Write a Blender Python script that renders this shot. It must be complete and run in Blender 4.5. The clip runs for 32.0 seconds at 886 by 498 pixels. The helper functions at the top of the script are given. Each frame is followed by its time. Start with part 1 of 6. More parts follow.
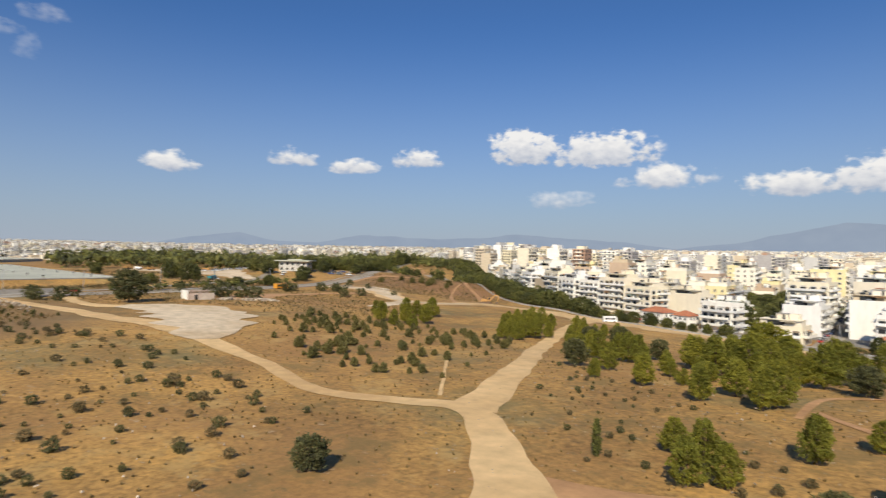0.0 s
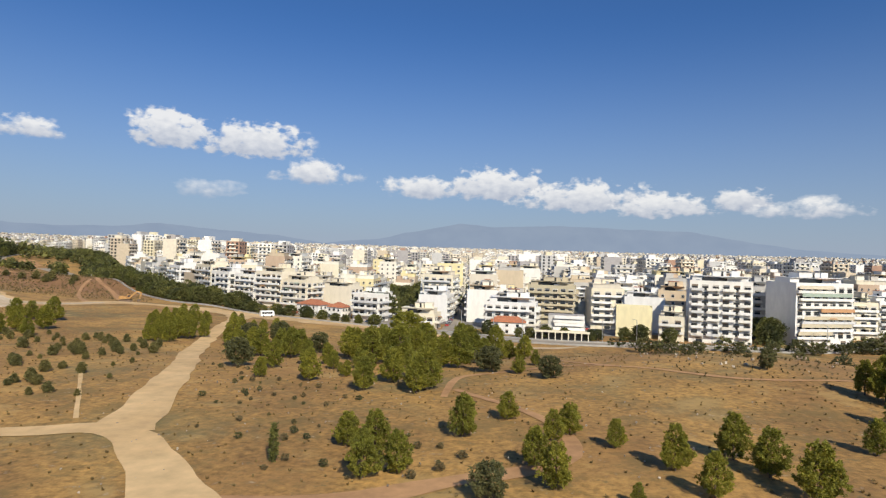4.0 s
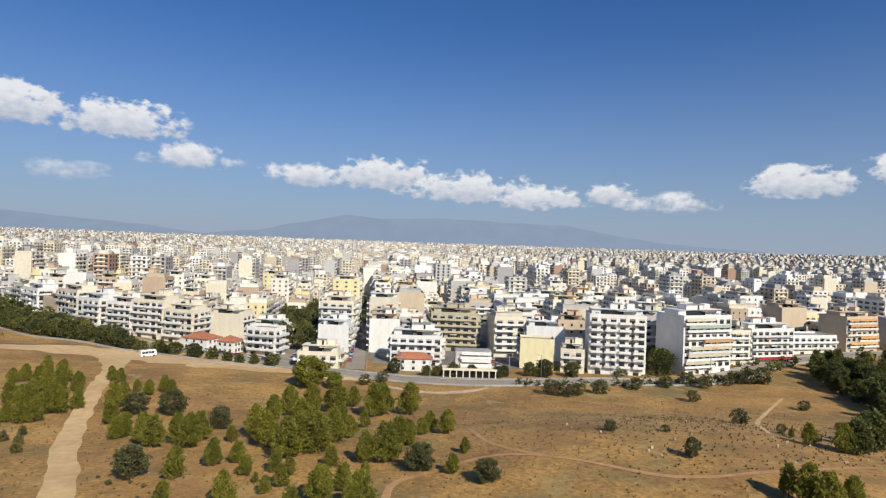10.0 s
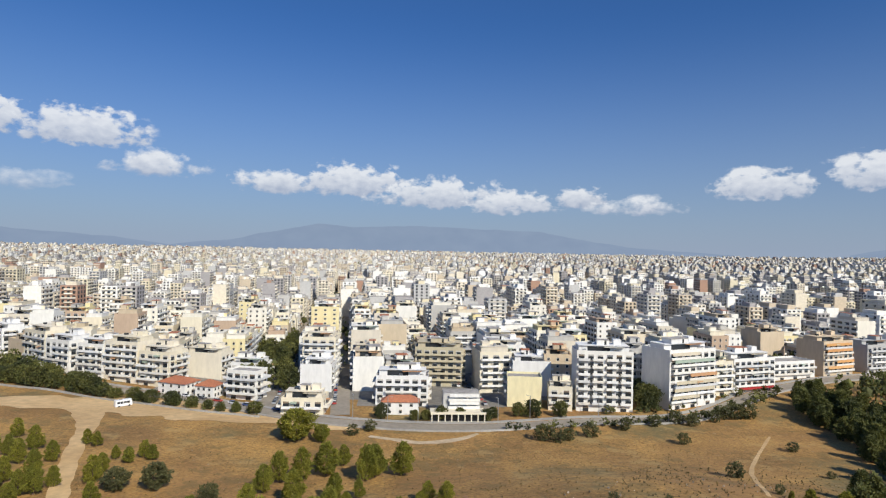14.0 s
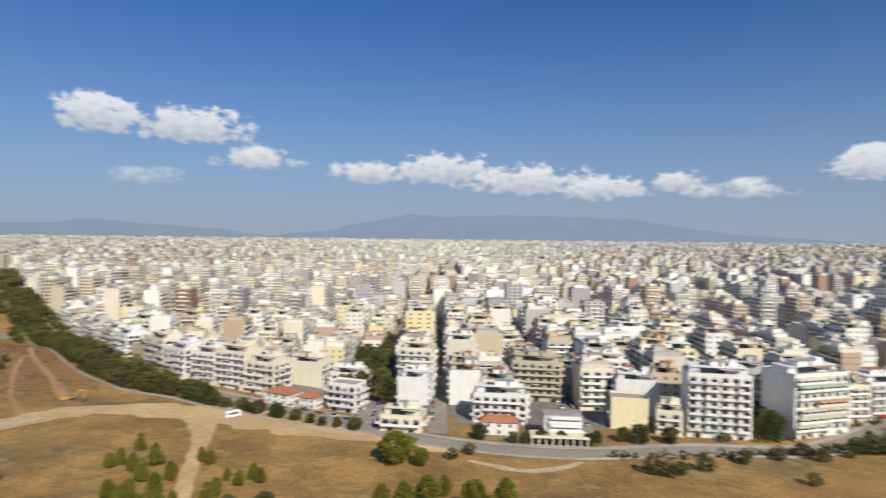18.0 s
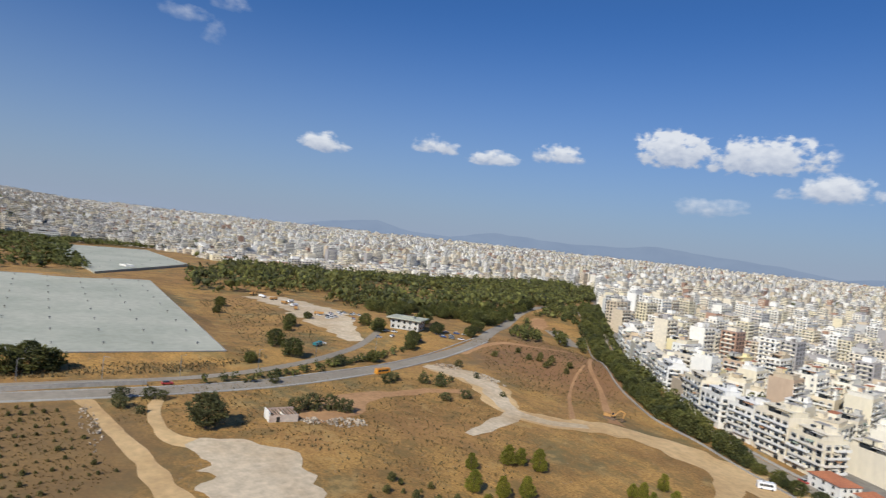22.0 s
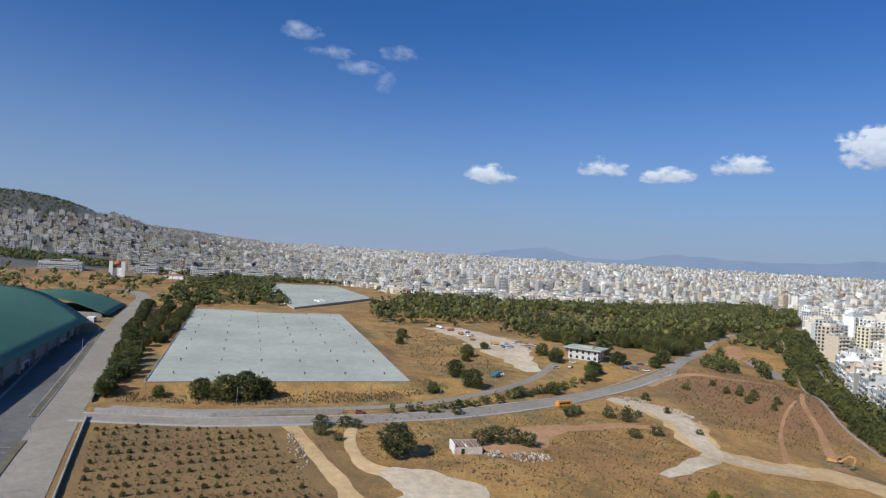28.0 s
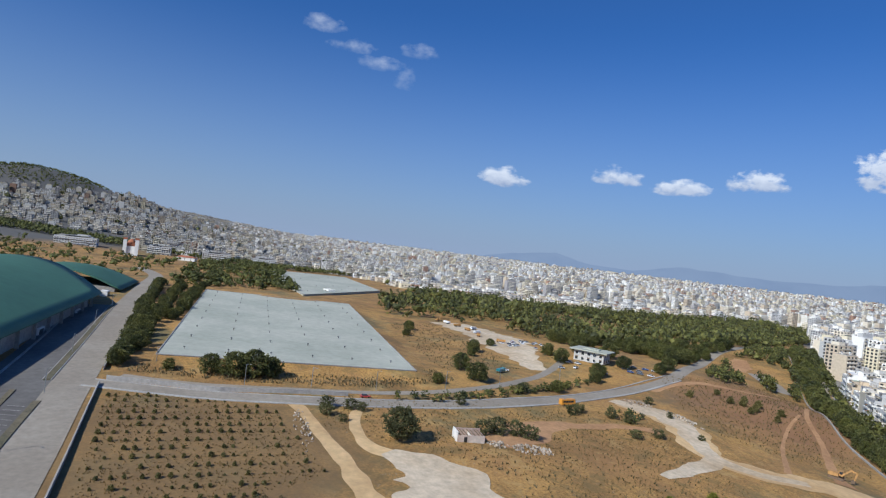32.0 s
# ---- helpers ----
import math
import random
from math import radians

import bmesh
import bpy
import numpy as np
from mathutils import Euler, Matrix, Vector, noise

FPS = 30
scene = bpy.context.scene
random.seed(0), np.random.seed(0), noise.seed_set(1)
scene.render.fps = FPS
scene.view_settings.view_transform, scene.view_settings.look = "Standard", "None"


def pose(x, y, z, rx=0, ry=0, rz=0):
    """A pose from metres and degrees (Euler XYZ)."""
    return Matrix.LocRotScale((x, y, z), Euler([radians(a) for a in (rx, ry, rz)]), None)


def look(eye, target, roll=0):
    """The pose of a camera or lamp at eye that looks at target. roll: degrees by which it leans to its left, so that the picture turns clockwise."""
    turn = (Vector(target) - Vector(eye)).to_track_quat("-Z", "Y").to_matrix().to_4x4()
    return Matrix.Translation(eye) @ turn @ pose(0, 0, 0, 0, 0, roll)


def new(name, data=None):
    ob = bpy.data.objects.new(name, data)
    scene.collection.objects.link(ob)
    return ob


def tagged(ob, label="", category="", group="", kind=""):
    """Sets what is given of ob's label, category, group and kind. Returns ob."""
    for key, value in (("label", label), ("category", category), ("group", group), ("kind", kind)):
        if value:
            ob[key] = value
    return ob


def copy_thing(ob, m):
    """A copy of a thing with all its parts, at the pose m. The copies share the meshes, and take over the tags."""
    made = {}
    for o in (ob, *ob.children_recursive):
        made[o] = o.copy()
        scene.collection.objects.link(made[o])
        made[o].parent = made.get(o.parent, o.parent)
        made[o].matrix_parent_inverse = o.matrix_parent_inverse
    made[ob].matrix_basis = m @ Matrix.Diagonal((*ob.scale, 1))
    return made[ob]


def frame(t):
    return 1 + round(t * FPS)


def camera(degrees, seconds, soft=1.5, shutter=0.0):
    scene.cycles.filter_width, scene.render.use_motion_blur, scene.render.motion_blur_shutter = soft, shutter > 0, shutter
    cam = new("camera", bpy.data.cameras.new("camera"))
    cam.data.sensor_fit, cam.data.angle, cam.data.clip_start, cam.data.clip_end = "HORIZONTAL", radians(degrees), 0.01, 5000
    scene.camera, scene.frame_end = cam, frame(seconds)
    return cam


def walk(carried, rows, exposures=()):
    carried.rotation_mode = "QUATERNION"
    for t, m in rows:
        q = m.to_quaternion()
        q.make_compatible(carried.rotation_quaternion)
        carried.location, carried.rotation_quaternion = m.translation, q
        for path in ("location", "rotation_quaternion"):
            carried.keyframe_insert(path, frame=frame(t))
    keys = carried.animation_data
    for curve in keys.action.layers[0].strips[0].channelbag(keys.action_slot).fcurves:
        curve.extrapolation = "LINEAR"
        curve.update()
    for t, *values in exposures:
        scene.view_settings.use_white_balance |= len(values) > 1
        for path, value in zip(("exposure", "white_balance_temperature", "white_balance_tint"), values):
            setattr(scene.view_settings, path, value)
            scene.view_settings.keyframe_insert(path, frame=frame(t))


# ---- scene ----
PATH = [
    (0, 2.25, -1.80, 25.00, -42.16, 0.50, 0.85),
    (0.5, 1.88, -1.94, 24.94, -36.55, 0.37, 1.09),
    (1, 1.75, -1.89, 24.97, -31.52, 0.74, 2.36),
    (1.5, 1.40, -1.78, 24.89, -26.47, 1.11, 4.58),
    (2, 0.94, -1.57, 24.81, -21.79, 1.03, 5.05),
    (2.5, 0.43, -1.48, 24.87, -17.71, 0.88, 3.24),
    (3, -0.11, -1.46, 24.81, -14.46, 0.87, 2.27),
    (3.5, -0.81, -1.34, 25.09, -11.94, 0.61, 1.99),
    (4, -1.56, -1.15, 25.61, -9.71, 0.51, 1.73),
    (4.5, -2.44, -0.73, 26.47, -8.06, 0.64, 1.96),
    (6.5, -5.45, 2.16, 32.45, -2.82, 1.59, 1.69),
    (7, -6.19, 2.83, 34.14, -2.05, 0.57, 1.89),
    (7.5, -7.03, 3.09, 35.65, -1.50, 0.30, 1.94),
    (8, -7.70, 3.54, 37.23, -1.04, 0.07, 1.80),
    (8.5, -8.71, 4.23, 39.05, -0.70, -0.11, 1.85),
    (9, -9.60, 4.94, 40.88, -0.08, -0.31, 1.88),
    (9.5, -10.50, 5.72, 42.57, 0.52, -0.32, 1.92),
    (10, -11.47, 6.51, 44.43, 1.19, -0.15, 2.00),
    (10.5, -12.19, 7.53, 46.29, 1.78, -0.41, 2.21),
    (11, -12.70, 8.78, 48.13, 1.99, 3.51, 1.76),
    (11.5, -13.39, 9.53, 49.85, 2.40, 6.90, 2.30),
    (12, -14.26, 9.74, 51.74, 3.12, 3.86, 2.23),
    (12.5, -15.01, 9.79, 53.56, 3.54, 1.72, 2.01),
    (13, -15.72, 9.91, 55.33, 3.63, 0.76, 1.77),
    (13.5, -16.48, 10.09, 57.10, 3.65, 0.54, 1.27),
    (15.5, -19.64, 11.84, 63.40, 6.32, -0.15, 1.77),
    (16, -20.38, 12.56, 65.00, 11.39, -0.16, 1.87),
    (16.5, -20.77, 13.55, 66.54, 11.31, -0.24, 1.76),
    (17, -21.05, 14.58, 68.03, 8.45, -0.45, 1.54),
    (17.5, -21.08, 15.69, 69.30, 4.07, -0.70, 1.27),
    (18, -20.77, 17.23, 70.28, -4.67, -0.86, 0.66),
    (18.5, -20.42, 18.96, 71.18, -16.47, -0.73, 0.23),
    (19, -20.42, 20.52, 71.90, -27.23, -0.77, -0.20),
    (19.5, -20.72, 21.78, 72.51, -34.56, -0.76, -0.77),
    (20, -21.00, 22.76, 73.12, -39.10, -0.52, -0.90),
    (20.5, -21.29, 23.65, 73.67, -43.17, -0.44, -1.02),
    (21, -21.41, 24.45, 74.14, -46.93, -0.66, 4.59),
    (21.5, -21.67, 25.02, 74.53, -50.64, -0.74, 6.28),
    (22, -22.09, 25.43, 74.87, -54.61, -0.93, 6.20),
    (22.5, -22.63, 25.81, 75.18, -58.38, -0.69, 3.61),
    (23, -23.19, 25.75, 75.45, -62.31, -0.27, 1.59),
    (23.5, -23.77, 25.53, 75.71, -66.11, -0.10, 0.83),
    (24, -24.21, 25.29, 75.86, -69.60, -0.26, 0.47),
    (24.5, -24.54, 25.03, 75.89, -69.61, -0.23, 0.13),
    (25, -24.85, 24.90, 75.93, -69.65, -0.05, 0.18),
    (25.5, -25.01, 24.79, 75.90, -69.69, 0.05, 0.00),
    (27.5, -25.35, 24.77, 75.42, -70.60, 0.11, 7.01),
    (28, -25.51, 24.54, 75.19, -70.83, 0.41, 3.44),
    (28.5, -25.66, 24.04, 74.90, -71.05, 0.35, 2.01),
    (29, -25.55, 23.75, 74.52, -71.17, 0.55, 1.28),
    (29.5, -25.24, 23.49, 74.05, -71.31, -0.15, 1.14),
    (30, -25.09, 23.25, 73.66, -71.36, -0.32, 0.96),
    (30.5, -24.84, 23.13, 73.10, -71.53, 0.05, 2.72),
    (31, -24.52, 23.03, 72.59, -71.74, 0.36, 5.22),
    (31.5, -24.21, 22.78, 71.96, -71.75, 0.28, 6.09),
    (32, -23.81, 22.53, 71.37, -71.73, 0.29, 6.79),
]
cam = camera(73.0, 32.0, soft=1.2, shutter=0.5)


def head(t, x, y, z, yaw, pitch, roll):
    a, p = radians(yaw), radians(pitch)
    return t, look((x, y, z), (x + math.sin(a) * math.cos(p), y + math.cos(a) * math.cos(p), z + math.sin(p)), roll)


# seconds, stops, kelvin, tint
EXPOSURES = [(0, 0.22, 6750, 10), (4, 0.16, 6450, 10), (9, 0.10, 6350, 10), (12, 0.08, 6200, 10), (16, 0.04, 6050, 10), (19, 0.04, 6400, 10), (22, 0.02, 6050, 10), (26, 0.03, 5720, 10), (29, 0.03, 5600, 10), (32, 0.03, 5480, 10)]
walk(cam, [head(*row) for row in PATH], EXPOSURES)

# ---- sky, sun ----
SUN_AZ, SUN_EL = 150.0, 37.0


def clouds_and_sky():
    """Nishita sky with fair-weather cumulus low over the horizon."""
    world = bpy.data.worlds.new("sky")
    scene.world = world
    world.use_nodes = True
    nt = world.node_tree
    N, L = nt.nodes, nt.links
    N.clear()

    def node(kind, **kw):
        n = N.new(kind)
        for key, value in kw.items():
            if key == "op":
                n.operation = value
            else:
                n.inputs[key].default_value = value
        return n

    def math_(op, a, b=0.0, c=0.0, clamp=False):
        n = N.new("ShaderNodeMath")
        n.operation, n.use_clamp = op, clamp
        for i, v in enumerate((a, b, c)):
            if isinstance(v, (int, float)):
                n.inputs[i].default_value = v
            else:
                L.new(v, n.inputs[i])
        return n.outputs[0]

    sky = N.new("ShaderNodeTexSky")
    sky.sky_type, sky.sun_disc = "NISHITA", False
    sky.sun_elevation, sky.sun_rotation = radians(SUN_EL), radians(SUN_AZ)
    sky.altitude, sky.air_density, sky.dust_density, sky.ozone_density = 150, 1.15, 1.4, 3.0
    tc = N.new("ShaderNodeTexCoord")
    sep = N.new("ShaderNodeSeparateXYZ")
    L.new(tc.outputs["Generated"], sep.inputs[0])
    X, Y, Z = sep.outputs
    az = math_("MULTIPLY", math_("ARCTAN2", X, Y), 57.2958)
    el = math_("MULTIPLY", math_("ARCSINE", Z), 57.2958)
    comb = N.new("ShaderNodeCombineXYZ")
    L.new(az, comb.inputs[0])
    L.new(math_("MULTIPLY", el, 1.5), comb.inputs[1])
    puff = node("ShaderNodeTexNoise", Scale=0.38, Detail=9.0, Roughness=0.58)
    L.new(comb.outputs[0], puff.inputs["Vector"])
    fine = node("ShaderNodeTexNoise", Scale=1.1, Detail=4.0, Roughness=0.5)
    L.new(comb.outputs[0], fine.inputs["Vector"])
    bumps = math_("ADD", math_("MULTIPLY", puff.outputs["Fac"], 1.0), math_("MULTIPLY", fine.outputs["Fac"], 0.55))
    bumps = math_("SUBTRACT", bumps, 0.78)
    total = lit = None
    for a, e, w, h, k in CLOUDS:
        da = math_("DIVIDE", math_("SUBTRACT", az, a), w)
        de = math_("DIVIDE", math_("SUBTRACT", el, e), h)
        low = math_("MULTIPLY", math_("MINIMUM", de, 0.0), 1.0)
        d2 = math_("ADD", math_("ADD", math_("MULTIPLY", da, da), math_("MULTIPLY", de, de)), math_("MULTIPLY", math_("MULTIPLY", low, low), 2.5))
        body = math_("SUBTRACT", 1.0, d2)
        dens = math_("MULTIPLY", math_("ADD", math_("MULTIPLY", body, 1.0), math_("MULTIPLY", bumps, 3.4)), k * (1.45 if k > 0.6 else 1.0), clamp=True)
        dens = math_("MULTIPLY", dens, math_("ADD", math_("MULTIPLY", body, 2.0), 1.0, clamp=True))
        up = math_("MULTIPLY", dens, math_("ADD", math_("MULTIPLY", de, 0.85), 0.50, clamp=True))
        total = dens if total is None else math_("MAXIMUM", total, dens)
        lit = up if lit is None else math_("MAXIMUM", lit, up)
    # brighter tops, greyer flat bases
    shade = math_("ADD", math_("DIVIDE", lit, math_("MAXIMUM", total, 0.02)), math_("MULTIPLY", math_("SUBTRACT", fine.outputs["Fac"], 0.5), 1.1), clamp=True)
    tone = node("ShaderNodeMix")
    tone.data_type = "RGBA"
    tone.inputs[6].default_value, tone.inputs[7].default_value = (4.6, 5.1, 6.2, 1), (9.8, 9.7, 9.5, 1)
    L.new(shade, tone.inputs[0])
    # haze that pales the lowest sky
    haze = math_("POWER", math_("SUBTRACT", 1.0, math_("DIVIDE", math_("MAXIMUM", el, 0.0), 22.0), clamp=True), 1.8)
    pale = node("ShaderNodeMix")
    pale.data_type = "RGBA"
    L.new(math_("MULTIPLY", haze, 0.8), pale.inputs[0])
    deep = node("ShaderNodeMix")
    deep.data_type, deep.blend_type = "RGBA", "MULTIPLY"
    deep.inputs[0].default_value, deep.inputs[7].default_value = 1.0, (0.37, 0.64, 1.02, 1)
    L.new(sky.outputs[0], deep.inputs[6])
    L.new(deep.outputs[2], pale.inputs[6])
    pale.inputs[7].default_value = (4.6, 5.25, 6.4, 1)
    mix = node("ShaderNodeMix")
    mix.data_type = "RGBA"
    L.new(math_("MULTIPLY", total, 0.9), mix.inputs[0])
    L.new(pale.outputs[2], mix.inputs[6])
    L.new(tone.outputs[2], mix.inputs[7])
    back = N.new("ShaderNodeBackground")
    back.inputs["Strength"].default_value = 0.082
    L.new(mix.outputs[2], back.inputs["Color"])
    out = N.new("ShaderNodeOutputWorld")
    L.new(back.outputs[0], out.inputs["Surface"])


# azimuth, elevation, half width, half height (degrees), density
CLOUDS = [(-66.4, 7.5, 2.8, 1.2, 0.9), (-56.3, 8.5, 2.3, 1.2, 0.8), (-50.6, 7.9, 2.5, 1.1, 0.9), (-44.8, 8.7, 2.4, 1.3, 0.9),
          (-34.5, 9.6, 4.0, 2.2, 1.4), (-27.5, 9.3, 5.0, 2.4, 1.4), (-22.0, 6.9, 4.2, 1.6, 0.8), (-31.0, 5.0, 3.2, 1.2, 0.5),
          (-12.0, 6.0, 4.5, 1.5, 1.0), (-5.0, 6.3, 6.0, 2.2, 1.3), (3.5, 5.3, 7.0, 2.0, 1.3), (10.0, 4.6, 5.0, 1.6, 1.2), (16.5, 5.2, 3.2, 1.5, 1.2),
          (22.0, 4.4, 5.0, 1.2, 0.7), (32.0, 6.0, 4.2, 2.0, 1.3), (41.5, 6.6, 5.5, 2.3, 1.3), (50.0, 5.8, 4.0, 1.6, 0.9),
          (-85.4, 18.9, 2.2, 1.0, 0.30), (-82.4, 17.6, 2.4, 0.9, 0.30), (-79.6, 16.4, 2.2, 0.9, 0.24), (-76.3, 17.9, 1.8, 0.9, 0.24), (-77.2, 15.2, 1.2, 1.3, 0.20), (-104.0, 22.5, 7.0, 2.2, 0.58), (-108.5, 19.0, 3.2, 3.6, 0.58), (-96.0, 23.5, 4.0, 1.4, 0.4)]
clouds_and_sky()
sun = new("sun", bpy.data.lights.new("sun", "SUN"))
sun.data.energy, sun.data.angle, sun.data.color = 4.7, radians(0.55), (1.0, 0.90, 0.73)
_a, _e = radians(SUN_AZ), radians(SUN_EL)
sun.matrix_world = look((math.sin(_a) * math.cos(_e) * 900, math.cos(_a) * math.cos(_e) * 900, math.sin(_e) * 900), (0, 0, 0))


# ---- materials ----
def material(name, colour, rough=0.8, vary=0.25, scale=1.0, second=None, bump=0.0, metal=0.0, per_object=0.0, space="Object", big=0.08, island=0.0):
    """Principled surface with two scales of noise; second: a colour mixed in by patches."""
    m = bpy.data.materials.new(name)
    m.use_nodes = True
    N, L = m.node_tree.nodes, m.node_tree.links
    b = N["Principled BSDF"]
    b.inputs["Roughness"].default_value, b.inputs["Metallic"].default_value = rough, metal
    tc = N.new("ShaderNodeTexCoord")
    if space == "World":
        geo = N.new("ShaderNodeNewGeometry")
        vec = geo.outputs["Position"]
    else:
        vec = tc.outputs[space]
    fine, wide = N.new("ShaderNodeTexNoise"), N.new("ShaderNodeTexNoise")
    for n, s in ((fine, scale), (wide, scale * big)):
        n.inputs["Scale"].default_value, n.inputs["Detail"].default_value, n.inputs["Roughness"].default_value = s, 5.0, 0.6
        L.new(vec, n.inputs["Vector"])
    ramp = N.new("ShaderNodeMapRange")
    ramp.inputs[1].default_value, ramp.inputs[2].default_value = 0.4, 0.62
    L.new(wide.outputs["Fac"], ramp.inputs[0])
    mix = N.new("ShaderNodeMix")
    mix.data_type = "RGBA"
    mix.inputs[6].default_value = (*colour, 1)
    mix.inputs[7].default_value = (*(second or [c * (1 - vary * 0.6) for c in colour]), 1)
    L.new(ramp.outputs[0], mix.inputs[0])
    hsv = N.new("ShaderNodeHueSaturation")
    mul = N.new("ShaderNodeMapRange")
    mul.inputs[1].default_value, mul.inputs[2].default_value = 0.3, 0.7
    mul.inputs[3].default_value, mul.inputs[4].default_value = 1 - vary, 1 + vary
    L.new(fine.outputs["Fac"], mul.inputs[0])
    value = mul.outputs[0]
    if per_object or island:
        src = N.new("ShaderNodeObjectInfo").outputs["Random"] if per_object else N.new("ShaderNodeNewGeometry").outputs["Random Per Island"]
        r = N.new("ShaderNodeMapRange")
        amount = per_object or island
        r.inputs[3].default_value, r.inputs[4].default_value = 1 - amount, 1 + amount
        L.new(src, r.inputs[0])
        times = N.new("ShaderNodeMath")
        times.operation = "MULTIPLY"
        L.new(value, times.inputs[0])
        L.new(r.outputs[0], times.inputs[1])
        value = times.outputs[0]
    L.new(value, hsv.inputs["Value"])
    L.new(mix.outputs[2], hsv.inputs["Color"])
    L.new(hsv.outputs[0], b.inputs["Base Color"])
    if bump:
        bn = N.new("ShaderNodeBump")
        bn.inputs["Strength"].default_value, bn.inputs["Distance"].default_value = bump, 0.1
        L.new(fine.outputs["Fac"], bn.inputs["Height"])
        L.new(bn.outputs[0], b.inputs["Normal"])
    return m


def city_material(name, dark=0.05, bare=False, worn=1.0):
    """Plaster walls in whites, creams and greys, one tint a block, with rows of dark openings; tar and tile on top.
    worn only multiplies the wall tints and roof colour.
    """
    m = bpy.data.materials.new(name)
    m.use_nodes = True
    N, L = m.node_tree.nodes, m.node_tree.links
    b = N["Principled BSDF"]
    b.inputs["Roughness"].default_value = 0.85
    geo = N.new("ShaderNodeNewGeometry")
    tint = N.new("ShaderNodeValToRGB")
    L.new(geo.outputs["Random Per Island"], tint.inputs[0])
    stops = [(0.0, (0.76, 0.74, 0.69)), (0.2, (0.66, 0.59, 0.46)), (0.36, (0.46, 0.45, 0.43)), (0.5, (0.74, 0.71, 0.64)), (0.62, (0.52, 0.43, 0.31)), (0.74, (0.64, 0.57, 0.40)), (0.86, (0.34, 0.32, 0.31)), (0.96, (0.36, 0.22, 0.15))]
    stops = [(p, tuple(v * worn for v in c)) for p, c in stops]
    while len(tint.color_ramp.elements) < len(stops):
        tint.color_ramp.elements.new(0.5)
    tint.color_ramp.interpolation = "CONSTANT"
    for e, (p, c) in zip(tint.color_ramp.elements, stops):
        e.position, e.color = p, (*c, 1)
    sep = N.new("ShaderNodeSeparateXYZ")
    L.new(geo.outputs["Position"], sep.inputs[0])

    def math_(op, a, b_=0.0):
        n = N.new("ShaderNodeMath")
        n.operation = op
        for i, v in enumerate((a, b_)):
            if isinstance(v, (int, float)):
                n.inputs[i].default_value = v
            else:
                L.new(v, n.inputs[i])
        return n.outputs[0]

    row = math_("LESS_THAN", math_("FRACT", math_("DIVIDE", math_("ADD", sep.outputs[2], 60.0), 3.1)), 0.5)
    along = math_("ADD", sep.outputs[0], sep.outputs[1])
    col = math_("LESS_THAN", math_("FRACT", math_("DIVIDE", along, 3.7)), 0.62)
    nz = N.new("ShaderNodeSeparateXYZ")
    L.new(geo.outputs["True Normal"], nz.inputs[0])
    wall = math_("LESS_THAN", nz.outputs[2], 0.5)
    blank = math_("GREATER_THAN", math_("FRACT", math_("MULTIPLY", geo.outputs["Random Per Island"], 37.0)), 0.22)
    fac = math_("MULTIPLY", math_("MULTIPLY", row, col), math_("MULTIPLY", wall, blank))
    mix = N.new("ShaderNodeMix")
    mix.data_type = "RGBA"
    L.new(math_("MULTIPLY", fac, 0.0 if bare else 0.9), mix.inputs[0])
    L.new(tint.outputs[0], mix.inputs[6])
    mix.inputs[7].default_value = (dark, dark, dark * 1.05, 1)
    noise_ = N.new("ShaderNodeTexNoise")
    noise_.inputs["Scale"].default_value, noise_.inputs["Detail"].default_value = 0.6, 4
    L.new(geo.outputs["Position"], noise_.inputs["Vector"])
    roof = N.new("ShaderNodeMix")
    roof.data_type = "RGBA"
    L.new(math_("MULTIPLY", math_("GREATER_THAN", nz.outputs[2], 0.5), 0.7), roof.inputs[0])
    L.new(mix.outputs[2], roof.inputs[6])
    roof.inputs[7].default_value = (0.30 * worn, 0.275 * worn, 0.25 * worn, 1)
    hsv = N.new("ShaderNodeHueSaturation")
    mr = N.new("ShaderNodeMapRange")
    mr.inputs[3].default_value, mr.inputs[4].default_value = 0.75, 1.2
    L.new(noise_.outputs["Fac"], mr.inputs[0])
    L.new(mr.outputs[0], hsv.inputs["Value"])
    L.new(roof.outputs[2], hsv.inputs["Color"])
    L.new(hsv.outputs[0], b.inputs["Base Color"])
    return m


M_DIRT = material("pale_dirt", (0.62, 0.43, 0.21), 0.95, 0.16, 0.35, (0.50, 0.325, 0.145), 0.3, space="World")
M_ASPHALT = material("asphalt", (0.275, 0.235, 0.180), 0.9, 0.14, 0.5, (0.315, 0.275, 0.215), 0.1, space="World")
M_CONCRETE = material("pale_concrete", (0.45, 0.45, 0.365), 0.9, 0.10, 0.25, (0.365, 0.375, 0.30), 0.05, space="World")
M_CITY = city_material("far_plaster", worn=1.1)
# city plaster again, tints dimmed to stand in for haze and cloud shade
M_HILL_CITY_DIM = city_material("hillside_plaster_dimmed", 0.03, worn=0.62)


def leaf_material(name, colour, second, glow=0.35, island=0.4):
    """Thin leaves that let some light through."""
    m = material(name, colour, 0.7, 0.35, 1.2, second, island=island, space="World")
    N, L = m.node_tree.nodes, m.node_tree.links
    b = N["Principled BSDF"]
    src = b.inputs["Base Color"].links[0].from_socket
    tr, mx = N.new("ShaderNodeBsdfTranslucent"), N.new("ShaderNodeMixShader")
    L.new(src, tr.inputs["Color"])
    mx.inputs[0].default_value = glow
    L.new(b.outputs[0], mx.inputs[1])
    L.new(tr.outputs[0], mx.inputs[2])
    L.new(mx.outputs[0], N["Material Output"].inputs["Surface"])
    return m


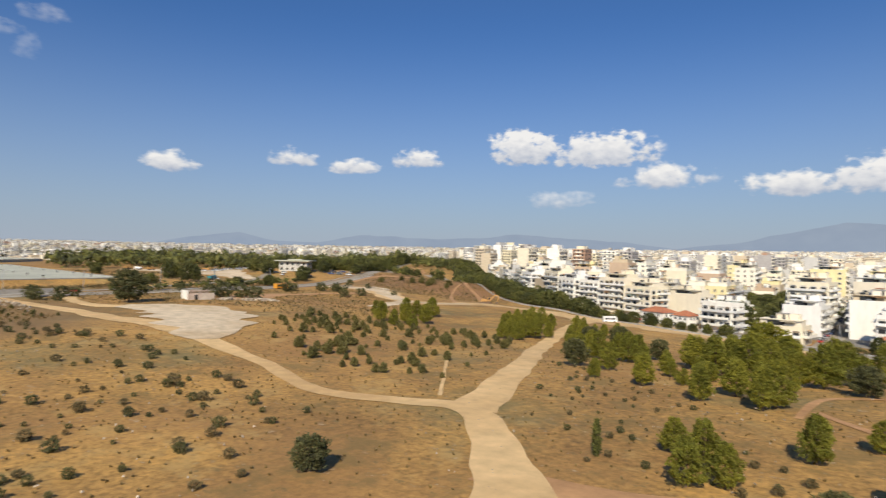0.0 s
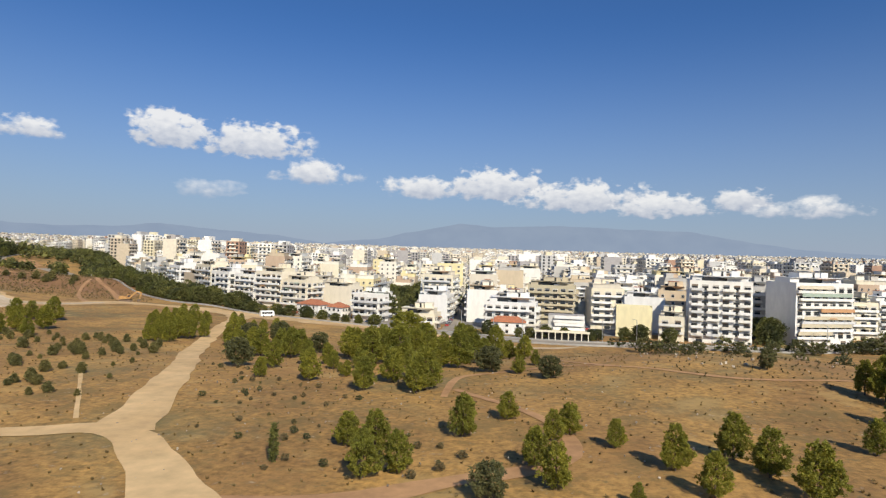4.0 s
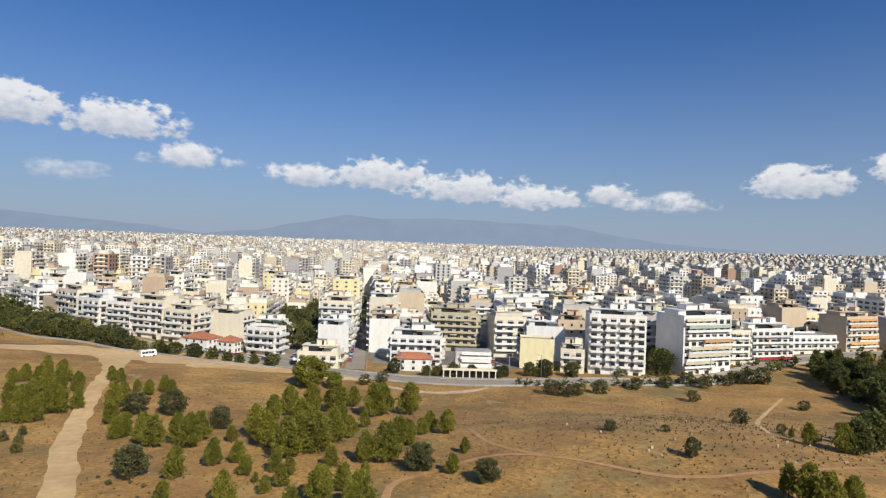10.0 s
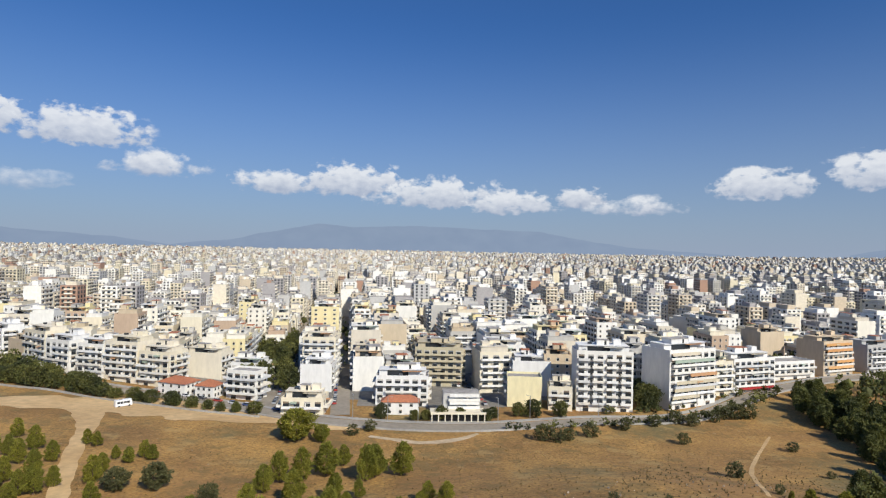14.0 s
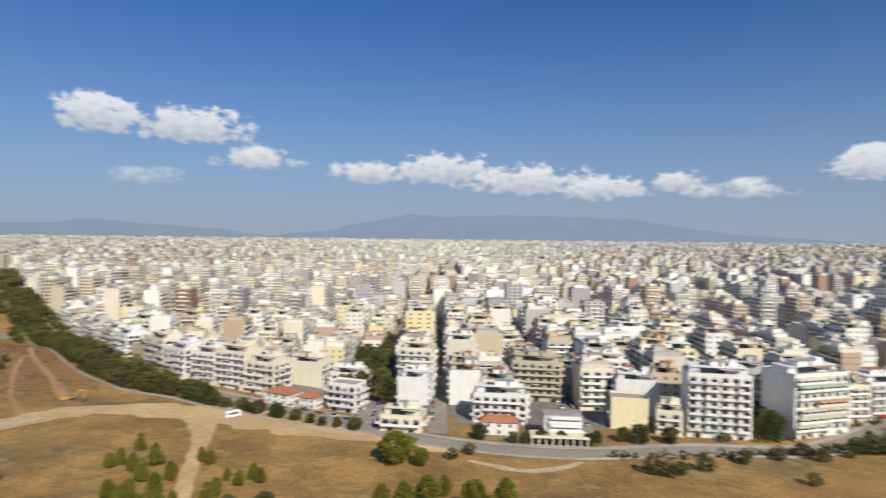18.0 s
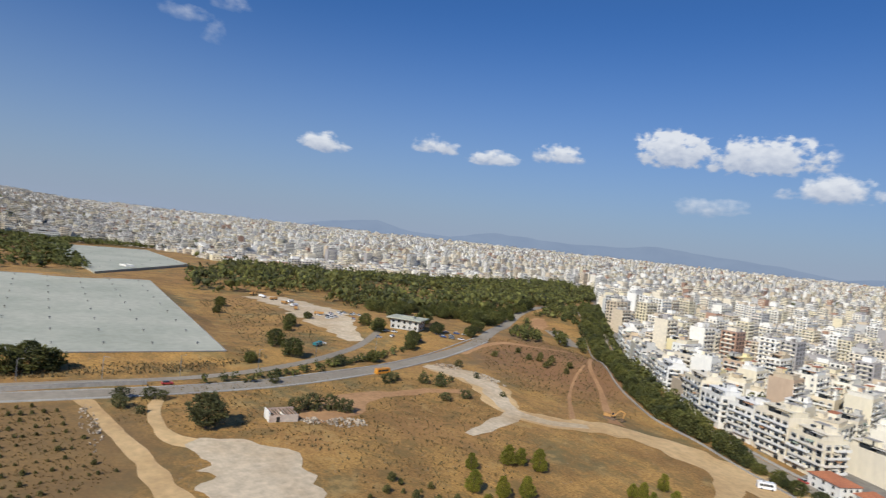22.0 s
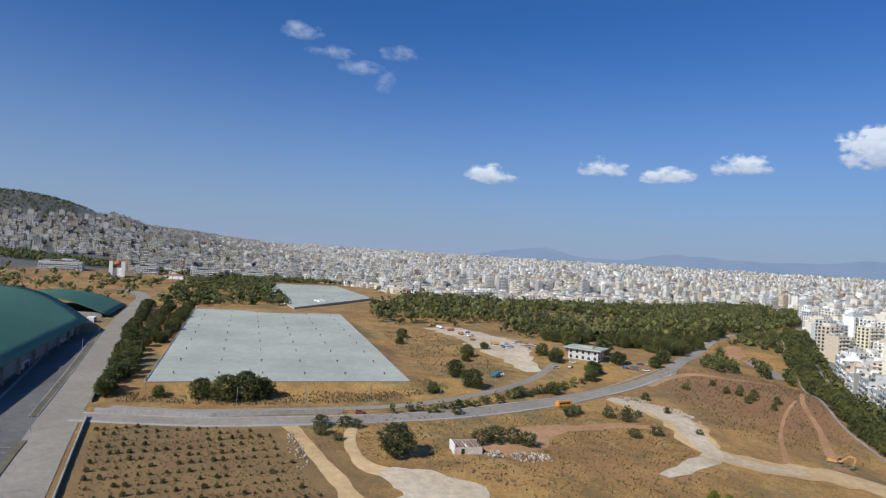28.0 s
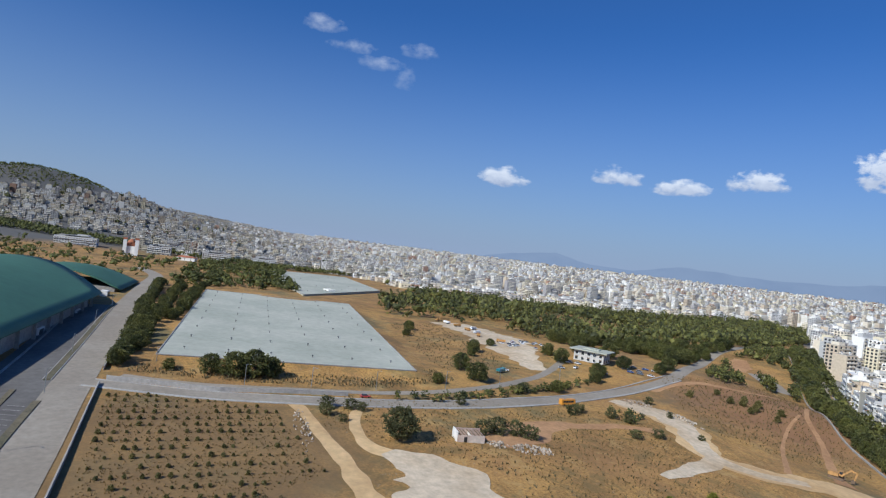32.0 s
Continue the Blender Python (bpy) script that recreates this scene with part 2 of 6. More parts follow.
M_PINE = leaf_material("pine_needles", (0.315, 0.298, 0.040), (0.215, 0.218, 0.032), 0.5)
M_DARKPINE = leaf_material("dark_pine_needles", (0.140, 0.145, 0.032), (0.085, 0.095, 0.025), 0.3)
M_WOOD = leaf_material("mixed_wood_leaves", (0.142, 0.140, 0.031), (0.052, 0.062, 0.018), 0.2, 0.6)
M_OLIVE = leaf_material("olive_leaves", (0.145, 0.140, 0.050), (0.095, 0.098, 0.038))
M_SCRUB = leaf_material("dry_scrub", (0.34, 0.245, 0.10), (0.27, 0.185, 0.07), 0.55, 0.18)
M_BARK = material("bark", (0.16, 0.11, 0.075), 0.95, 0.3, 3.0)
M_GREENROOF = material("green_sheet_roof", (0.070, 0.170, 0.105), 0.65, 0.10, 0.2, (0.060, 0.145, 0.090), 0.0, space="World")


# ---- ground ----
GROUND = np.array([
    (0, 0, 4), (-58, 63, 2), (-110, 179, -2), (-137, 283, -7.5), (-192, 282, -5), (-53, 215, -7.6), (0, 228, -8.3), (60, 245, -8.8), (100, 252, -8),
    (165, 295, -5.5), (225, 310, -4), (-78, 305, -9.3), (41, 124, 6.5), (15, 56, 5), (-26, 71, 2.5), (-170, 67, 6), (-220, 85, 7), (-270, 216, 5),
    (-196, 242, 0), (-250, 0, 7), (-180, -30, 6), (-300, 330, 5), (-362, 310, 11), (-387, 258, 13), (-285, 50, 8), (-320, 125, 10), (-640, 75, 12),
    (-700, 300, 12), (-468, 460, 14), (-210, 325, -5), (-300, 400, -4), (-100, 400, -8), (0, 290, -9.2), (0, 380, -9.5), (110, 390, -9), (210, 400, -7), (-80, 720, -8), (-250, 560, -8),
    (250, 700, -8), (-330, 55, 8.5), (-480, 75, 10), (-470, -50, 9), (-800, 120, 11.5), (-950, 110, 11), (-880, 60, 11.5), (-700, 190, 11)])


def height(x, y):
    """The lie of the land: the park hill, the street below it, the plain and the hills behind the city."""
    x, y = np.asarray(x, float), np.asarray(y, float)
    r = np.hypot(x + 15, y - 12)
    az = np.degrees(np.arctan2(x + 15, y - 12))
    plain = -8 + 58 * np.clip((r - 900) / 3700, 0, 1) ** 1.3
    west = 1 / (1 + np.exp((az + 91.5) / 3.2)) + 1 / (1 + np.exp(-(az - 125) / 6.0))
    west = np.clip(west, 0, 1)
    plain = plain + west * (20 * np.clip((r - 250) / 500, 0, 1) + 75 * np.clip((r - 1000) / 900, 0, 1))
    top = np.exp(-((x + 2014) / 330) ** 2 - ((y + 561) / 250) ** 2) * 92
    top = top + 15 * np.exp(-((x + 1530) / 70) ** 2 - ((y - 0) / 45) ** 2) + 13 * np.exp(-((x + 1500) / 70) ** 2 - ((y - 85) / 50) ** 2)
    top = top + 13 * np.exp(-((x + 830) / 120) ** 2 - ((y - 890) / 110) ** 2)
    east = 22 * np.clip((r - 200) / 350, 0, 1) * np.clip((az - 60) / 25, 0, 1) * (1 - west)
    plain = plain + top + east + 40 * np.clip((az - 30) / 40, 0, 1) * np.clip((r - 1800) / 2600, 0, 1)
    num, den = plain / 230.0 ** 3, 1 / 230.0 ** 3 + 0 * x
    for gx, gy, gz in GROUND:
        w = 1 / ((x - gx) ** 2 + (y - gy) ** 2 + 24.0 ** 2) ** 1.5
        num, den = num + w * gz, den + w
    return num / den


def spread(a, b, step, far, grow=1.09):
    inner = list(np.arange(a, b + step, step))
    s, left, right = step, [a], [inner[-1]]
    while right[-1] < far:
        s *= grow
        right.append(right[-1] + s)
    s = step
    while left[-1] > -far:
        s *= grow
        left.append(left[-1] - s)
    return np.array(left[:0:-1] + inner + right[1:])


def ground_material():
    m = material("dry_grass", (0.405, 0.230, 0.062), 0.98, 0.5, 1.1, (0.240, 0.132, 0.038), 0.6, space="World", big=0.035)
    N, L = m.node_tree.nodes, m.node_tree.links
    b = N["Principled BSDF"]
    src = b.inputs["Base Color"].links[0].from_socket
    geo = N.new("ShaderNodeNewGeometry")
    patch, stone, mid = N.new("ShaderNodeTexNoise"), N.new("ShaderNodeTexNoise"), N.new("ShaderNodeTexNoise")
    for n, sc, det in ((patch, 0.021, 7.0), (stone, 0.55, 3.0), (mid, 0.085, 8.0)):
        n.inputs["Scale"].default_value, n.inputs["Detail"].default_value, n.inputs["Roughness"].default_value = sc, det, 0.7
        L.new(geo.outputs["Position"], n.inputs["Vector"])
    last = src
    for n, lo, hi, col, amount in ((patch, 0.50, 0.64, (0.33, 0.175, 0.06), 0.7), (patch, 0.47, 0.36, (0.145, 0.125, 0.05), 0.85), (mid, 0.53, 0.62, (0.165, 0.115, 0.036), 0.65), (mid, 0.44, 0.36, (0.44, 0.285, 0.10), 0.6), (stone, 0.60, 0.70, (0.105, 0.085, 0.036), 0.7), (stone, 0.36, 0.27, (0.47, 0.36, 0.22), 0.6)):
        mr = N.new("ShaderNodeMapRange")
        mr.inputs[1].default_value, mr.inputs[2].default_value, mr.inputs[4].default_value = lo, hi, amount
        L.new(n.outputs["Fac"], mr.inputs[0])
        mx = N.new("ShaderNodeMix")
        mx.data_type = "RGBA"
        L.new(mr.outputs[0], mx.inputs[0])
        L.new(last, mx.inputs[6])
        mx.inputs[7].default_value = (*col, 1)
        last = mx.outputs[2]
    dist = N.new("ShaderNodeVectorMath")
    dist.operation = "DISTANCE"
    dist.inputs[1].default_value = (-285, 318, 3)
    L.new(geo.outputs["Position"], dist.inputs[0])
    wob = N.new("ShaderNodeMath")
    wob.operation = "MULTIPLY_ADD"
    wob.inputs[1].default_value = 60.0
    L.new(patch.outputs["Fac"], wob.inputs[0])
    L.new(dist.outputs["Value"], wob.inputs[2])
    near = N.new("ShaderNodeMapRange")
    near.inputs[1].default_value, near.inputs[2].default_value, near.inputs[3].default_value, near.inputs[4].default_value = 70, 110, 0.75, 0.0
    L.new(wob.outputs[0], near.inputs[0])
    red = N.new("ShaderNodeMix")
    red.data_type = "RGBA"
    L.new(near.outputs[0], red.inputs[0])
    L.new(last, red.inputs[6])
    red.inputs[7].default_value = (0.235, 0.118, 0.055, 1)
    # tilled brown soil of the planted plot
    plot = N.new("ShaderNodeVectorMath")
    plot.operation = "DISTANCE"
    plot.inputs[1].default_value = (-208, 12, 7)
    L.new(geo.outputs["Position"], plot.inputs[0])
    tilled = N.new("ShaderNodeMapRange")
    tilled.inputs[1].default_value, tilled.inputs[2].default_value, tilled.inputs[3].default_value, tilled.inputs[4].default_value = 46, 66, 0.7, 0.0
    L.new(plot.outputs["Value"], tilled.inputs[0])
    soil = N.new("ShaderNodeMix")
    soil.data_type = "RGBA"
    L.new(tilled.outputs[0], soil.inputs[0])
    L.new(red.outputs[2], soil.inputs[6])
    soil.inputs[7].default_value = (0.165, 0.105, 0.045, 1)
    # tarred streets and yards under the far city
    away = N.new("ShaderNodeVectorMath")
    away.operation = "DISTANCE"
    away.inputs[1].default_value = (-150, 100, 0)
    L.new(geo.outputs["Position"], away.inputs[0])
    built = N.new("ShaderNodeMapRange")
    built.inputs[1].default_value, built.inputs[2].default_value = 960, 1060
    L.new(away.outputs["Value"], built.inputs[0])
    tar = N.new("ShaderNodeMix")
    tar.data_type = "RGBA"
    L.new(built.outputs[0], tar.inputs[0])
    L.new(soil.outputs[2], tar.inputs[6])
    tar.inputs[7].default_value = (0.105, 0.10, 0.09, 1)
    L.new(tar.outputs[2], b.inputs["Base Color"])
    return m


def sheet(name, xs, ys, mat, kind="structure", lift=0.0, label="", category=""):
    gx, gy = np.meshgrid(xs, ys)
    gz = height(gx, gy) + lift
    co = np.stack([gx, gy, gz], -1).reshape(-1, 3)
    nx, ny = len(xs), len(ys)
    i = np.arange(nx * ny).reshape(ny, nx)
    faces = np.stack([i[:-1, :-1], i[:-1, 1:], i[1:, 1:], i[1:, :-1]], -1).reshape(-1, 4)
    me = bpy.data.meshes.new(name)
    me.from_pydata(co.tolist(), [], faces.tolist())
    me.polygons.foreach_set("use_smooth", [True] * len(me.polygons))
    me.materials.append(mat)
    return tagged(new(name, me), label, category, kind=kind)


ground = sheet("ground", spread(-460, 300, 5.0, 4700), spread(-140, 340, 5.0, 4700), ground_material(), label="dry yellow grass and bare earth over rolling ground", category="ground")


# ---- building kit ----
def mesh_boxes(name, rows, mats):
    """rows: centre x, y, base z, width, depth, height, material index (and lean of the top in y)."""
    co, faces, index = [], [], []
    for r in rows:
        cx, cy, z, w, d, h, k = r[:7]
        lean = r[7] if len(r) > 7 else 0.0
        n = len(co)
        for sz in (0, 1):
            for sx, sy in ((-1, -1), (1, -1), (1, 1), (-1, 1)):
                co.append((cx + sx * w / 2, cy + sy * d / 2 + lean * sz, z + h * sz))
        for f in ((3, 2, 1, 0), (4, 5, 6, 7), (0, 1, 5, 4), (1, 2, 6, 5), (2, 3, 7, 6), (3, 0, 4, 7)):
            faces.append([n + i for i in f])
            index.append(k)
    me = bpy.data.meshes.new(name)
    me.from_pydata(co, [], faces)
    for m in mats:
        me.materials.append(m)
    if len(mats) > 1:
        me.polygons.foreach_set("material_index", index)
    return me


def part(name, mesh, parent, loc=(0, 0, 0), turn=0.0, label=""):
    ob = new(name, mesh)
    ob.parent = parent
    ob.location, ob.rotation_euler = loc, (0, 0, turn)
    return tagged(ob, label)


def thing(name, x, y, z, turn, label, category, group=""):
    ob = new(name)
    ob.matrix_basis = pose(x, y, z, 0, 0, math.degrees(turn))
    ob.empty_display_size = 0.5
    return tagged(ob, label, category, group)


def tint_material(name, stops, rough=0.85, noise_scale=0.5, stain=0.12, bump=0.0):
    """Painted plaster: a tint of its own for each object, with rain stains and dust."""
    m = bpy.data.materials.new(name)
    m.use_nodes = True
    N, L = m.node_tree.nodes, m.node_tree.links
    b = N["Principled BSDF"]
    b.inputs["Roughness"].default_value = rough
    info = N.new("ShaderNodeObjectInfo")
    ramp = N.new("ShaderNodeValToRGB")
    ramp.color_ramp.interpolation = "CONSTANT"
    while len(ramp.color_ramp.elements) < len(stops):
        ramp.color_ramp.elements.new(0.5)
    for i, (e, c) in enumerate(zip(ramp.color_ramp.elements, stops)):
        e.position, e.color = i / len(stops), (*c, 1)
    L.new(info.outputs["Random"], ramp.inputs[0])
    tc = N.new("ShaderNodeTexCoord")
    mp = N.new("ShaderNodeMapping")
    mp.inputs["Scale"].default_value = (1, 1, 0.3)
    L.new(tc.outputs["Object"], mp.inputs["Vector"])
    tex = N.new("ShaderNodeTexNoise")
    tex.inputs["Scale"].default_value, tex.inputs["Detail"].default_value, tex.inputs["Roughness"].default_value = noise_scale, 6, 0.65
    L.new(mp.outputs[0], tex.inputs["Vector"])
    mr = N.new("ShaderNodeMapRange")
    mr.inputs[1].default_value, mr.inputs[2].default_value, mr.inputs[3].default_value, mr.inputs[4].default_value = 0.3, 0.7, 1 - stain, 1 + stain * 0.5
    L.new(tex.outputs["Fac"], mr.inputs[0])
    hsv = N.new("ShaderNodeHueSaturation")
    L.new(mr.outputs[0], hsv.inputs["Value"])
    L.new(ramp.outputs[0], hsv.inputs["Color"])
    L.new(hsv.outputs[0], b.inputs["Base Color"])
    return m


WHITE, CREAM, SAND, GREY, YELLOW = (0.78, 0.76, 0.70), (0.74, 0.67, 0.51), (0.56, 0.46, 0.32), (0.48, 0.46, 0.42), (0.74, 0.64, 0.36)
M_WALLS = tint_material("painted_plaster", [WHITE, CREAM, (0.74, 0.70, 0.60), WHITE, (0.70, 0.61, 0.45), GREY, CREAM, (0.80, 0.75, 0.63), SAND, WHITE, YELLOW, (0.64, 0.58, 0.47), (0.78, 0.74, 0.64), (0.50, 0.37, 0.26)])
M_WHITE = tint_material("white_plaster", [WHITE, (0.78, 0.76, 0.71), (0.76, 0.75, 0.72)])
M_CREAM = tint_material("cream_plaster", [CREAM, (0.76, 0.69, 0.55)])
M_YELLOW = tint_material("yellow_plaster", [(0.78, 0.70, 0.43), (0.77, 0.69, 0.45)])
M_BEIGE = tint_material("beige_plaster", [(0.60, 0.48, 0.33), (0.58, 0.47, 0.33)])
M_TAN = tint_material("olive_tan_plaster", [(0.50, 0.44, 0.30), (0.52, 0.45, 0.31)])
M_GREYWALL = tint_material("grey_plaster", [(0.50, 0.49, 0.46), (0.46, 0.45, 0.43)])
M_RAIL = tint_material("balcony_paint", [(0.78, 0.77, 0.74), (0.74, 0.72, 0.66), (0.70, 0.66, 0.58), (0.78, 0.76, 0.70), (0.60, 0.60, 0.59)])
M_ORANGE = tint_material("orange_blinds", [(0.62, 0.33, 0.12), (0.58, 0.30, 0.12), (0.66, 0.38, 0.16)])
M_GLASS = material("window_glass", (0.035, 0.04, 0.045), 0.15, 0.1, 0.3)
M_SHUTTER = tint_material("shutters", [(0.22, 0.17, 0.12), (0.42, 0.40, 0.36), (0.15, 0.16, 0.17), (0.55, 0.52, 0.46)])
M_AWNING = tint_material("awnings", [(0.55, 0.48, 0.34), (0.35, 0.42, 0.34), (0.62, 0.55, 0.42), (0.50, 0.28, 0.14), (0.60, 0.58, 0.52)])
M_ROOF = material("roof_screed", (0.40, 0.375, 0.34), 0.9, 0.25, 0.6, (0.27, 0.25, 0.23))
M_TILE = material("roof_tiles", (0.42, 0.16, 0.075), 0.8, 0.25, 1.5, (0.34, 0.13, 0.07))
M_METAL = material("galvanised_metal", (0.45, 0.46, 0.47), 0.4, 0.1, 2.0, metal=0.8)
M_PANEL = material("solar_panel", (0.03, 0.035, 0.06), 0.15, 0.1, 1.0)
M_DARK = material("dark_shop_glass", (0.03, 0.03, 0.03), 0.3, 0.2, 0.5)
M_RED = material("red_sign", (0.45, 0.04, 0.04), 0.6, 0.1, 1.0)

M_CITY_PLAIN = city_material("city_plaster", bare=True, worn=1.12)
M_RAIL_FAR = material("balcony_fronts", (0.76, 0.70, 0.58), 0.85, 0.12, 0.2, (0.64, 0.57, 0.45), island=0.3, space="World")

M_CLUTTER = material("roof_clutter", (0.72, 0.70, 0.64), 0.8, 0.2, 0.3, (0.22, 0.20, 0.19), island=0.5, space="World", big=0.6)

_shared = {}


def shared(key, make):
    if key not in _shared:
        _shared[key] = make()
    return _shared[key]


def window_mesh(w, h):
    """A framed pane with its half-lowered shutter and sill."""
    return shared(("window", round(w, 1), round(h, 1)), lambda: mesh_boxes("window", [
        (0, 0.0, 0, w, 0.10, h, 0), (0, -0.03, h * 0.7, w * 0.96, 0.10, h * 0.3, 1), (0, -0.08, -0.08, w + 0.2, 0.24, 0.08, 2),
        (-w / 2, -0.02, 0, 0.10, 0.16, h, 2), (w / 2, -0.02, 0, 0.10, 0.16, h, 2)], [M_GLASS, M_SHUTTER, M_WHITE]))


def balcony_mesh(w, depth, rail):
    def make():
        rows = [(0, -depth / 2, -0.16, w, depth, 0.16, 0), (0, -depth + 0.05, 0.0, w, 0.08, 0.92, 0), (-w / 2 + 0.04, -depth / 2, 0, 0.08, depth, 0.92, 0), (w / 2 - 0.04, -depth / 2, 0, 0.08, depth, 0.92, 0)]
        if w > 6:
            rows.append((0.1 * w, -depth / 2, 0, 0.07, depth - 0.2, 1.9, 0))
        return mesh_boxes("balcony", rows, [rail])
    return shared(("balcony", round(w, 1), depth, rail.name), make)


def awning_mesh(w):
    return shared(("awning", round(w, 1)), lambda: mesh_boxes("awning", [(0, -0.75, 1.7, w, 1.6, 0.05, 0), (0, -1.55, 1.25, w, 0.04, 0.5, 0)], [M_AWNING]))


def heater_mesh():
    def make():
        me = mesh_boxes("solar_heater", [(0, 0, 0.1, 1.9, 0.9, 0.10, 0, 0.6), (0, 0.75, 0.9, 1.5, 0.5, 0.5, 1), (-0.8, 0.5, 0, 0.06, 0.06, 1.0, 1), (0.8, 0.5, 0, 0.06, 0.06, 1.0, 1)], [M_PANEL, M_METAL])
        return me
    return shared("heater", make)


def antenna_mesh():
    return shared("antenna", lambda: mesh_boxes("antenna", [(0, 0, 0, 0.06, 0.06, 3.2, 0), (0, 0, 2.7, 1.3, 0.04, 0.04, 0), (0, 0, 3.05, 0.9, 0.04, 0.04, 0)], [M_METAL]))


STOREY = 3.15


def apartment(name, x, y, turn, w, d, storeys, wall, sides="bbwn", rail=None, rail_depth=1.25, seed=0, label="", group="", fine=True, z=None, awnings=0.25, top=True, ground=3.6, blinds=None, setback=0):
    """A block of flats. sides: front, right, back, left; b balconies, w windows, n blank wall, g paired small balconies."""
    r = random.Random(seed)
    rail = rail or M_RAIL
    storeys -= 1 if top and storeys > 3 else 0
    if z is None:
        z = min(float(height(x + dx, y + dy)) for dx in (-w / 2, w / 2) for dy in (-d / 2, d / 2)) - 0.3
    root = thing(name, x, y, z, turn, label, "apartment block", group)
    H = ground + (storeys - 1) * STOREY
    key = ("body", round(w, 1), round(d, 1), storeys, wall.name, setback)

    def body():
        bm = bmesh.new()
        hx, hy, t, P = w / 2, d / 2, 0.22, H + 0.9
        ring = lambda x, y, z: [bm.verts.new(p) for p in ((-x, -y, z), (x, -y, z), (x, y, z), (-x, y, z))]
        levels = [ring(hx, hy, 0), ring(hx, hy, P), ring(hx - t, hy - t, P), ring(hx - t, hy - t, H)]
        for a, b in zip(levels, levels[1:]):
            for i in range(4):
                bm.faces.new((a[i], a[(i + 1) % 4], b[(i + 1) % 4], b[i]))
        floor = bm.faces.new(levels[3])
        floor.material_index = 1
        me = bpy.data.meshes.new("wall")
        bm.to_mesh(me)
        bm.free()
        me.materials.append(wall)
        me.materials.append(M_ROOF)
        return me

    part("wall", shared(key, body), root)
    joined = []
    faces = [(0, -d / 2, 0.0, w), (w / 2, 0, math.pi / 2, d), (0, d / 2, math.pi, w), (-w / 2, 0, -math.pi / 2, d)]
    for style, (fx, fy, ft, fw) in zip(sides, faces):
        if style == "n":
            continue
        c, s = math.cos(ft), math.sin(ft)

        def put(what, mesh, u, out, zz):
            lx, ly = fx + c * u - s * (-out), fy + s * u + c * (-out)
            if fine:
                part(what, mesh, root, (lx, ly, zz), ft)
            else:
                joined.append((what, mesh, (lx, ly, zz), ft))

        cols = max(2, int(fw / 3.6))
        for f in range(storeys):
            zf = 0.0 if f == 0 else ground + (f - 1) * STOREY
            if f == 0:
                for k in range(max(1, cols // 2)):
                    put("shop_window", window_mesh(2.6, 2.4), (k + 0.5) * fw / max(1, cols // 2) - fw / 2, 0.02, 0.3)
                continue
            for k in range(cols):
                u = (k + 0.5) * fw / cols - fw / 2
                if style in "bg":
                    put("window", window_mesh(2.5, 2.3), u, 0.02, zf + 0.1)
                else:
                    put("window", window_mesh(1.3, 1.4), u, 0.02, zf + 0.9)
            if style == "b":
                bw = fw * (0.92 if r.random() < 0.7 else 0.62)
                off = r.choice((-1, 0, 1)) * (fw - bw) / 2
                put("balcony", balcony_mesh(bw, rail_depth, rail), off, 0.0, zf)
                if r.random() < awnings:
                    aw = r.choice((2.6, 3.4))
                    put("awning", awning_mesh(aw), off + r.uniform(-0.3, 0.3) * (bw - aw), 0.0, zf + 0.6)
                if blinds and r.random() < 0.85:
                    put("blind", shared(("blind", round(bw, 1)), lambda: mesh_boxes("blind", [(0, -rail_depth + 0.02, 1.5, bw * 0.94, 0.05, 1.45, 0)], [blinds])), off, 0.02, zf)
            elif style == "g":
                n = max(2, int(fw / 5.4))
                for k in range(n):
                    put("balcony", balcony_mesh(fw / n * 0.82, rail_depth, rail), (k + 0.5) * fw / n - fw / 2, 0.0, zf)
    if joined:
        join(root, joined)
    if top:
        k = r.choice((0.22, 0.3, 0.36))
        rw, rd = w * k, d * r.choice((0.25, 0.34))
        cap = M_TILE if r.random() < 0.22 else M_ROOF
        rx, ry = r.uniform(-1, 1) * (w - rw) / 2 * 0.8, r.uniform(-1, 1) * (d - rd) / 2 * 0.8
        part("roof_room", shared(("roofroom", round(rw, 1), round(rd, 1), wall.name, cap.name), lambda: mesh_boxes("roof_room", [(0, 0, 0, rw, rd, 2.1, 0), (0, 0, 2.1, rw + 0.4, rd + 0.4, 0.15, 1), (rw * 0.2, -rd / 2 - 0.02, 0.05, 0.9, 0.08, 1.9, 2)], [wall, cap, M_GLASS])), root, (rx, ry, H + 2.9))
        pw, pd = round(w * r.choice((0.78, 0.86, 0.9)), 1), round(d * r.choice((0.5, 0.62)), 1)
        part("penthouse", shared(("penthouse", pw, pd, wall.name), lambda: mesh_boxes("penthouse", [
            (0, 0, 0, pw, pd, 2.7, 0), (0, -0.3, 2.7, pw + 0.4, pd + 1.0, 0.18, 0), (-pw * 0.1, -pd / 2 - 0.02, 0.1, pw * 0.45, 0.1, 2.2, 1), (pw * 0.2, -pd / 2 - 1.0, 2.2, pw * 0.4, 2.0, 0.06, 2),
            (pw * 0.3, pd * 0.1, 2.88, 3.2, 3.6, 2.2, 0), (-pw * 0.25, 0, 2.88, 1.7, 1.2, 0.9, 1), (-pw * 0.05, pd * 0.25, 2.88, 1.0, 1.0, 1.3, 3)], [wall, M_GLASS, M_AWNING, M_METAL])), root, (0, d * 0.04, H + 0.015))
        for k in range(2 if fine else 1):
            part("solar_heater", heater_mesh(), root, (r.uniform(-0.38, 0.38) * w, -d * 0.41, H + 0.01), r.uniform(-0.3, 0.3))
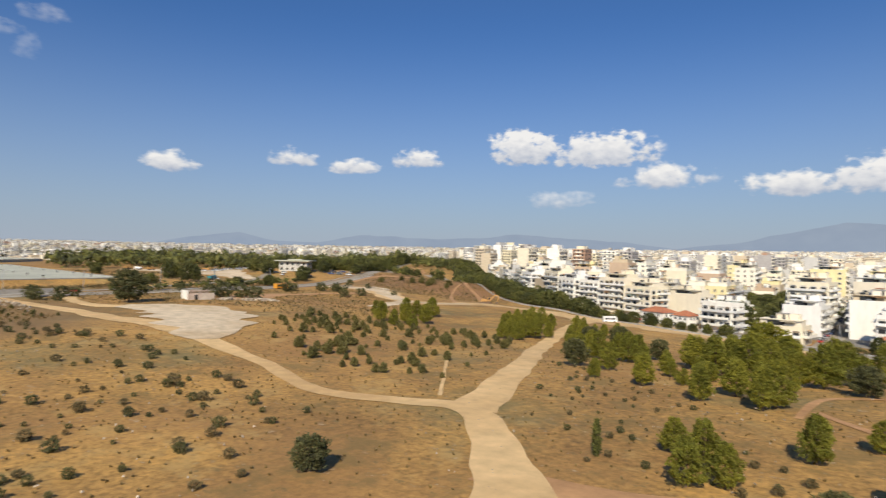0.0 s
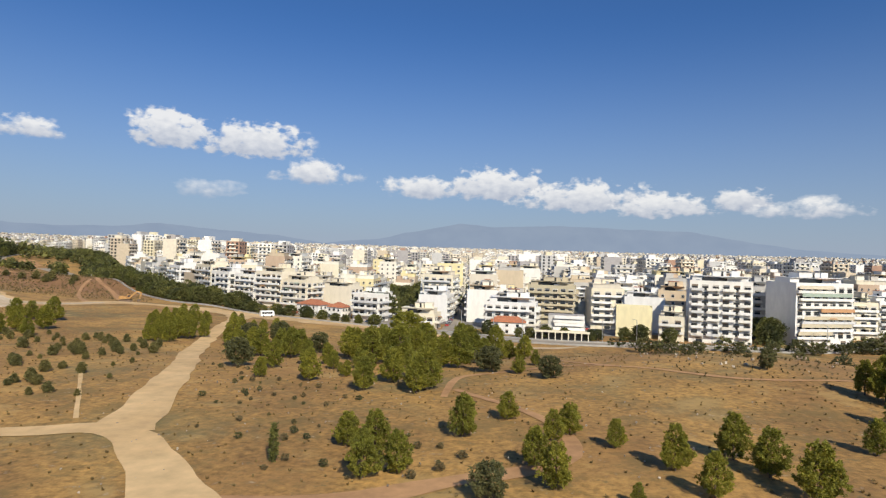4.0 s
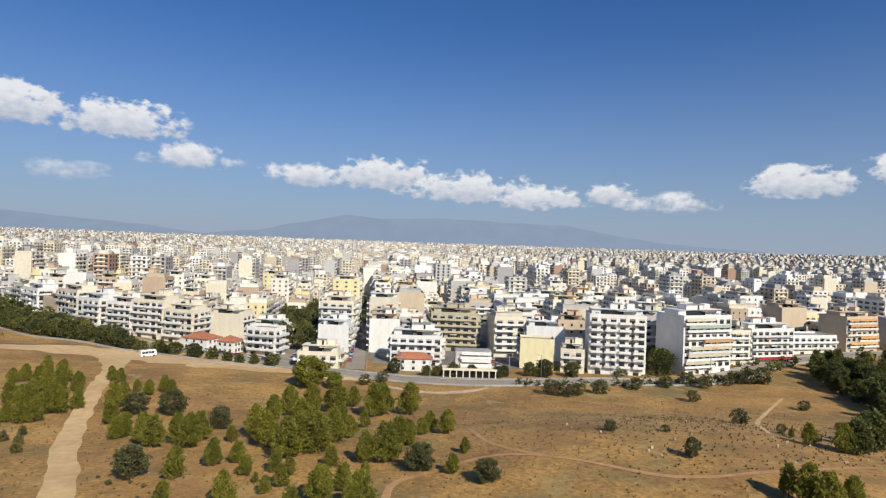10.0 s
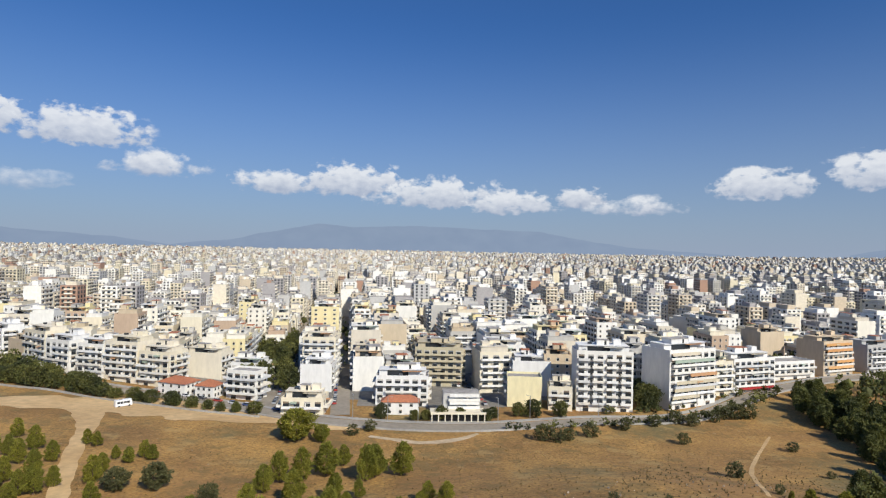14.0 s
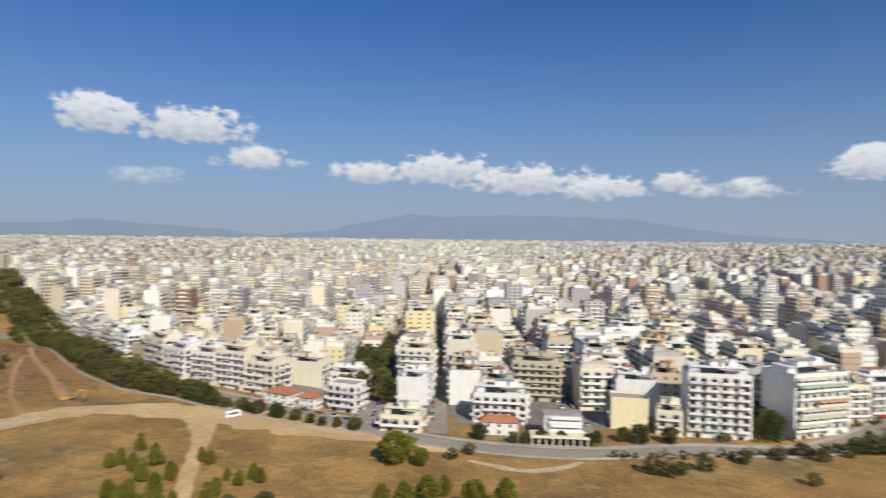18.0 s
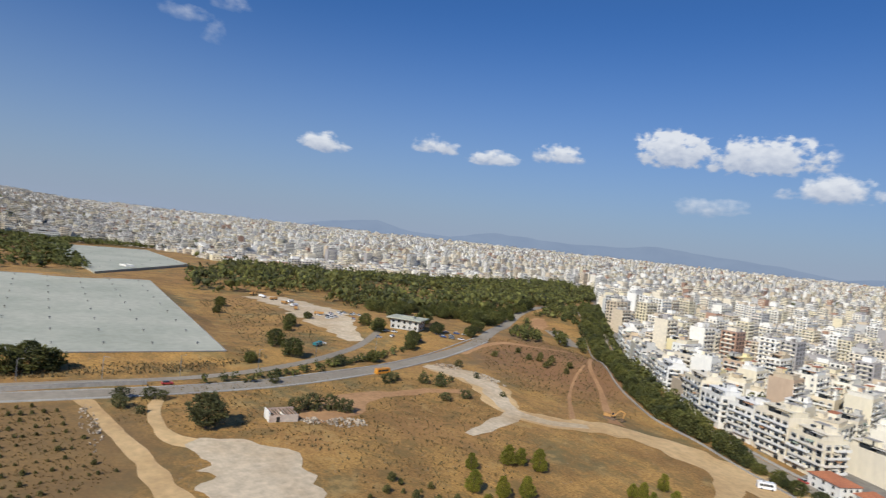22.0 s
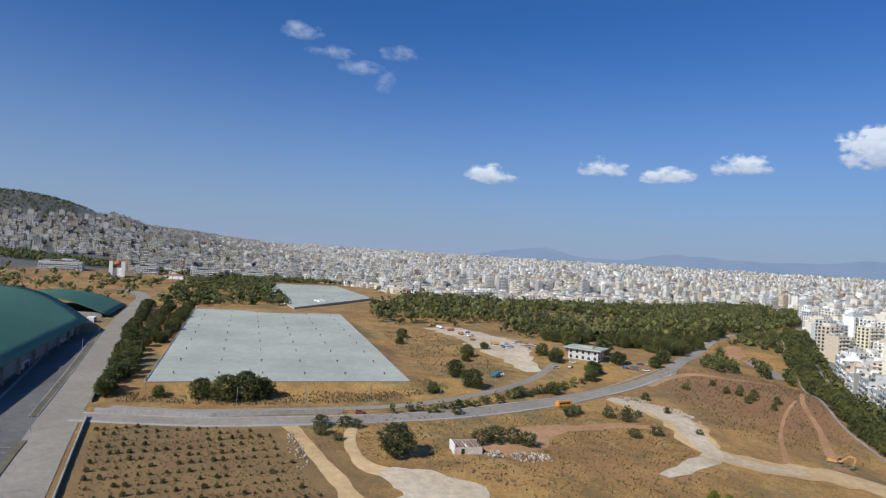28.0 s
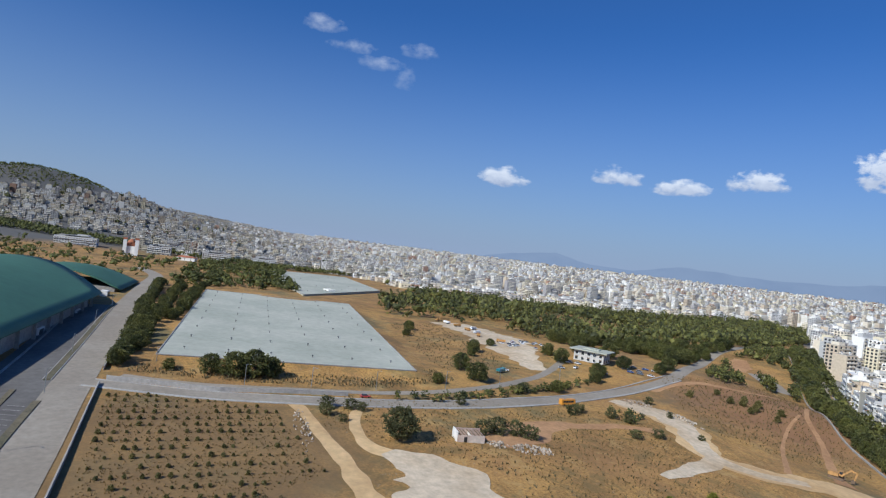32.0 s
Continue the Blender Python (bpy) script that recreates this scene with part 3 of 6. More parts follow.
        if fine:
            part("antenna", antenna_mesh(), root, (r.uniform(-0.3, 0.3) * w, d * 0.42, H + 0.01), r.uniform(0, 3))
    return root


def join(root, items):
    """Fold the windows and balconies of a far block into one mesh each."""
    for kind in sorted({i[0] for i in items}):
        co, faces, index, mats = [], [], [], []
        for what, me, loc, ft in items:
            if what != kind:
                continue
            m = Matrix.Translation(loc) @ Matrix.Rotation(ft, 4, "Z")
            n = len(co)
            co += [tuple(m @ v.co) for v in me.vertices]
            for p in me.polygons:
                faces.append([n + i for i in p.vertices])
                mat = me.materials[p.material_index]
                if mat not in mats:
                    mats.append(mat)
                index.append(mats.index(mat))
        me = bpy.data.meshes.new(kind)
        me.from_pydata(co, [], faces)
        for m in mats:
            me.materials.append(m)
        me.polygons.foreach_set("material_index", index)
        tagged(part(kind, me, root), kind="stuff")


# ---- city: blocks known one by one along the park street ----
def shifted(line, off):
    out = []
    for i, p in enumerate(line):
        a, b = Vector(line[max(i - 1, 0)]), Vector(line[min(i + 1, len(line) - 1)])
        d = (b - a).normalized()
        out.append((p[0] + d.y * off, p[1] - d.x * off))
    return out


PARK_WALL = [(-560, 640), (-470, 535), (-385, 448), (-317, 383), (-262, 335), (-229, 313), (-200, 294), (-169, 284), (-131, 271), (-100, 257), (-72, 249)]

HERO = []


def hero(x0, y0, x1, y1, depth, storeys, wall, sides, label, **kw):
    """A block whose front runs from x0, y0 to x1, y1."""
    w = math.hypot(x1 - x0, y1 - y0)
    t = math.atan2(y1 - y0, x1 - x0)
    cx, cy = (x0 + x1) / 2 - math.sin(t) * depth / 2, (y0 + y1) / 2 + math.cos(t) * depth / 2
    HERO.append((cx, cy, max(w, depth) * 0.5 + 3.5))
    return apartment("apartment_block", cx, cy, t, w, depth, storeys, wall, sides, label=label, seed=len(HERO), group="blocks along the park street", **kw)


hero(59, 266, 83, 263, 14, 9, M_WHITE, "gnwn", "white eight-storey block with rows of small projecting balconies", rail_depth=1.5)
hero(100, 265, 126, 275, 17, 9, M_WHITE, "bbwn", "tall white corner block with long stacked balconies", rail_depth=1.4, blinds=M_AWNING)
hero(129, 285, 142, 288, 14, 6, M_CREAM, "bnwn", "cream six-storey block with striped balcony awnings", awnings=0.9)
shop = hero(143, 289, 168, 296, 15, 6, M_WHITE, "bnwn", "white six-storey block over a shop with a red fascia", awnings=0.7)
part("fascia", mesh_boxes("fascia", [(1, -7.75, 2.5, 22, 0.5, 1.5, 0), (1, -8.6, 2.4, 22, 2.0, 0.12, 0)], [M_RED]), shop, label="red shop fascia and canopy")
hero(213, 323, 236, 331, 16, 7, M_BEIGE, "bbnn", "beige block with orange blinds on every balcony", blinds=M_ORANGE)
hero(192, 347, 209, 351, 15, 8, M_BEIGE, "nnwn", "tall block with a bare beige party wall")
hero(173, 315, 208, 323, 14, 3, M_WHITE, "bnwn", "low white block with long terraces", top=False)
hero(-65, 255, -48, 254, 12, 2, M_CREAM, "bbwb", "low cream corner house with roof terraces", rail_depth=2.0, awnings=0.8)
hero(-65, 300, -50, 299, 16, 5, M_WHITE, "nbwb", "white block with a bare front wall and red-tiled penthouse")
hero(-68, 324, -51, 323, 16, 8, M_CREAM, "bbwb", "cream seven-storey block on a street corner")
hero(-28, 275, -5, 274, 14, 5, M_WHITE, "bbwb", "white five-storey block with open white balconies", rail_depth=1.6)
hero(-10, 315, 14, 313, 15, 7, M_TAN, "bbwn", "olive-tan block with full-width balconies", rail=M_TAN, rail_depth=1.6)
hero(25, 325, 48, 323, 15, 7, M_WHITE, "bbwb", "white block with deep full-width balconies", rail_depth=1.6)
hero(36, 293, 54, 291, 13, 6, M_WHITE, "nbwb", "white block with a plain bare end wall")
hero(30, 273, 45, 271, 11, 4, M_YELLOW, "nnwb", "pale yellow house with a bare end wall", top=False)
hero(47, 267, 57, 265, 10, 3, M_CREAM, "bwwn", "small cream house with a white stair tower")
hero(51, 293, 64, 291, 14, 7, M_BEIGE, "wnwb", "brown block half hidden behind the white one")
hero(87, 290, 100, 289, 14, 8, M_GREYWALL, "bbwn", "grey block in a narrow side street", awnings=0.6)
hero(-128, 326, -108, 321, 12, 5, M_CREAM, "nbwb", "cream block with a bare sunlit wall above red roofs")
hero(-103, 320, -86, 317, 11, 4, M_WHITE, "bbwb", "white house with wide terraces", rail_depth=1.8)
hero(-95, 285, -81, 281, 10, 4, M_WHITE, "bbwb", "white four-storey villa with rounded terraces", rail_depth=2.0, top=False)


def terrace(off, start, specs):
    """Blocks standing wall to wall along the outer side of the park street."""
    line = [Vector((*p, 0)) for p in reversed(shifted(PARK_WALL, -off))]
    steps = [0.0]
    for p, q in zip(line, line[1:]):
        steps.append(steps[-1] + (q - p).length)

    def at(u):
        k = max(i for i in range(len(line) - 1) if steps[i] <= u or i == 0)
        return line[k].lerp(line[k + 1], (u - steps[k]) / (steps[k + 1] - steps[k]))
    u = start
    for wide, gap, depth, storeys, wall, sides, label, more in specs:
        a, b = at(u + wide), at(u)
        hero(a.x, a.y, b.x, b.y, depth, storeys, wall, sides, label, **more)
        u += wide + gap


terrace(29, 66, [
    (17, 1.0, 13, 6, M_CREAM, "bbwn", "cream block with deep stacked balconies", dict(awnings=0.7, rail_depth=1.6)),
    (19, 1.0, 14, 7, M_CREAM, "bnwn", "tall cream block with a bare pale side wall", dict(awnings=0.8)),
    (15, 5.0, 13, 6, M_WHITE, "bbwn", "white block with striped balcony awnings", dict(awnings=0.8)),
    (18, 0.6, 14, 6, M_WHITE, "bbwb", "white block with a red-tiled roof room", dict(awnings=0.6)),
    (20, 0.6, 13, 7, M_CREAM, "bbwb", "cream seven-storey block facing the park", dict(awnings=0.7)),
    (16, 7.0, 14, 5, M_BEIGE, "nbwn", "beige block with a bare front wall", {}),
    (18, 0.6, 13, 6, M_WHITE, "bbwb", "white block with stepped upper balconies", dict(fine=False, awnings=0.7, rail_depth=1.7)),
    (21, 0.6, 14, 6, M_CREAM, "bbwn", "cream block with close-set balconies", dict(fine=False, awnings=0.6)),
    (16, 7.0, 13, 5, M_WHITE, "bbwb", "low white block facing the tree-lined street", dict(fine=False, awnings=0.5)),
    (19, 0.6, 14, 6, M_GREYWALL, "bbwn", "grey block facing the tree-lined street", dict(fine=False, awnings=0.5)),
    (18, 0.6, 13, 6, M_CREAM, "nbwb", "cream block with a bare wall to the street", dict(fine=False)),
    (20, 6.0, 14, 5, M_WHITE, "bbwn", "white block with long balconies", dict(fine=False, awnings=0.5)),
    (20, 0.6, 14, 5, M_BEIGE, "bbwn", "beige block at the end of the terrace", dict(fine=False, awnings=0.5)),
    (20, 0.6, 14, 6, M_WHITE, "bbwn", "white block beyond the end of the terrace", dict(fine=False, awnings=0.5))])
hero(248, 335, 270, 341, 15, 6, M_GREYWALL, "bbwn", "grey block behind the pine wood")
hero(278, 343, 300, 350, 15, 7, M_WHITE, "bbwn", "white block behind the pine wood")


def red_roof_house(x, y, turn, w, d, label):
    root = thing("house", x, y, float(height(x, y)) - 0.2, turn, label, "house")
    HERO.append((x, y, max(w, d) * 0.6))
    part("wall", mesh_boxes("wall", [(0, 0, 0, w, d, 5.6, 0)], [M_WHITE]), root)
    bm = bmesh.new()
    e, hx, hy = 0.6, w / 2 + 0.6, d / 2 + 0.6
    v = [bm.verts.new(p) for p in ((-hx, -hy, 5.5), (hx, -hy, 5.5), (hx, hy, 5.5), (-hx, hy, 5.5), (-hx + hy, 0, 7.9), (hx - hy, 0, 7.9))]
    for f in ((0, 1, 5, 4), (1, 2, 5), (2, 3, 4, 5), (3, 0, 4), (3, 2, 1, 0)):
        bm.faces.new([v[i] for i in f])
    me = bpy.data.meshes.new("roof")
    bm.to_mesh(me)
    bm.free()
    me.materials.append(M_TILE)
    part("roof", me, root, label="red clay tile roof")
    for k in range(3):
        for zz in (0.9, 3.6):
            part("window", window_mesh(1.3, 1.4), root, ((k - 1) * w * 0.3, -d / 2 - 0.02, zz))
            part("window", window_mesh(1.3, 1.4), root, (w / 2 + 0.02, (k - 1) * d * 0.28, zz), math.pi / 2)
    return root


red_roof_house(-118, 292, -0.4, 15, 10, "white house with a red tiled hip roof")
red_roof_house(-103, 287, -0.3, 9, 8, "small white house with a red tiled roof")
red_roof_house(-17, 261, 0.0, 15, 6, "low house with a red tiled roof beside the street")


def pavilion(x, y, turn):
    root = thing("corner_cafe", x, y, float(height(x, y)) - 0.1, turn, "low cream building with a colonnade and terrace roof", "building")
    HERO.append((x, y + 5, 13))
    part("floor_slab", mesh_boxes("floor_slab", [(0, 0, 0, 22, 9, 0.25, 0)], [M_ROOF]), root)
    part("roof", mesh_boxes("roof", [(0, 0, 3.4, 22, 9, 0.35, 0), (0, -4.4, 3.75, 22, 0.15, 0.5, 0)], [M_CREAM]), root)
    col = mesh_boxes("column", [(0, 0, 0.25, 0.4, 0.4, 3.15, 0)], [M_CREAM])
    for k in range(9):
        part("column", col, root, (-10.5 + k * 2.62, -4.1, 0))
    glass = mesh_boxes("shop_window", [(0, 0, 0.25, 2.4, 0.1, 3.1, 0)], [M_DARK])
    for k in range(8):
        part("shop_window", glass, root, (-9.2 + k * 2.62, -2.0, 0))
    part("back_wall", mesh_boxes("back_wall", [(0, 3.0, 0.25, 21, 3, 3.1, 0)], [M_BEIGE]), root)
    part("upper_floor", mesh_boxes("upper_floor", [(2, 9, 0, 15, 9, 9.6, 0), (2, 9, 9.6, 14.6, 8.6, 0.1, 1)], [M_GREYWALL, M_ROOF]), root)
    for k in range(2):
        part("balcony", balcony_mesh(13, 1.6, M_WHITE), root, (3, 4.5, 3.9 + k * 3.0))
        part("blind", mesh_boxes("blind", [(3, 3.1, 5.4 + k * 3.0, 12, 0.08, 1.3, 0)], [M_WHITE]), root)
    return root


pavilion(6, 251, 0.0)


# ---- city: the rest ----
def boxes_mesh(name, boxes, mat, kind="stuff", label="", category=""):
    """boxes: rows of centre x, y, base z, width, depth, height, turn (radians)."""
    b = np.array(boxes, float)
    n = len(b)
    corner = np.array([(-1, -1, 0), (1, -1, 0), (1, 1, 0), (-1, 1, 0), (-1, -1, 1), (1, -1, 1), (1, 1, 1), (-1, 1, 1)], float)
    loc = corner[None] * np.stack([b[:, 3] / 2, b[:, 4] / 2, b[:, 5]], -1)[:, None]
    c, s = np.cos(b[:, 6])[:, None], np.sin(b[:, 6])[:, None]
    co = np.stack([loc[..., 0] * c - loc[..., 1] * s + b[:, :1], loc[..., 0] * s + loc[..., 1] * c + b[:, 1:2], loc[..., 2] + b[:, 2:3]], -1)
    f = np.array([(4, 5, 6, 7), (0, 1, 5, 4), (1, 2, 6, 5), (2, 3, 7, 6), (3, 0, 4, 7)])
    faces = (f[None] + 8 * np.arange(n)[:, None, None]).reshape(-1, 4)
    me = bpy.data.meshes.new(name)
    me.from_pydata(co.reshape(-1, 3).tolist(), [], faces.tolist())
    me.materials.append(mat)
    return tagged(new(name, me), label, category, kind=kind)


FRONT = [(-900, 1040), (-700, 835), (-560, 674), (-470, 570), (-385, 484), (-317, 425), (-262, 385), (-200, 348), (-150, 322), (-90, 305), (-40, 274), (12, 272), (55, 282), (100, 284), (170, 318), (225, 335), (300, 356), (420, 392), (700, 400), (1500, 300), (4700, 200)]


def front_y(x):
    return np.interp(x, [p[0] for p in FRONT], [p[1] for p in FRONT])


WEST_WOOD = [(-540, 150), (-552, 205), (-520, 245), (-470, 262), (-400, 268), (-385, 300), (-388, 338), (-440, 420), (-484, 490), (-560, 610), (-600, 680), (-700, 850), (-800, 985), (-930, 970), (-900, 780), (-860, 620), (-835, 500), (-775, 350), (-800, 245), (-655, 160)]


def inside(p, poly):
    x, y = p
    odd = False
    for (x0, y0), (x1, y1) in zip(poly, poly[1:] + poly[:1]):
        if (y0 > y) != (y1 > y) and x < (x1 - x0) * (y - y0) / (y1 - y0) + x0:
            odd = not odd
    return odd


PARKS = [(-1000, 2850, 480, 110), (-520, 1500, 260, 60), (-900, 1900, 500, 50), (330, 1250, 120, 70), (-86, 372, 10, 70), (430, 820, 80, 40), (200, 880, 40, 25)]


def in_city(x, y):
    r = math.hypot(x, y)
    if r > 4650:
        return False
    for px, py, pw, ph in PARKS:
        if abs(x - px) < pw and abs(y - py) < ph:
            return False
    if -1170 < x < -860 and 215 < y < 1010 and not inside((x, y), WEST_WOOD):
        return noise.noise(Vector((x * 0.011, y * 0.011, 7))) > -0.12
    if y > 0 and x > -900 and y > front_y(x) + 10:
        return True
    az = math.degrees(math.atan2(x + 15, y - 12))
    if az < -45 and x < -1150 and (az > -98 or r > 1350):
        return not (x + 2014) ** 2 / 300 ** 2 + (y + 561) ** 2 / 230 ** 2 < 1
    return x <= -900 and y > 1100 - (-900 - x) * 0.9 and y > 150


rng = np.random.default_rng(5)
TURN = radians(5.0)
streets = [122 + 52 * k for k in range(90, 0, -1)][::-1]
STREET_U = [-51 - 50 * k for k in range(92, 0, -1)] + [-51, -19, 42, 122] + streets
slots = []
for i in range(len(STREET_U) - 1):
    a, b = STREET_U[i] + 5.0, STREET_U[i + 1] - 5.0
    if STREET_U[i] == -51:
        a += 4
    rows = max(1, int((b - a) / 13))
    if rows > 3:
        rows = 4
    wide = (b - a - (5.0 if rows > 1 else 0.0)) / rows
    for k in range(rows):
        u = a + (k + 0.5) * wide + (5.0 if k >= rows / 2 and rows > 1 else 0.0)
        v, shift = -4700.0, rng.uniform(0, 60)
        while v < 4700:
            step = rng.uniform(12, 22)
            if (v + shift) % 82 < 9.5:
                v += 4
                continue
            vv = v + step / 2
            v += step + (1.0 if rng.random() < 0.6 else 3.0)
            uu = u if vv < 620 else u + 17.0 * (int((vv - 620) / 330) % 3 + 1) * (1 if vv > 0 else 0)
            x, y = uu * math.cos(TURN) - vv * math.sin(TURN), uu * math.sin(TURN) + vv * math.cos(TURN)
            if not in_city(x, y):
                continue
            if any((x - hx) ** 2 + (y - hy) ** 2 < (hr + 6) ** 2 for hx, hy, hr in (HERO if y < 600 else ())):
                continue
            r = math.hypot(x, y)
            if rng.random() < (0.09 if r < 1300 else 0.40):
                continue
            slots.append((x, y, wide - 0.5, step, k, rows))

archetypes = {}


def archetype(k):
    """A block of flats of the ordinary kind, far enough to keep its windows in one part."""
    r = random.Random(k)
    n = (5, 6, 7, 4, 6, 8, 8, 3, 6, 5, 9, 4)[k % 12]
    sides = ("bbwb", "nbwb", "bnbn", "bbbn", "wbnb", "nbnb")[k % 6]
    root = apartment("apartment_block", 0, 0, 0.0, 14.0, 14.5, n, M_WALLS, sides, seed=100 + k, fine=False, z=0.0, awnings=0.35, label="ordinary mid-rise block of flats with balconies and roof terrace", group="blocks of flats in the city")
    return root


slots.sort(key=lambda q: math.hypot(q[0] + 15, q[1] - 12) + (0 if q[0] > -480 else 4000))
mid, far = slots[:190], slots[190:]
for i, (x, y, w, d, k, rows) in enumerate(mid):
    a = i % 12
    turn = TURN + (0 if rng.random() < 0.5 else math.pi)
    m = pose(x, y, float(height(x, y)) - 0.4, 0, 0, math.degrees(turn)) @ Matrix.Diagonal((w / 14.0, d / 14.5, 1, 1))
    if a not in archetypes:
        archetypes[a] = archetype(a)
        archetypes[a].matrix_basis = m
    else:
        copy_thing(archetypes[a], m)

fx = np.array([(x, y, 0, w, d, 3.1 * rng.choice([2, 3, 4, 5, 5, 6, 6, 7, 8, 9, 11]) + 1, TURN) for x, y, w, d, k, rows in far])
fx[:, 2] = height(fx[:, 0], fx[:, 1]) - 1.0
fx[(fx[:, 0] > -1170) & (fx[:, 0] < -860) & (fx[:, 1] > 215) & (fx[:, 1] < 1010), 5] *= 0.45
reach = np.hypot(fx[:, 0], fx[:, 1])
hilly = (fx[:, 0] < -1050) & (fx[:, 1] < 500)
extra = fx[hilly].copy()
extra[:, :2] += rng.uniform(9, 16, (len(extra), 2)) * rng.choice([-1, 1], (len(extra), 2))
fx[hilly, 3:6] *= np.array([0.62, 0.62, 0.62])
extra[:, 3:6] *= np.array([0.55, 0.6, 0.5])
fx[(reach > 1500) & ~hilly, 3:6] *= np.array([0.85, 0.8, 0.9])
fx = np.concatenate([fx, extra])
reach = np.hypot(fx[:, 0], fx[:, 1])
tops = fx[rng.random(len(fx)) < 0.8].copy()
tops[:, 2] += tops[:, 5]
tops[:, 3:5] *= rng.uniform(0.35, 0.75, (len(tops), 2))
tops[:, 5] = rng.uniform(2.4, 3.4, len(tops))
shelf, panes, clutter = [], [], []
ct, st = math.cos(TURN), math.sin(TURN)


def beside(row, du, dv, z, w, d, h):
    return (row[0] + du * ct - dv * st, row[1] + du * st + dv * ct, z, w, d, h, row[6])


for row, far_off in zip(fx, reach):
    if far_off > 1700:
        continue
    n, plain = int(row[5] / 3.1), rng.random()
    for _ in range(4 if far_off < 1150 else 2):
        clutter.append(beside(row, rng.uniform(-0.42, 0.42) * row[3], rng.uniform(-0.42, 0.42) * row[4], row[2] + row[5], *rng.uniform((0.8, 0.8, 0.8), (3.0, 2.6, 2.6))))
    for f in range(1, n):
        z = row[2] + 1.0 + f * 3.1
        if plain < 0.8:
            shelf.append((row[0], row[1], z, row[3] + 2.2, row[4] * rng.choice([0.55, 0.82, 0.9]), 0.95, row[6]))
        if plain > 0.5:
            shelf.append(beside(row, 0, -row[4] / 2 - 0.5, z, row[3] * rng.choice([0.5, 0.85]), 1.0, 0.95))
        if far_off < 1150:
            for k in (-0.32, 0.0, 0.32):
                for side in (-1, 1):
                    panes.append(beside(row, side * (row[3] / 2), k * row[4], z + 0.2, 0.16, 2.0, 2.0))
                if plain > 0.35:
                    panes.append(beside(row, k * row[3], -row[4] / 2, z + 0.3, 1.9, 0.16, 1.9))

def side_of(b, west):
    # share of hill blocks given the shade-dimmed plaster, falling off northwards
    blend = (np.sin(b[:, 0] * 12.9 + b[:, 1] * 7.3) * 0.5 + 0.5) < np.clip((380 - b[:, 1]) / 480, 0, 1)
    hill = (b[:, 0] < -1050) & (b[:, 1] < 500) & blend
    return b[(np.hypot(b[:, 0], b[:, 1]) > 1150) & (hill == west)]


boxes_mesh("hillside_city", np.concatenate([side_of(fx, True), side_of(tops, True)]), M_HILL_CITY_DIM, label="apartment blocks climbing the hillside, painted darker for haze and shade", category="city")
boxes_mesh("far_city", np.concatenate([side_of(fx, False), side_of(tops, False)]), M_CITY, label="dense white and cream apartment blocks filling the plain", category="city")
boxes_mesh("city_blocks", np.concatenate([fx[reach <= 1150], tops[np.hypot(tops[:, 0], tops[:, 1]) <= 1150]]), M_CITY_PLAIN, label="close-packed white and cream blocks of flats", category="city")
boxes_mesh("city_balconies", shelf, M_RAIL_FAR, label="rows of balconies on the blocks behind", category="city")
boxes_mesh("roof_clutter", clutter, M_CLUTTER, label="stair huts, tanks and panels on the flat roofs", category="city")
boxes_mesh("city_windows", panes, M_GLASS, label="dark windows of the blocks behind", category="city")


# ---- paved ground between the blocks ----
def city_floor():
    xs, ys = np.arange(-900, 900, 12.0), np.arange(236, 1000, 12.0)
    gx, gy = np.meshgrid(xs, ys)
    gz = height(gx, gy) + 0.06
    ok = gy > front_y(gx) - np.where(gx < -110, 22, 6)
    idx = np.arange(gx.size).reshape(gx.shape)
    quad = np.stack([idx[:-1, :-1], idx[:-1, 1:], idx[1:, 1:], idx[1:, :-1]], -1).reshape(-1, 4)
    keep = (ok[:-1, :-1] & ok[:-1, 1:] & ok[1:, 1:] & ok[1:, :-1]).ravel()
    me = bpy.data.meshes.new("pavement")
    me.from_pydata(np.stack([gx, gy, gz], -1).reshape(-1, 3).tolist(), [], quad[keep].tolist())
    me.materials.append(M_PAVING)
    return tagged(new("pavement", me), "grey paving and yards between the blocks", "pavement", kind="structure")


M_PAVING = material("worn_paving", (0.24, 0.22, 0.19), 0.95, 0.25, 0.4, (0.16, 0.15, 0.13), space="World")
city_floor()


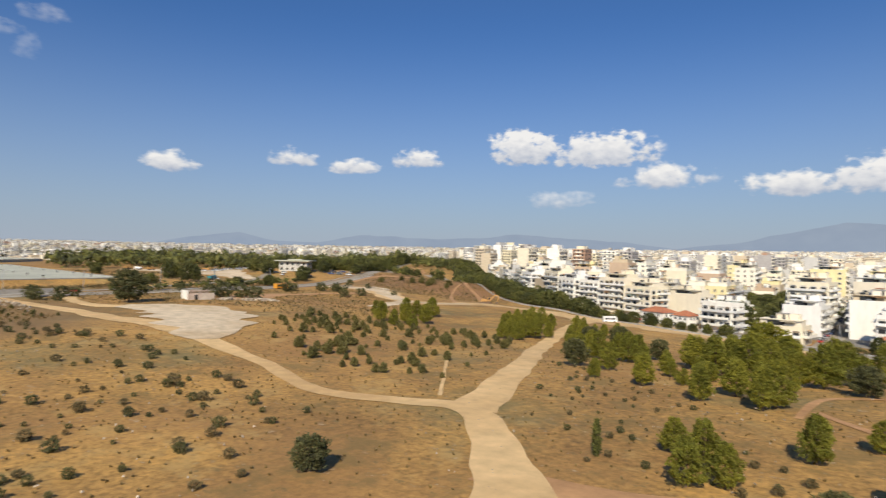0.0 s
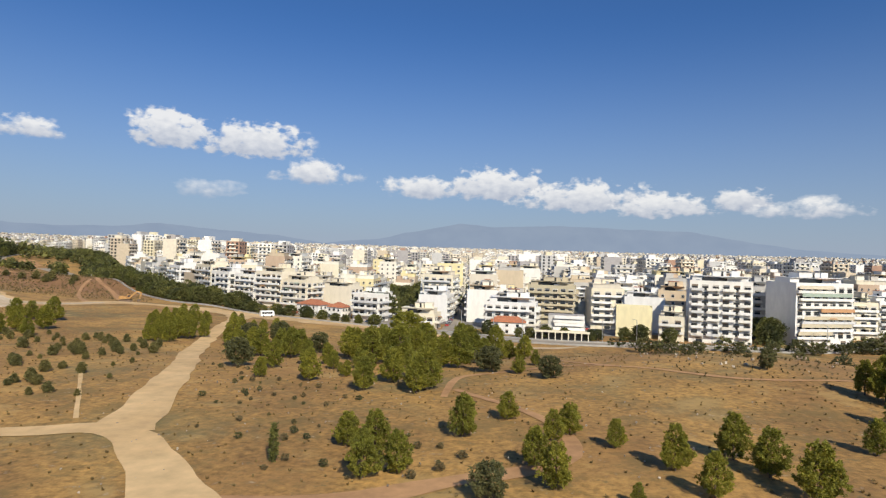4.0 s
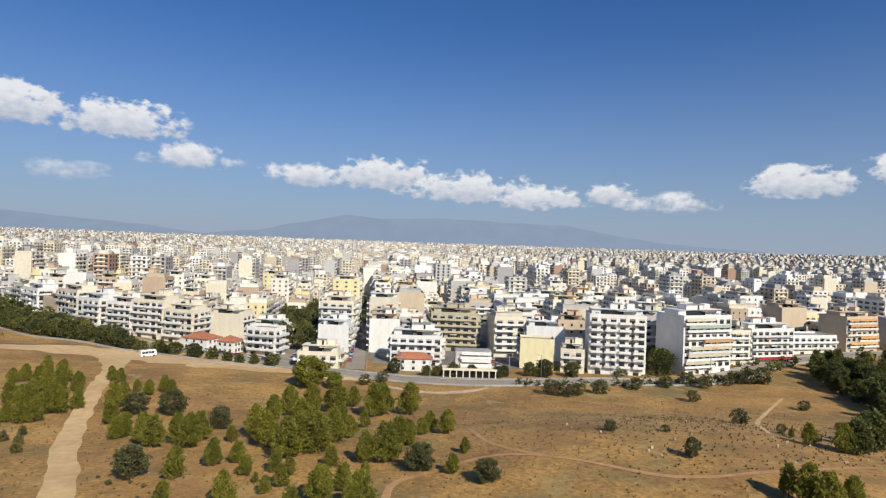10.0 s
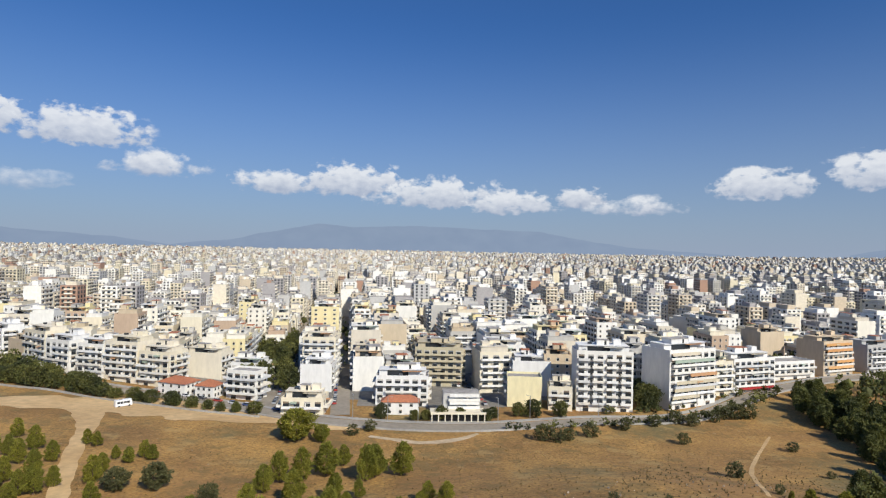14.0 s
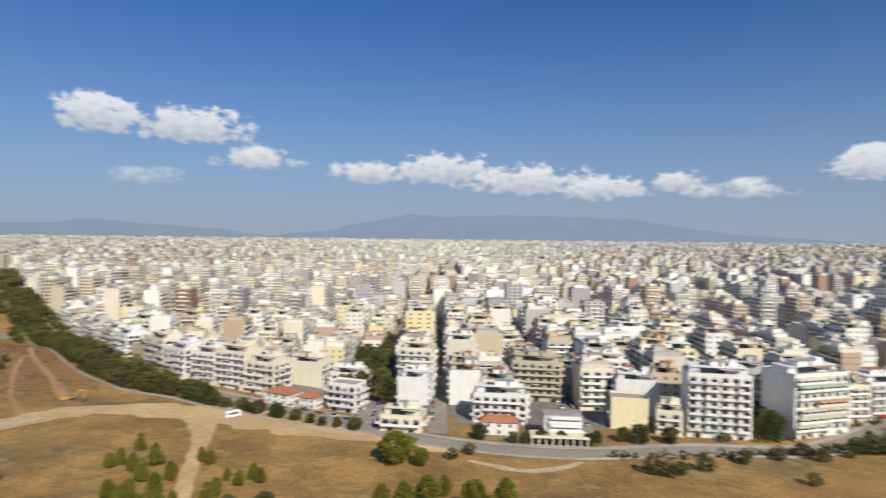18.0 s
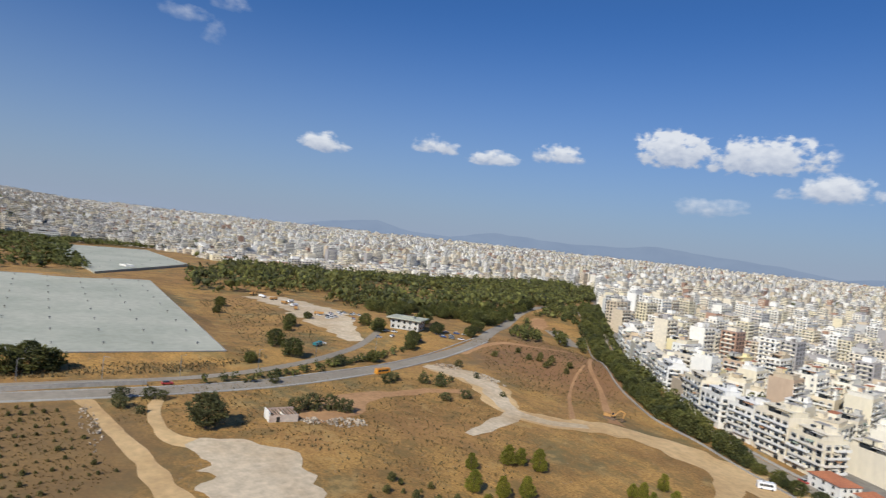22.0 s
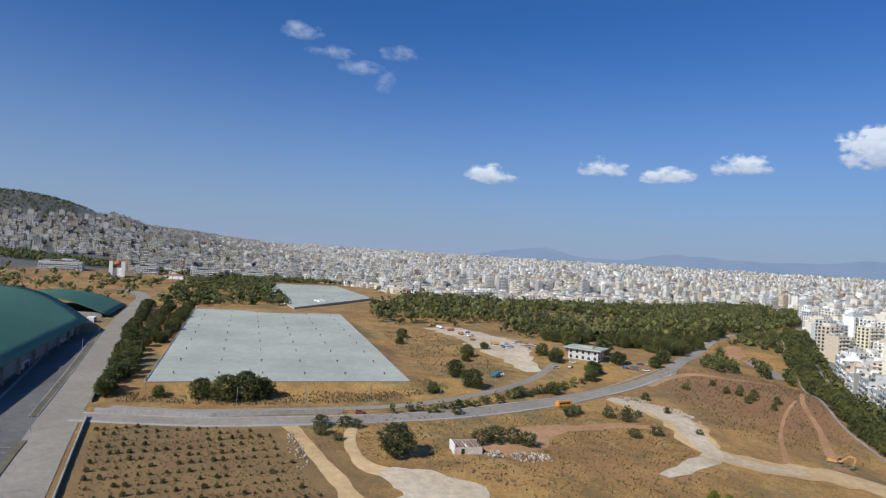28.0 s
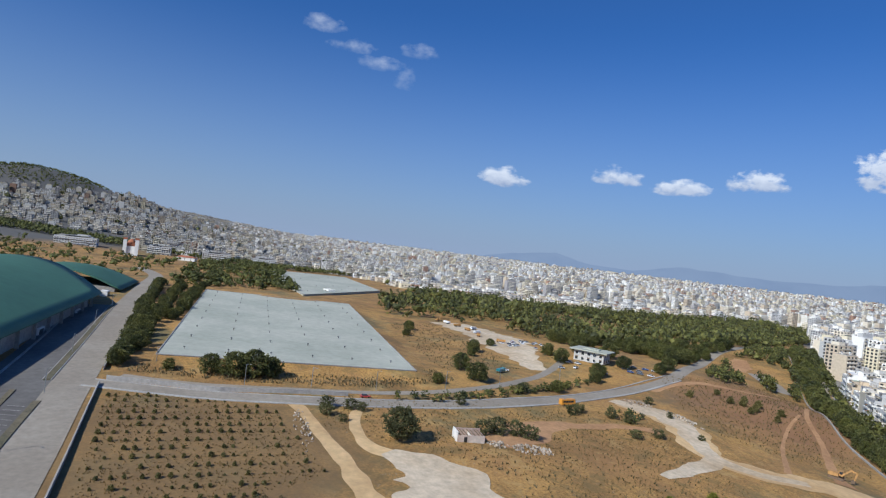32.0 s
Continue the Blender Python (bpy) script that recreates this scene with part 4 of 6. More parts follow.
# ---- mountains ----
def ridge(name, line, dist, depth, seed):
    """A far mountain range; line: rows of azimuth and elevation in degrees."""
    az = np.arange(line[0][0], line[-1][0] + 0.01, 0.35)
    el = np.interp(az, [p[0] for p in line], [p[1] for p in line])
    el = el + np.array([0.10 * noise.fractal(Vector((a * 0.35 + seed, seed, 0)), 0.8, 2.1, 5) for a in az]) * np.clip(el, 0, 1)
    rows = []
    for j, (d, k) in enumerate(((dist, -0.2), (dist + depth * 0.3, 0.45), (dist + depth * 0.6, 0.8), (dist + depth, 1.0))):
        wob = np.array([1 + 0.12 * noise.noise(Vector((a * 0.25, j * 3.1 + seed, 1))) * (0 < j < 3) for a in az])
        top = (dist + depth) * np.tan(np.radians(el)) + 60
        rows.append(np.stack([np.sin(np.radians(az)) * d - 15, np.cos(np.radians(az)) * d + 12, k * wob * top], -1))
    co = np.concatenate(rows)
    n = len(az)
    faces = [(j * n + i, j * n + i + 1, (j + 1) * n + i + 1, (j + 1) * n + i) for j in range(3) for i in range(n - 1)]
    me = bpy.data.meshes.new(name)
    me.from_pydata(co.tolist(), [], faces)
    me.polygons.foreach_set("use_smooth", [True] * len(me.polygons))
    me.materials.append(M_MOUNT_HAZE)
    return tagged(new(name, me), "mountain range far behind the city, blue haze painted into its glowing colour", "mountains", kind="structure")


def haze_material():
    m = bpy.data.materials.new("mountain_haze_glow")
    m.use_nodes = True
    N, L = m.node_tree.nodes, m.node_tree.links
    N.remove(N["Principled BSDF"])
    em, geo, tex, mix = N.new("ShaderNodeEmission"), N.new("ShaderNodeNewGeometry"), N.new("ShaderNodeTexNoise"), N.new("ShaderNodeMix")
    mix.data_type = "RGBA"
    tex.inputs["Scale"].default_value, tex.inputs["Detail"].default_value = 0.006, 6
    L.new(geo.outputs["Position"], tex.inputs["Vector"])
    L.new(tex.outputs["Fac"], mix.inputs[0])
    # distance haze put into an emissive blue-grey; the ridges take no sunlight
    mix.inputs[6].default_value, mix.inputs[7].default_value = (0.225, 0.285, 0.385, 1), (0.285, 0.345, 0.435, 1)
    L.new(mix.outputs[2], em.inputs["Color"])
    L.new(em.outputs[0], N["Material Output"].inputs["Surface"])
    return m


M_MOUNT_HAZE = haze_material()
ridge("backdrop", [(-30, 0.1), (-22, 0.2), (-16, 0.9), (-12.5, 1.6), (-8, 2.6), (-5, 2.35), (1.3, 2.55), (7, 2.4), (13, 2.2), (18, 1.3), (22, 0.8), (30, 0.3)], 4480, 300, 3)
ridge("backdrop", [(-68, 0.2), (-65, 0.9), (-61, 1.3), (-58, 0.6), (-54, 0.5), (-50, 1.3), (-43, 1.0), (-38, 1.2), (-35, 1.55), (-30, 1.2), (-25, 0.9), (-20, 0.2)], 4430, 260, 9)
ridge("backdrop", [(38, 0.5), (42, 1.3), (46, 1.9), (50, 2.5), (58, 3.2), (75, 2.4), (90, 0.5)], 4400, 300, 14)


trng0 = random.Random(3)


# ---- roads and paths ----
WAYS = []


def strip(name, line, width, mat, lift=0.10, rough_edge=0.0, label="", category="", kind="structure", step=2.2, seed=1, thick=0.0):
    """A way along a line of x, y points, lying on the ground."""
    pts = [Vector((*p[:2], 0)) for p in line]
    fine = []
    for i in range(len(pts) - 1):
        p0, p1, p2, p3 = pts[max(i - 1, 0)], pts[i], pts[i + 1], pts[min(i + 2, len(pts) - 1)]
        n = max(2, int((p2 - p1).length / step))
        for k in range(n):
            t = k / n
            fine.append(0.5 * ((2 * p1) + (p2 - p0) * t + (2 * p0 - 5 * p1 + 4 * p2 - p3) * t * t + (3 * p1 - p0 - 3 * p2 + p3) * t ** 3))
    fine.append(pts[-1])
    widths = np.interp(np.linspace(0, 1, len(fine)), np.linspace(0, 1, len(width)), width) if isinstance(width, (list, tuple)) else [width] * len(fine)
    if name == "dirt_path":
        WAYS.append((np.array([(p.x, p.y) for p in fine]), list(widths)))
    across = 5 if not thick else 4
    co, faces = [], []
    for i, p in enumerate(fine):
        d = (fine[min(i + 1, len(fine) - 1)] - fine[max(i - 1, 0)]).normalized()
        side = Vector((d.y, -d.x, 0))
        for j in range(across):
            s = (j / (across - 1) - 0.5) * widths[i]
            if thick:
                s = (-0.5, -0.5, 0.5, 0.5)[j] * widths[i]
            elif j in (0, across - 1) and rough_edge:
                s *= 1 + 0.75 * rough_edge * (noise.noise(Vector((p.x * 0.12 + j * 7, p.y * 0.12, seed))) * 1.3 + 0.2 * noise.noise(Vector((p.x * 0.45 + j, p.y * 0.45, seed))))
            q = p + side * s
            co.append((q.x, q.y, 0))
    co = np.array(co)
    co[:, 2] = height(co[:, 0], co[:, 1]) + lift
    if thick:
        co[1::4, 2] += thick
        co[2::4, 2] += thick
    for i in range(len(fine) - 1):
        for j in range(across - 1):
            a = i * across + j
            faces.append((a, a + 1, a + across + 1, a + across))
    if thick:
        n = len(co)
        faces += [(0, 1, 2, 3), (n - 1, n - 2, n - 3, n - 4)]
    me = bpy.data.meshes.new(name)
    me.from_pydata(co.tolist(), [], faces)
    me.materials.append(mat)
    return tagged(new(name, me), label, category, kind=kind)


M_KERB = material("pale_kerb", (0.40, 0.38, 0.34), 0.9, 0.18, 0.8, (0.31, 0.29, 0.26), space="World")
M_PALE = material("crushed_limestone", (0.60, 0.49, 0.34), 0.95, 0.2, 0.4, (0.48, 0.36, 0.22), 0.3, space="World")
M_RUST = material("red_earth", (0.45, 0.255, 0.115), 0.95, 0.2, 0.5, (0.36, 0.195, 0.085), 0.3, space="World")
M_WALL = material("rendered_wall", (0.36, 0.34, 0.31), 0.9, 0.2, 0.6, (0.27, 0.26, 0.25), space="World")

M_LOT = material("worn_dark_asphalt", (0.115, 0.105, 0.095), 0.9, 0.18, 0.4, (0.15, 0.14, 0.125), 0.1, space="World")
M_ISLAND = material("weedy_earth", (0.15, 0.125, 0.075), 0.95, 0.3, 0.8, (0.10, 0.09, 0.05), space="World")
CROSS_ROAD = [(-278, -27), (-263, 25), (-261, 85), (-270, 140), (-305, 222), (-338, 290), (-425, 396), (-470, 470), (-560, 620)]
strip("road", CROSS_ROAD, 8.5, M_ASPHALT, 0.16, label="grey asphalt road with pale kerbs", category="road")
strip("kerb", shifted(CROSS_ROAD[:6], 5.2), 1.5, M_KERB, 0.05, thick=0.28, label="pale concrete kerb and footway", category="kerb")
strip("kerb", shifted(CROSS_ROAD[:6], -4.8), 0.9, M_KERB, 0.05, thick=0.28, label="pale concrete kerb", category="kerb")
LANE = [(-290, -18), (-278, 20), (-276, 85), (-290, 138), (-322, 180), (-346, 206), (-370, 230)]
strip("road", LANE, 5.0, M_ASPHALT, 0.14, label="narrow service lane below the reservoir", category="road")
HALL_ROAD = [(-60, -12), (-130, -18), (-206, -25), (-287, -33), (-462, -48), (-620, -58), (-733, -64), (-820, -95)]
strip("road", HALL_ROAD, 14, M_ASPHALT, 0.14, label="wide asphalt road beside the exhibition halls", category="road")
strip("road", [(-90, -42), (-206, -46), (-285, -50), (-478, -68)], 25, M_LOT, 0.10, label="parking strip in front of the halls", category="road")
strip("kerb", [(-279, -41), (-385, -49.5), (-492, -58)], 2.2, M_ISLAND, 0.05, thick=0.34, label="long raised island between road and parking", category="kerb")
strip("kerb", [(-150, -28), (-208, -33), (-251, -36)], 2.2, M_ISLAND, 0.05, thick=0.34, label="raised parking island with worn kerb", category="kerb")
strip("kerb", [(-160, -39), (-241, -45), (-264, -47)], 1.8, M_ISLAND, 0.05, thick=0.34, label="raised parking island with worn kerb", category="kerb")
strip("kerb", [(-270, -57), (-380, -67), (-470, -76)], 1.0, M_KERB, 0.05, thick=0.32, label="kerb before the hall", category="kerb")
for line in ([(-279, -42.4), (-385, -50.9), (-492, -59.4)], [(-279, -39.6), (-385, -48.1), (-492, -56.6)]):
    strip("kerb", line, 0.35, M_KERB, 0.05, thick=0.36, label="thin pale kerb of the long island", category="kerb")
for k in range(14):
    x = -186 - k * 4.6
    strip("parking_line", [(x, -38.5 - (-186 - x) * 0.07), (x + 1.0, -33.5 - (-186 - x) * 0.07)], 0.3, M_KERB, 0.19, label="white parking bay line", category="marking", step=6)
strip("dirt_path", [(-16, 26), (-31, 45), (-53, 66), (-65, 63), (-80, 58), (-105, 63), (-128, 64), (-150, 65), (-180, 60), (-199, 58), (-222, 54), (-251, 49), (-258, 46)], [11, 7.5, 5.6, 4.0, 3.6, 3.6, 5, 9, 8, 6, 5, 4.5, 6], M_DIRT, 0.10, 0.3, label="pale beaten dirt path", category="path")
strip("dirt_path", [(-53, 66), (-61, 84), (-75, 113), (-90, 140), (-112, 191), (-126, 228), (-140, 255)], [8, 5.5, 5, 5, 5, 6, 14], M_DIRT, 0.12, 0.3, label="pale beaten dirt path", category="path", seed=2)
strip("dirt_path", [(-36, 47), (-28, 48), (-19, 51), (-10, 57), (2, 66), (-2, 84), (-16, 100)], [5, 4.5, 3, 2.5, 1.6, 1.4, 1.6], M_RUST, 0.09, 0.5, label="reddish footpath", category="path", seed=3)
strip("dirt_path", [(-34, 236), (-70, 247), (-131, 266), (-160, 262), (-184, 252), (-201, 228), (-220, 213), (-252, 224), (-285, 214)], [7, 11, 32, 30, 24, 16, 15, 20, 12], M_DIRT, 0.15, 0.4, label="wide pale dirt track", category="path", seed=4)
strip("dirt_path", [(-194, 236), (-204, 222), (-220, 214), (-248, 223), (-270, 224), (-290, 212)], [6, 8, 9, 14, 20, 8], M_PALE, 0.18, 0.4, label="white crushed-stone track", category="path", seed=5)
strip("dirt_path", [(-217, 214), (-207, 192), (-198, 172)], [10, 8, 4], M_PALE, 0.17, 0.5, label="white crushed-stone spur", category="path", seed=6)
strip("dirt_path", [(-131, 64), (-150, 73), (-170, 82), (-190, 84), (-207, 73)], [6, 22, 30, 24, 6], M_PALE, 0.17, 0.5, label="patch of white crushed stone", category="path", seed=7)
strip("dirt_path", [(-205, 73), (-214, 67), (-236, 67), (-254, 72)], [7, 4.5, 4, 4], M_DIRT, 0.13, 0.4, label="loop of dirt track", category="path", seed=8)
strip("dirt_path", [(-220, 112), (-230, 130), (-243, 148), (-247, 172), (-248, 190), (-243, 206)], [12, 22, 12, 7, 6, 6], M_RUST, 0.10, 0.5, label="patch and track of red earth", category="path", seed=9)
strip("dirt_path", [(-196, 258), (-210, 270), (-228, 288), (-248, 308), (-276, 331), (-306, 368)], [7, 4, 3, 2.6, 2.4, 2.2], M_RUST, 0.10, 0.4, label="red footpath over the mound", category="path", seed=10)
strip("dirt_path", [(-205, 238), (-222, 255), (-240, 274), (-262, 302), (-279, 329)], [3, 2, 1.6, 1.5, 1.5], M_RUST, 0.10, 0.4, label="red footpath over the mound", category="path", seed=11)
strip("dirt_path", [(-312, 255), (-325, 280), (-331, 309), (-322, 336), (-308, 369), (-290, 362)], [4, 4.5, 4.5, 4.5, 5, 3], M_RUST, 0.10, 0.4, label="red footpath along the top of the mound", category="path", seed=12)
strip("dirt_path", [(-17, 94), (-17, 111), (-10, 118), (3, 126), (15, 122), (33, 111), (55, 115), (77, 122)], [1.2, 1.5, 1.4, 1.1, 1.1, 1.1, 1.1, 1.1], M_RUST, 0.08, 0.5, label="worn footpath over the hill", category="path", seed=13)
strip("dirt_path", [(-1, 157), (3, 135), (13, 123)], [1.0, 1.2, 1.2], M_RUST, 0.08, 0.5, label="reddish footpath", category="path", seed=14)
strip("dirt_path", [(70, 146), (85, 178), (100, 200), (121, 226)], [1.0, 1.3, 1.2, 0.9], M_DIRT, 0.08, 0.5, label="worn footpath by the wood", category="path", seed=15)
strip("dirt_path", [(-63, 70), (-83, 94), (-95, 108)], [0.6, 0.7, 0.6], M_DIRT, 0.08, 0.5, label="narrow footpath among saplings", category="path", seed=16)
strip("dirt_path", [(-535, 203), (-495, 214), (-450, 216), (-405, 206), (-365, 200), (-345, 198)], [34, 36, 42, 40, 22, 12], M_PALE, 0.12, 0.4, label="pale dusty depot yard", category="path", seed=18)
strip("dirt_path", [(-396, 402), (-408, 414), (-424, 430)], [8, 18, 10], M_RUST, 0.12, 0.4, label="clearing of bare red earth", category="path", seed=19)
strip("road", [(-347, 392), (-366, 403), (-390, 414)], 16, M_ASPHALT, 0.13, label="small car park among trees", category="road")
PARK_STREET = shifted(PARK_WALL[:-1], -16) + [(-45, 246), (12, 240), (58, 250), (104, 254), (172, 299), (225, 319), (300, 339), (450, 376)]
strip("road", PARK_STREET, 8, M_ASPHALT, 0.16, label="street along the foot of the park", category="road")
strip("pavement", shifted(PARK_STREET, -6.2), 2.6, M_KERB, 0.04, thick=0.3, label="pale pavement before the houses", category="pavement")
strip("kerb", shifted(PARK_STREET[9:], 5.4), 1.0, M_KERB, 0.05, thick=0.6, label="low pale wall at the edge of the park", category="kerb")
strip("kerb", PARK_WALL, 0.8, M_KERB, 0.02, thick=0.75, label="low pale wall along the top of the park bank", category="kerb")
strip("dirt_path", [(-28, 227), (-20, 224), (-9, 221), (4, 225), (12, 232)], [2, 4, 3.5, 3.5, 2], M_PALE, 0.12, 0.5, label="white bank of crushed stone", category="path", seed=17)
for u, w in ((-51, 12), (-19, 8), (42, 8), (122, 8)):
    line = [(u * math.cos(TURN) - v * math.sin(TURN), u * math.sin(TURN) + v * math.cos(TURN)) for v in (258, 300, 400, 500, 640)]
    strip("road", line, w, M_ASPHALT, 0.12, label="street running between the blocks", category="road", step=10)


# ---- covered reservoirs ----
def reservoir(corners, top, rows, cols, label):
    cx, cy = sum(p[0] for p in corners) / 4, sum(p[1] for p in corners) / 4
    root = thing("covered_reservoir", cx, cy, 0, 0, label, "reservoir")
    bm = bmesh.new()
    up = [bm.verts.new((x - cx, y - cy, top)) for x, y in corners]
    lo = [bm.verts.new((x - cx, y - cy, top - 6)) for x, y in corners]
    bm.faces.new(up)
    for i in range(4):
        bm.faces.new((lo[i], lo[(i + 1) % 4], up[(i + 1) % 4], up[i]))
    bmesh.ops.recalc_face_normals(bm, faces=bm.faces)
    me = bpy.data.meshes.new("roof_slab")
    bm.to_mesh(me)
    bm.free()
    me.materials.append(M_CONCRETE)
    part("roof_slab", me, root)
    vent = mesh_boxes("vent", [(0, 0, 0, 0.5, 0.5, 1.0, 0), (0, 0, 1.0, 0.9, 0.9, 0.25, 1)], [M_WALL, M_DARK])
    A, B, C, D = (Vector((x - cx, y - cy, top)) for x, y in corners)
    for i in range(rows):
        for j in range(cols):
            p = A.lerp(B, (i + 0.5) / rows).lerp(D.lerp(C, (i + 0.5) / rows), (j + 0.5) / cols)
            part("vent", vent, root, p)
    for p, q in ((A, B), (B, C), (C, D), (D, A)):
        d = q - p
        edge = mesh_boxes("coping", [(d.length / 2, 0, 0, d.length, 0.4, 0.35, 0)], [M_WALL])
        part("coping", edge, root, p, math.atan2(d.y, d.x))
    return root


reservoir([(-315, -9), (-308, 110), (-595, 123), (-615, -6)], 11.2, 6, 9, "pale grey-green concrete roof of a covered reservoir with vents")
reservoir([(-626, 83), (-765, 191), (-972, 178), (-973, 48)], 13.2, 5, 6, "second covered reservoir roof beyond a belt of trees")


def bank(line, out, top, foot):
    """An earth bank against the reservoir wall: top edge along line, foot drawn outwards."""
    pts_ = []
    for (x0, y0), (x1, y1) in zip(line, line[1:]):
        n = max(2, int(math.hypot(x1 - x0, y1 - y0) / 4))
        pts_ += [(x0 + (x1 - x0) * k / n, y0 + (y1 - y0) * k / n) for k in range(n)]
    pts_.append(line[-1])
    co, faces = [], []
    edge = shifted(pts_, out)
    for (x, y), (fx_, fy_) in zip(pts_, edge):
        wob = 1 + 0.35 * noise.noise(Vector((x * 0.08, y * 0.08, 3)))
        low = float(height(fx_, fy_)) - 0.2
        for k in range(5):
            t = k / 4
            drop = t ** 0.8
            z = top + (low - top) * drop + 0.5 * noise.noise(Vector((x * 0.2, y * 0.2, k))) * (0 < k < 4)
            co.append((x + (fx_ - x) * t * wob, y + (fy_ - y) * t * wob, z))
    for i in range(len(pts_) - 1):
        for k in range(4):
            a = i * 5 + k
            faces.append((a, a + 1, a + 6, a + 5))
    me = bpy.data.meshes.new("earth_bank")
    me.from_pydata(co, [], faces)
    me.materials.append(ground.data.materials[0])
    me.polygons.foreach_set("use_smooth", [True] * len(faces))
    return tagged(new("earth_bank", me), foot, "bank", kind="structure")


bank([(-596, 123.3), (-307.7, 110.3), (-314.7, -9.3)][::-1], 13, 11.0, "dry earth bank piled against the reservoir wall")


# ---- exhibition halls ----
def hall(x0, x1, y0, y1, eave, ridge_z, bulge, label, base):
    root = thing("exhibition_hall", (x0 + x1) / 2, (y0 + y1) / 2, base, 0, label, "hall")
    mx, my = (x0 + x1) / 2, (y0 + y1) / 2
    bm = bmesh.new()
    grid = []
    n, m = 20, 18
    for i in range(n + 1):
        t = i / n
        row = []
        for j in range(m + 1):
            s = j / m
            end = x1 - bulge * math.sin(math.pi * t)
            x = x0 + (end - x0) * s
            y = y0 + (y1 - y0) * t
            z = eave + (ridge_z - eave) * math.sin(math.pi * t) * (1 - 0.25 * max(0.0, s - 0.6) / 0.4)
            row.append(bm.verts.new((x - mx, y - my, z - base)))
        grid.append(row)
    for i in range(n):
        for j in range(m):
            f = bm.faces.new((grid[i][j], grid[i][j + 1], grid[i + 1][j + 1], grid[i + 1][j]))
            f.smooth = True
    bmesh.ops.recalc_face_normals(bm, faces=bm.faces)
    bmesh.ops.solidify(bm, geom=bm.faces[:], thickness=0.7)
    me = bpy.data.meshes.new("roof")
    bm.to_mesh(me)
    bm.free()
    me.materials.append(M_GREENROOF)
    part("roof", me, root, label="curved green sheet-metal roof")
    w, d = abs(x1 - x0), abs(y1 - y0)
    part("wall", mesh_boxes("wall", [(6, 4 if y0 > y1 else -4, 0, w - 16, d - 18, eave - base + 1.5, 0)], [M_WALL]), root)
    edge = y0 - my - (8.8 if y0 > y1 else -8.8)
    band = mesh_boxes("window_band", [(0, 0, 0, 9.0, 0.2, (eave - base) * 0.55, 0)], [M_DARK])
    for k in range(int((w - 24) / 11)):
        part("window_band", band, root, (-w / 2 + 20 + k * 11, edge + 0.1, 1.2))
    post = mesh_boxes("support", [(0, 0, 0, 0.9, 1.6, eave - base - 0.2, 0)], [M_WALL])
    for k in range(int(w / 22)):
        part("support", post, root, (-w / 2 + 14 + k * 22, y0 - my - (3.2 if y0 > y1 else -3.2), 0))
    porch = mesh_boxes("porch", [(0, 0, 0, 9, 5, 4.6, 0), (0, 2.6, 0.4, 6, 0.2, 3.4, 1)], [M_WHITE, M_DARK])
    for k in range(2):
        part("porch", porch, root, (-w / 2 + 40 + k * 70, edge + 2.4, 0), label="white entrance porch")
    return root


hall(-130, -478, -64, -205, 17, 37, 72, "huge exhibition hall under a curved green metal roof", 6.0)
hall(-556, -640, -66, -165, 11.0, 25, 14, "smaller exhibition hall with a green shell roof", 8.0)


# ---- walls, poles ----
def wall_run(name, line, tall, thick, mat, label, cap=None):
    root = thing(name, line[0][0], line[0][1], 0, 0, label, "wall")
    for (x0, y0), (x1, y1) in zip(line, line[1:]):
        n = max(1, int(math.hypot(x1 - x0, y1 - y0) / 9))
        for k in range(n):
            ax, ay = x0 + (x1 - x0) * k / n, y0 + (y1 - y0) * k / n
            bx, by = x0 + (x1 - x0) * (k + 1) / n, y0 + (y1 - y0) * (k + 1) / n
            ln = math.hypot(bx - ax, by - ay)
            z = float(min(height(ax, ay), height(bx, by)))
            me = shared((name, round(ln, 1), tall), lambda: mesh_boxes("panel", [(ln / 2, 0, -0.6, ln, thick, tall + 0.6, 0), (ln / 2, 0, tall, ln, thick + 0.12, 0.12, 1)], [mat, cap or mat]))
            part("panel", me, root, (ax - line[0][0], ay - line[0][1], z), math.atan2(by - ay, bx - ax))
    return root


wall_run("boundary_wall", [(-283, -22), (-270, 20), (-269, 70)], 1.7, 0.25, M_WALL, "stained concrete wall between road and lane", M_KERB)
wall_run("boundary_wall", [(-276, -23), (-204, -15.5), (-150, -10)], 1.3, 0.3, M_WALL, "low boundary wall with a pale coping", M_KERB)
wall_run("boundary_wall", [(-298, -26), (-439, -38.5), (-560, -46), (-660, -51)], 1.6, 0.25, M_WALL, "long dark wall beside the hall road")


def lamp_post(x, y, tall=8.5, turn=0.0):
    root = thing("street_lamp", x, y, float(height(x, y)), turn, "grey metal street lamp with a single arm", "street lamp", "street lamps")
    part("pole", shared(("pole", tall), lambda: mesh_boxes("pole", [(0, 0, -0.2, 0.2, 0.2, tall + 0.2, 0)], [M_METAL])), root)
    part("arm", shared("arm", lambda: mesh_boxes("arm", [(0.8, 0, 0, 1.8, 0.1, 0.1, 0)], [M_METAL])), root, (0, 0, tall - 0.1))
    part("lamp_head", shared("lamphead", lambda: mesh_boxes("lamp_head", [(0, 0, 0, 0.8, 0.3, 0.16, 0)], [M_WALL])), root, (1.7, 0, tall - 0.2))
    return root


for x, y in ((-310, -8), (-281, 29), (-280, 56), (-280, 84), (-285, 118), (-300, 152), (-324, 200), (-262, -37), (-205, -33), (-330, -45), (-400, -51), (-470, -56), (-545, -44), (-352, 240)):
    lamp_post(x, y, 8.5, trng0.uniform(0, 3))
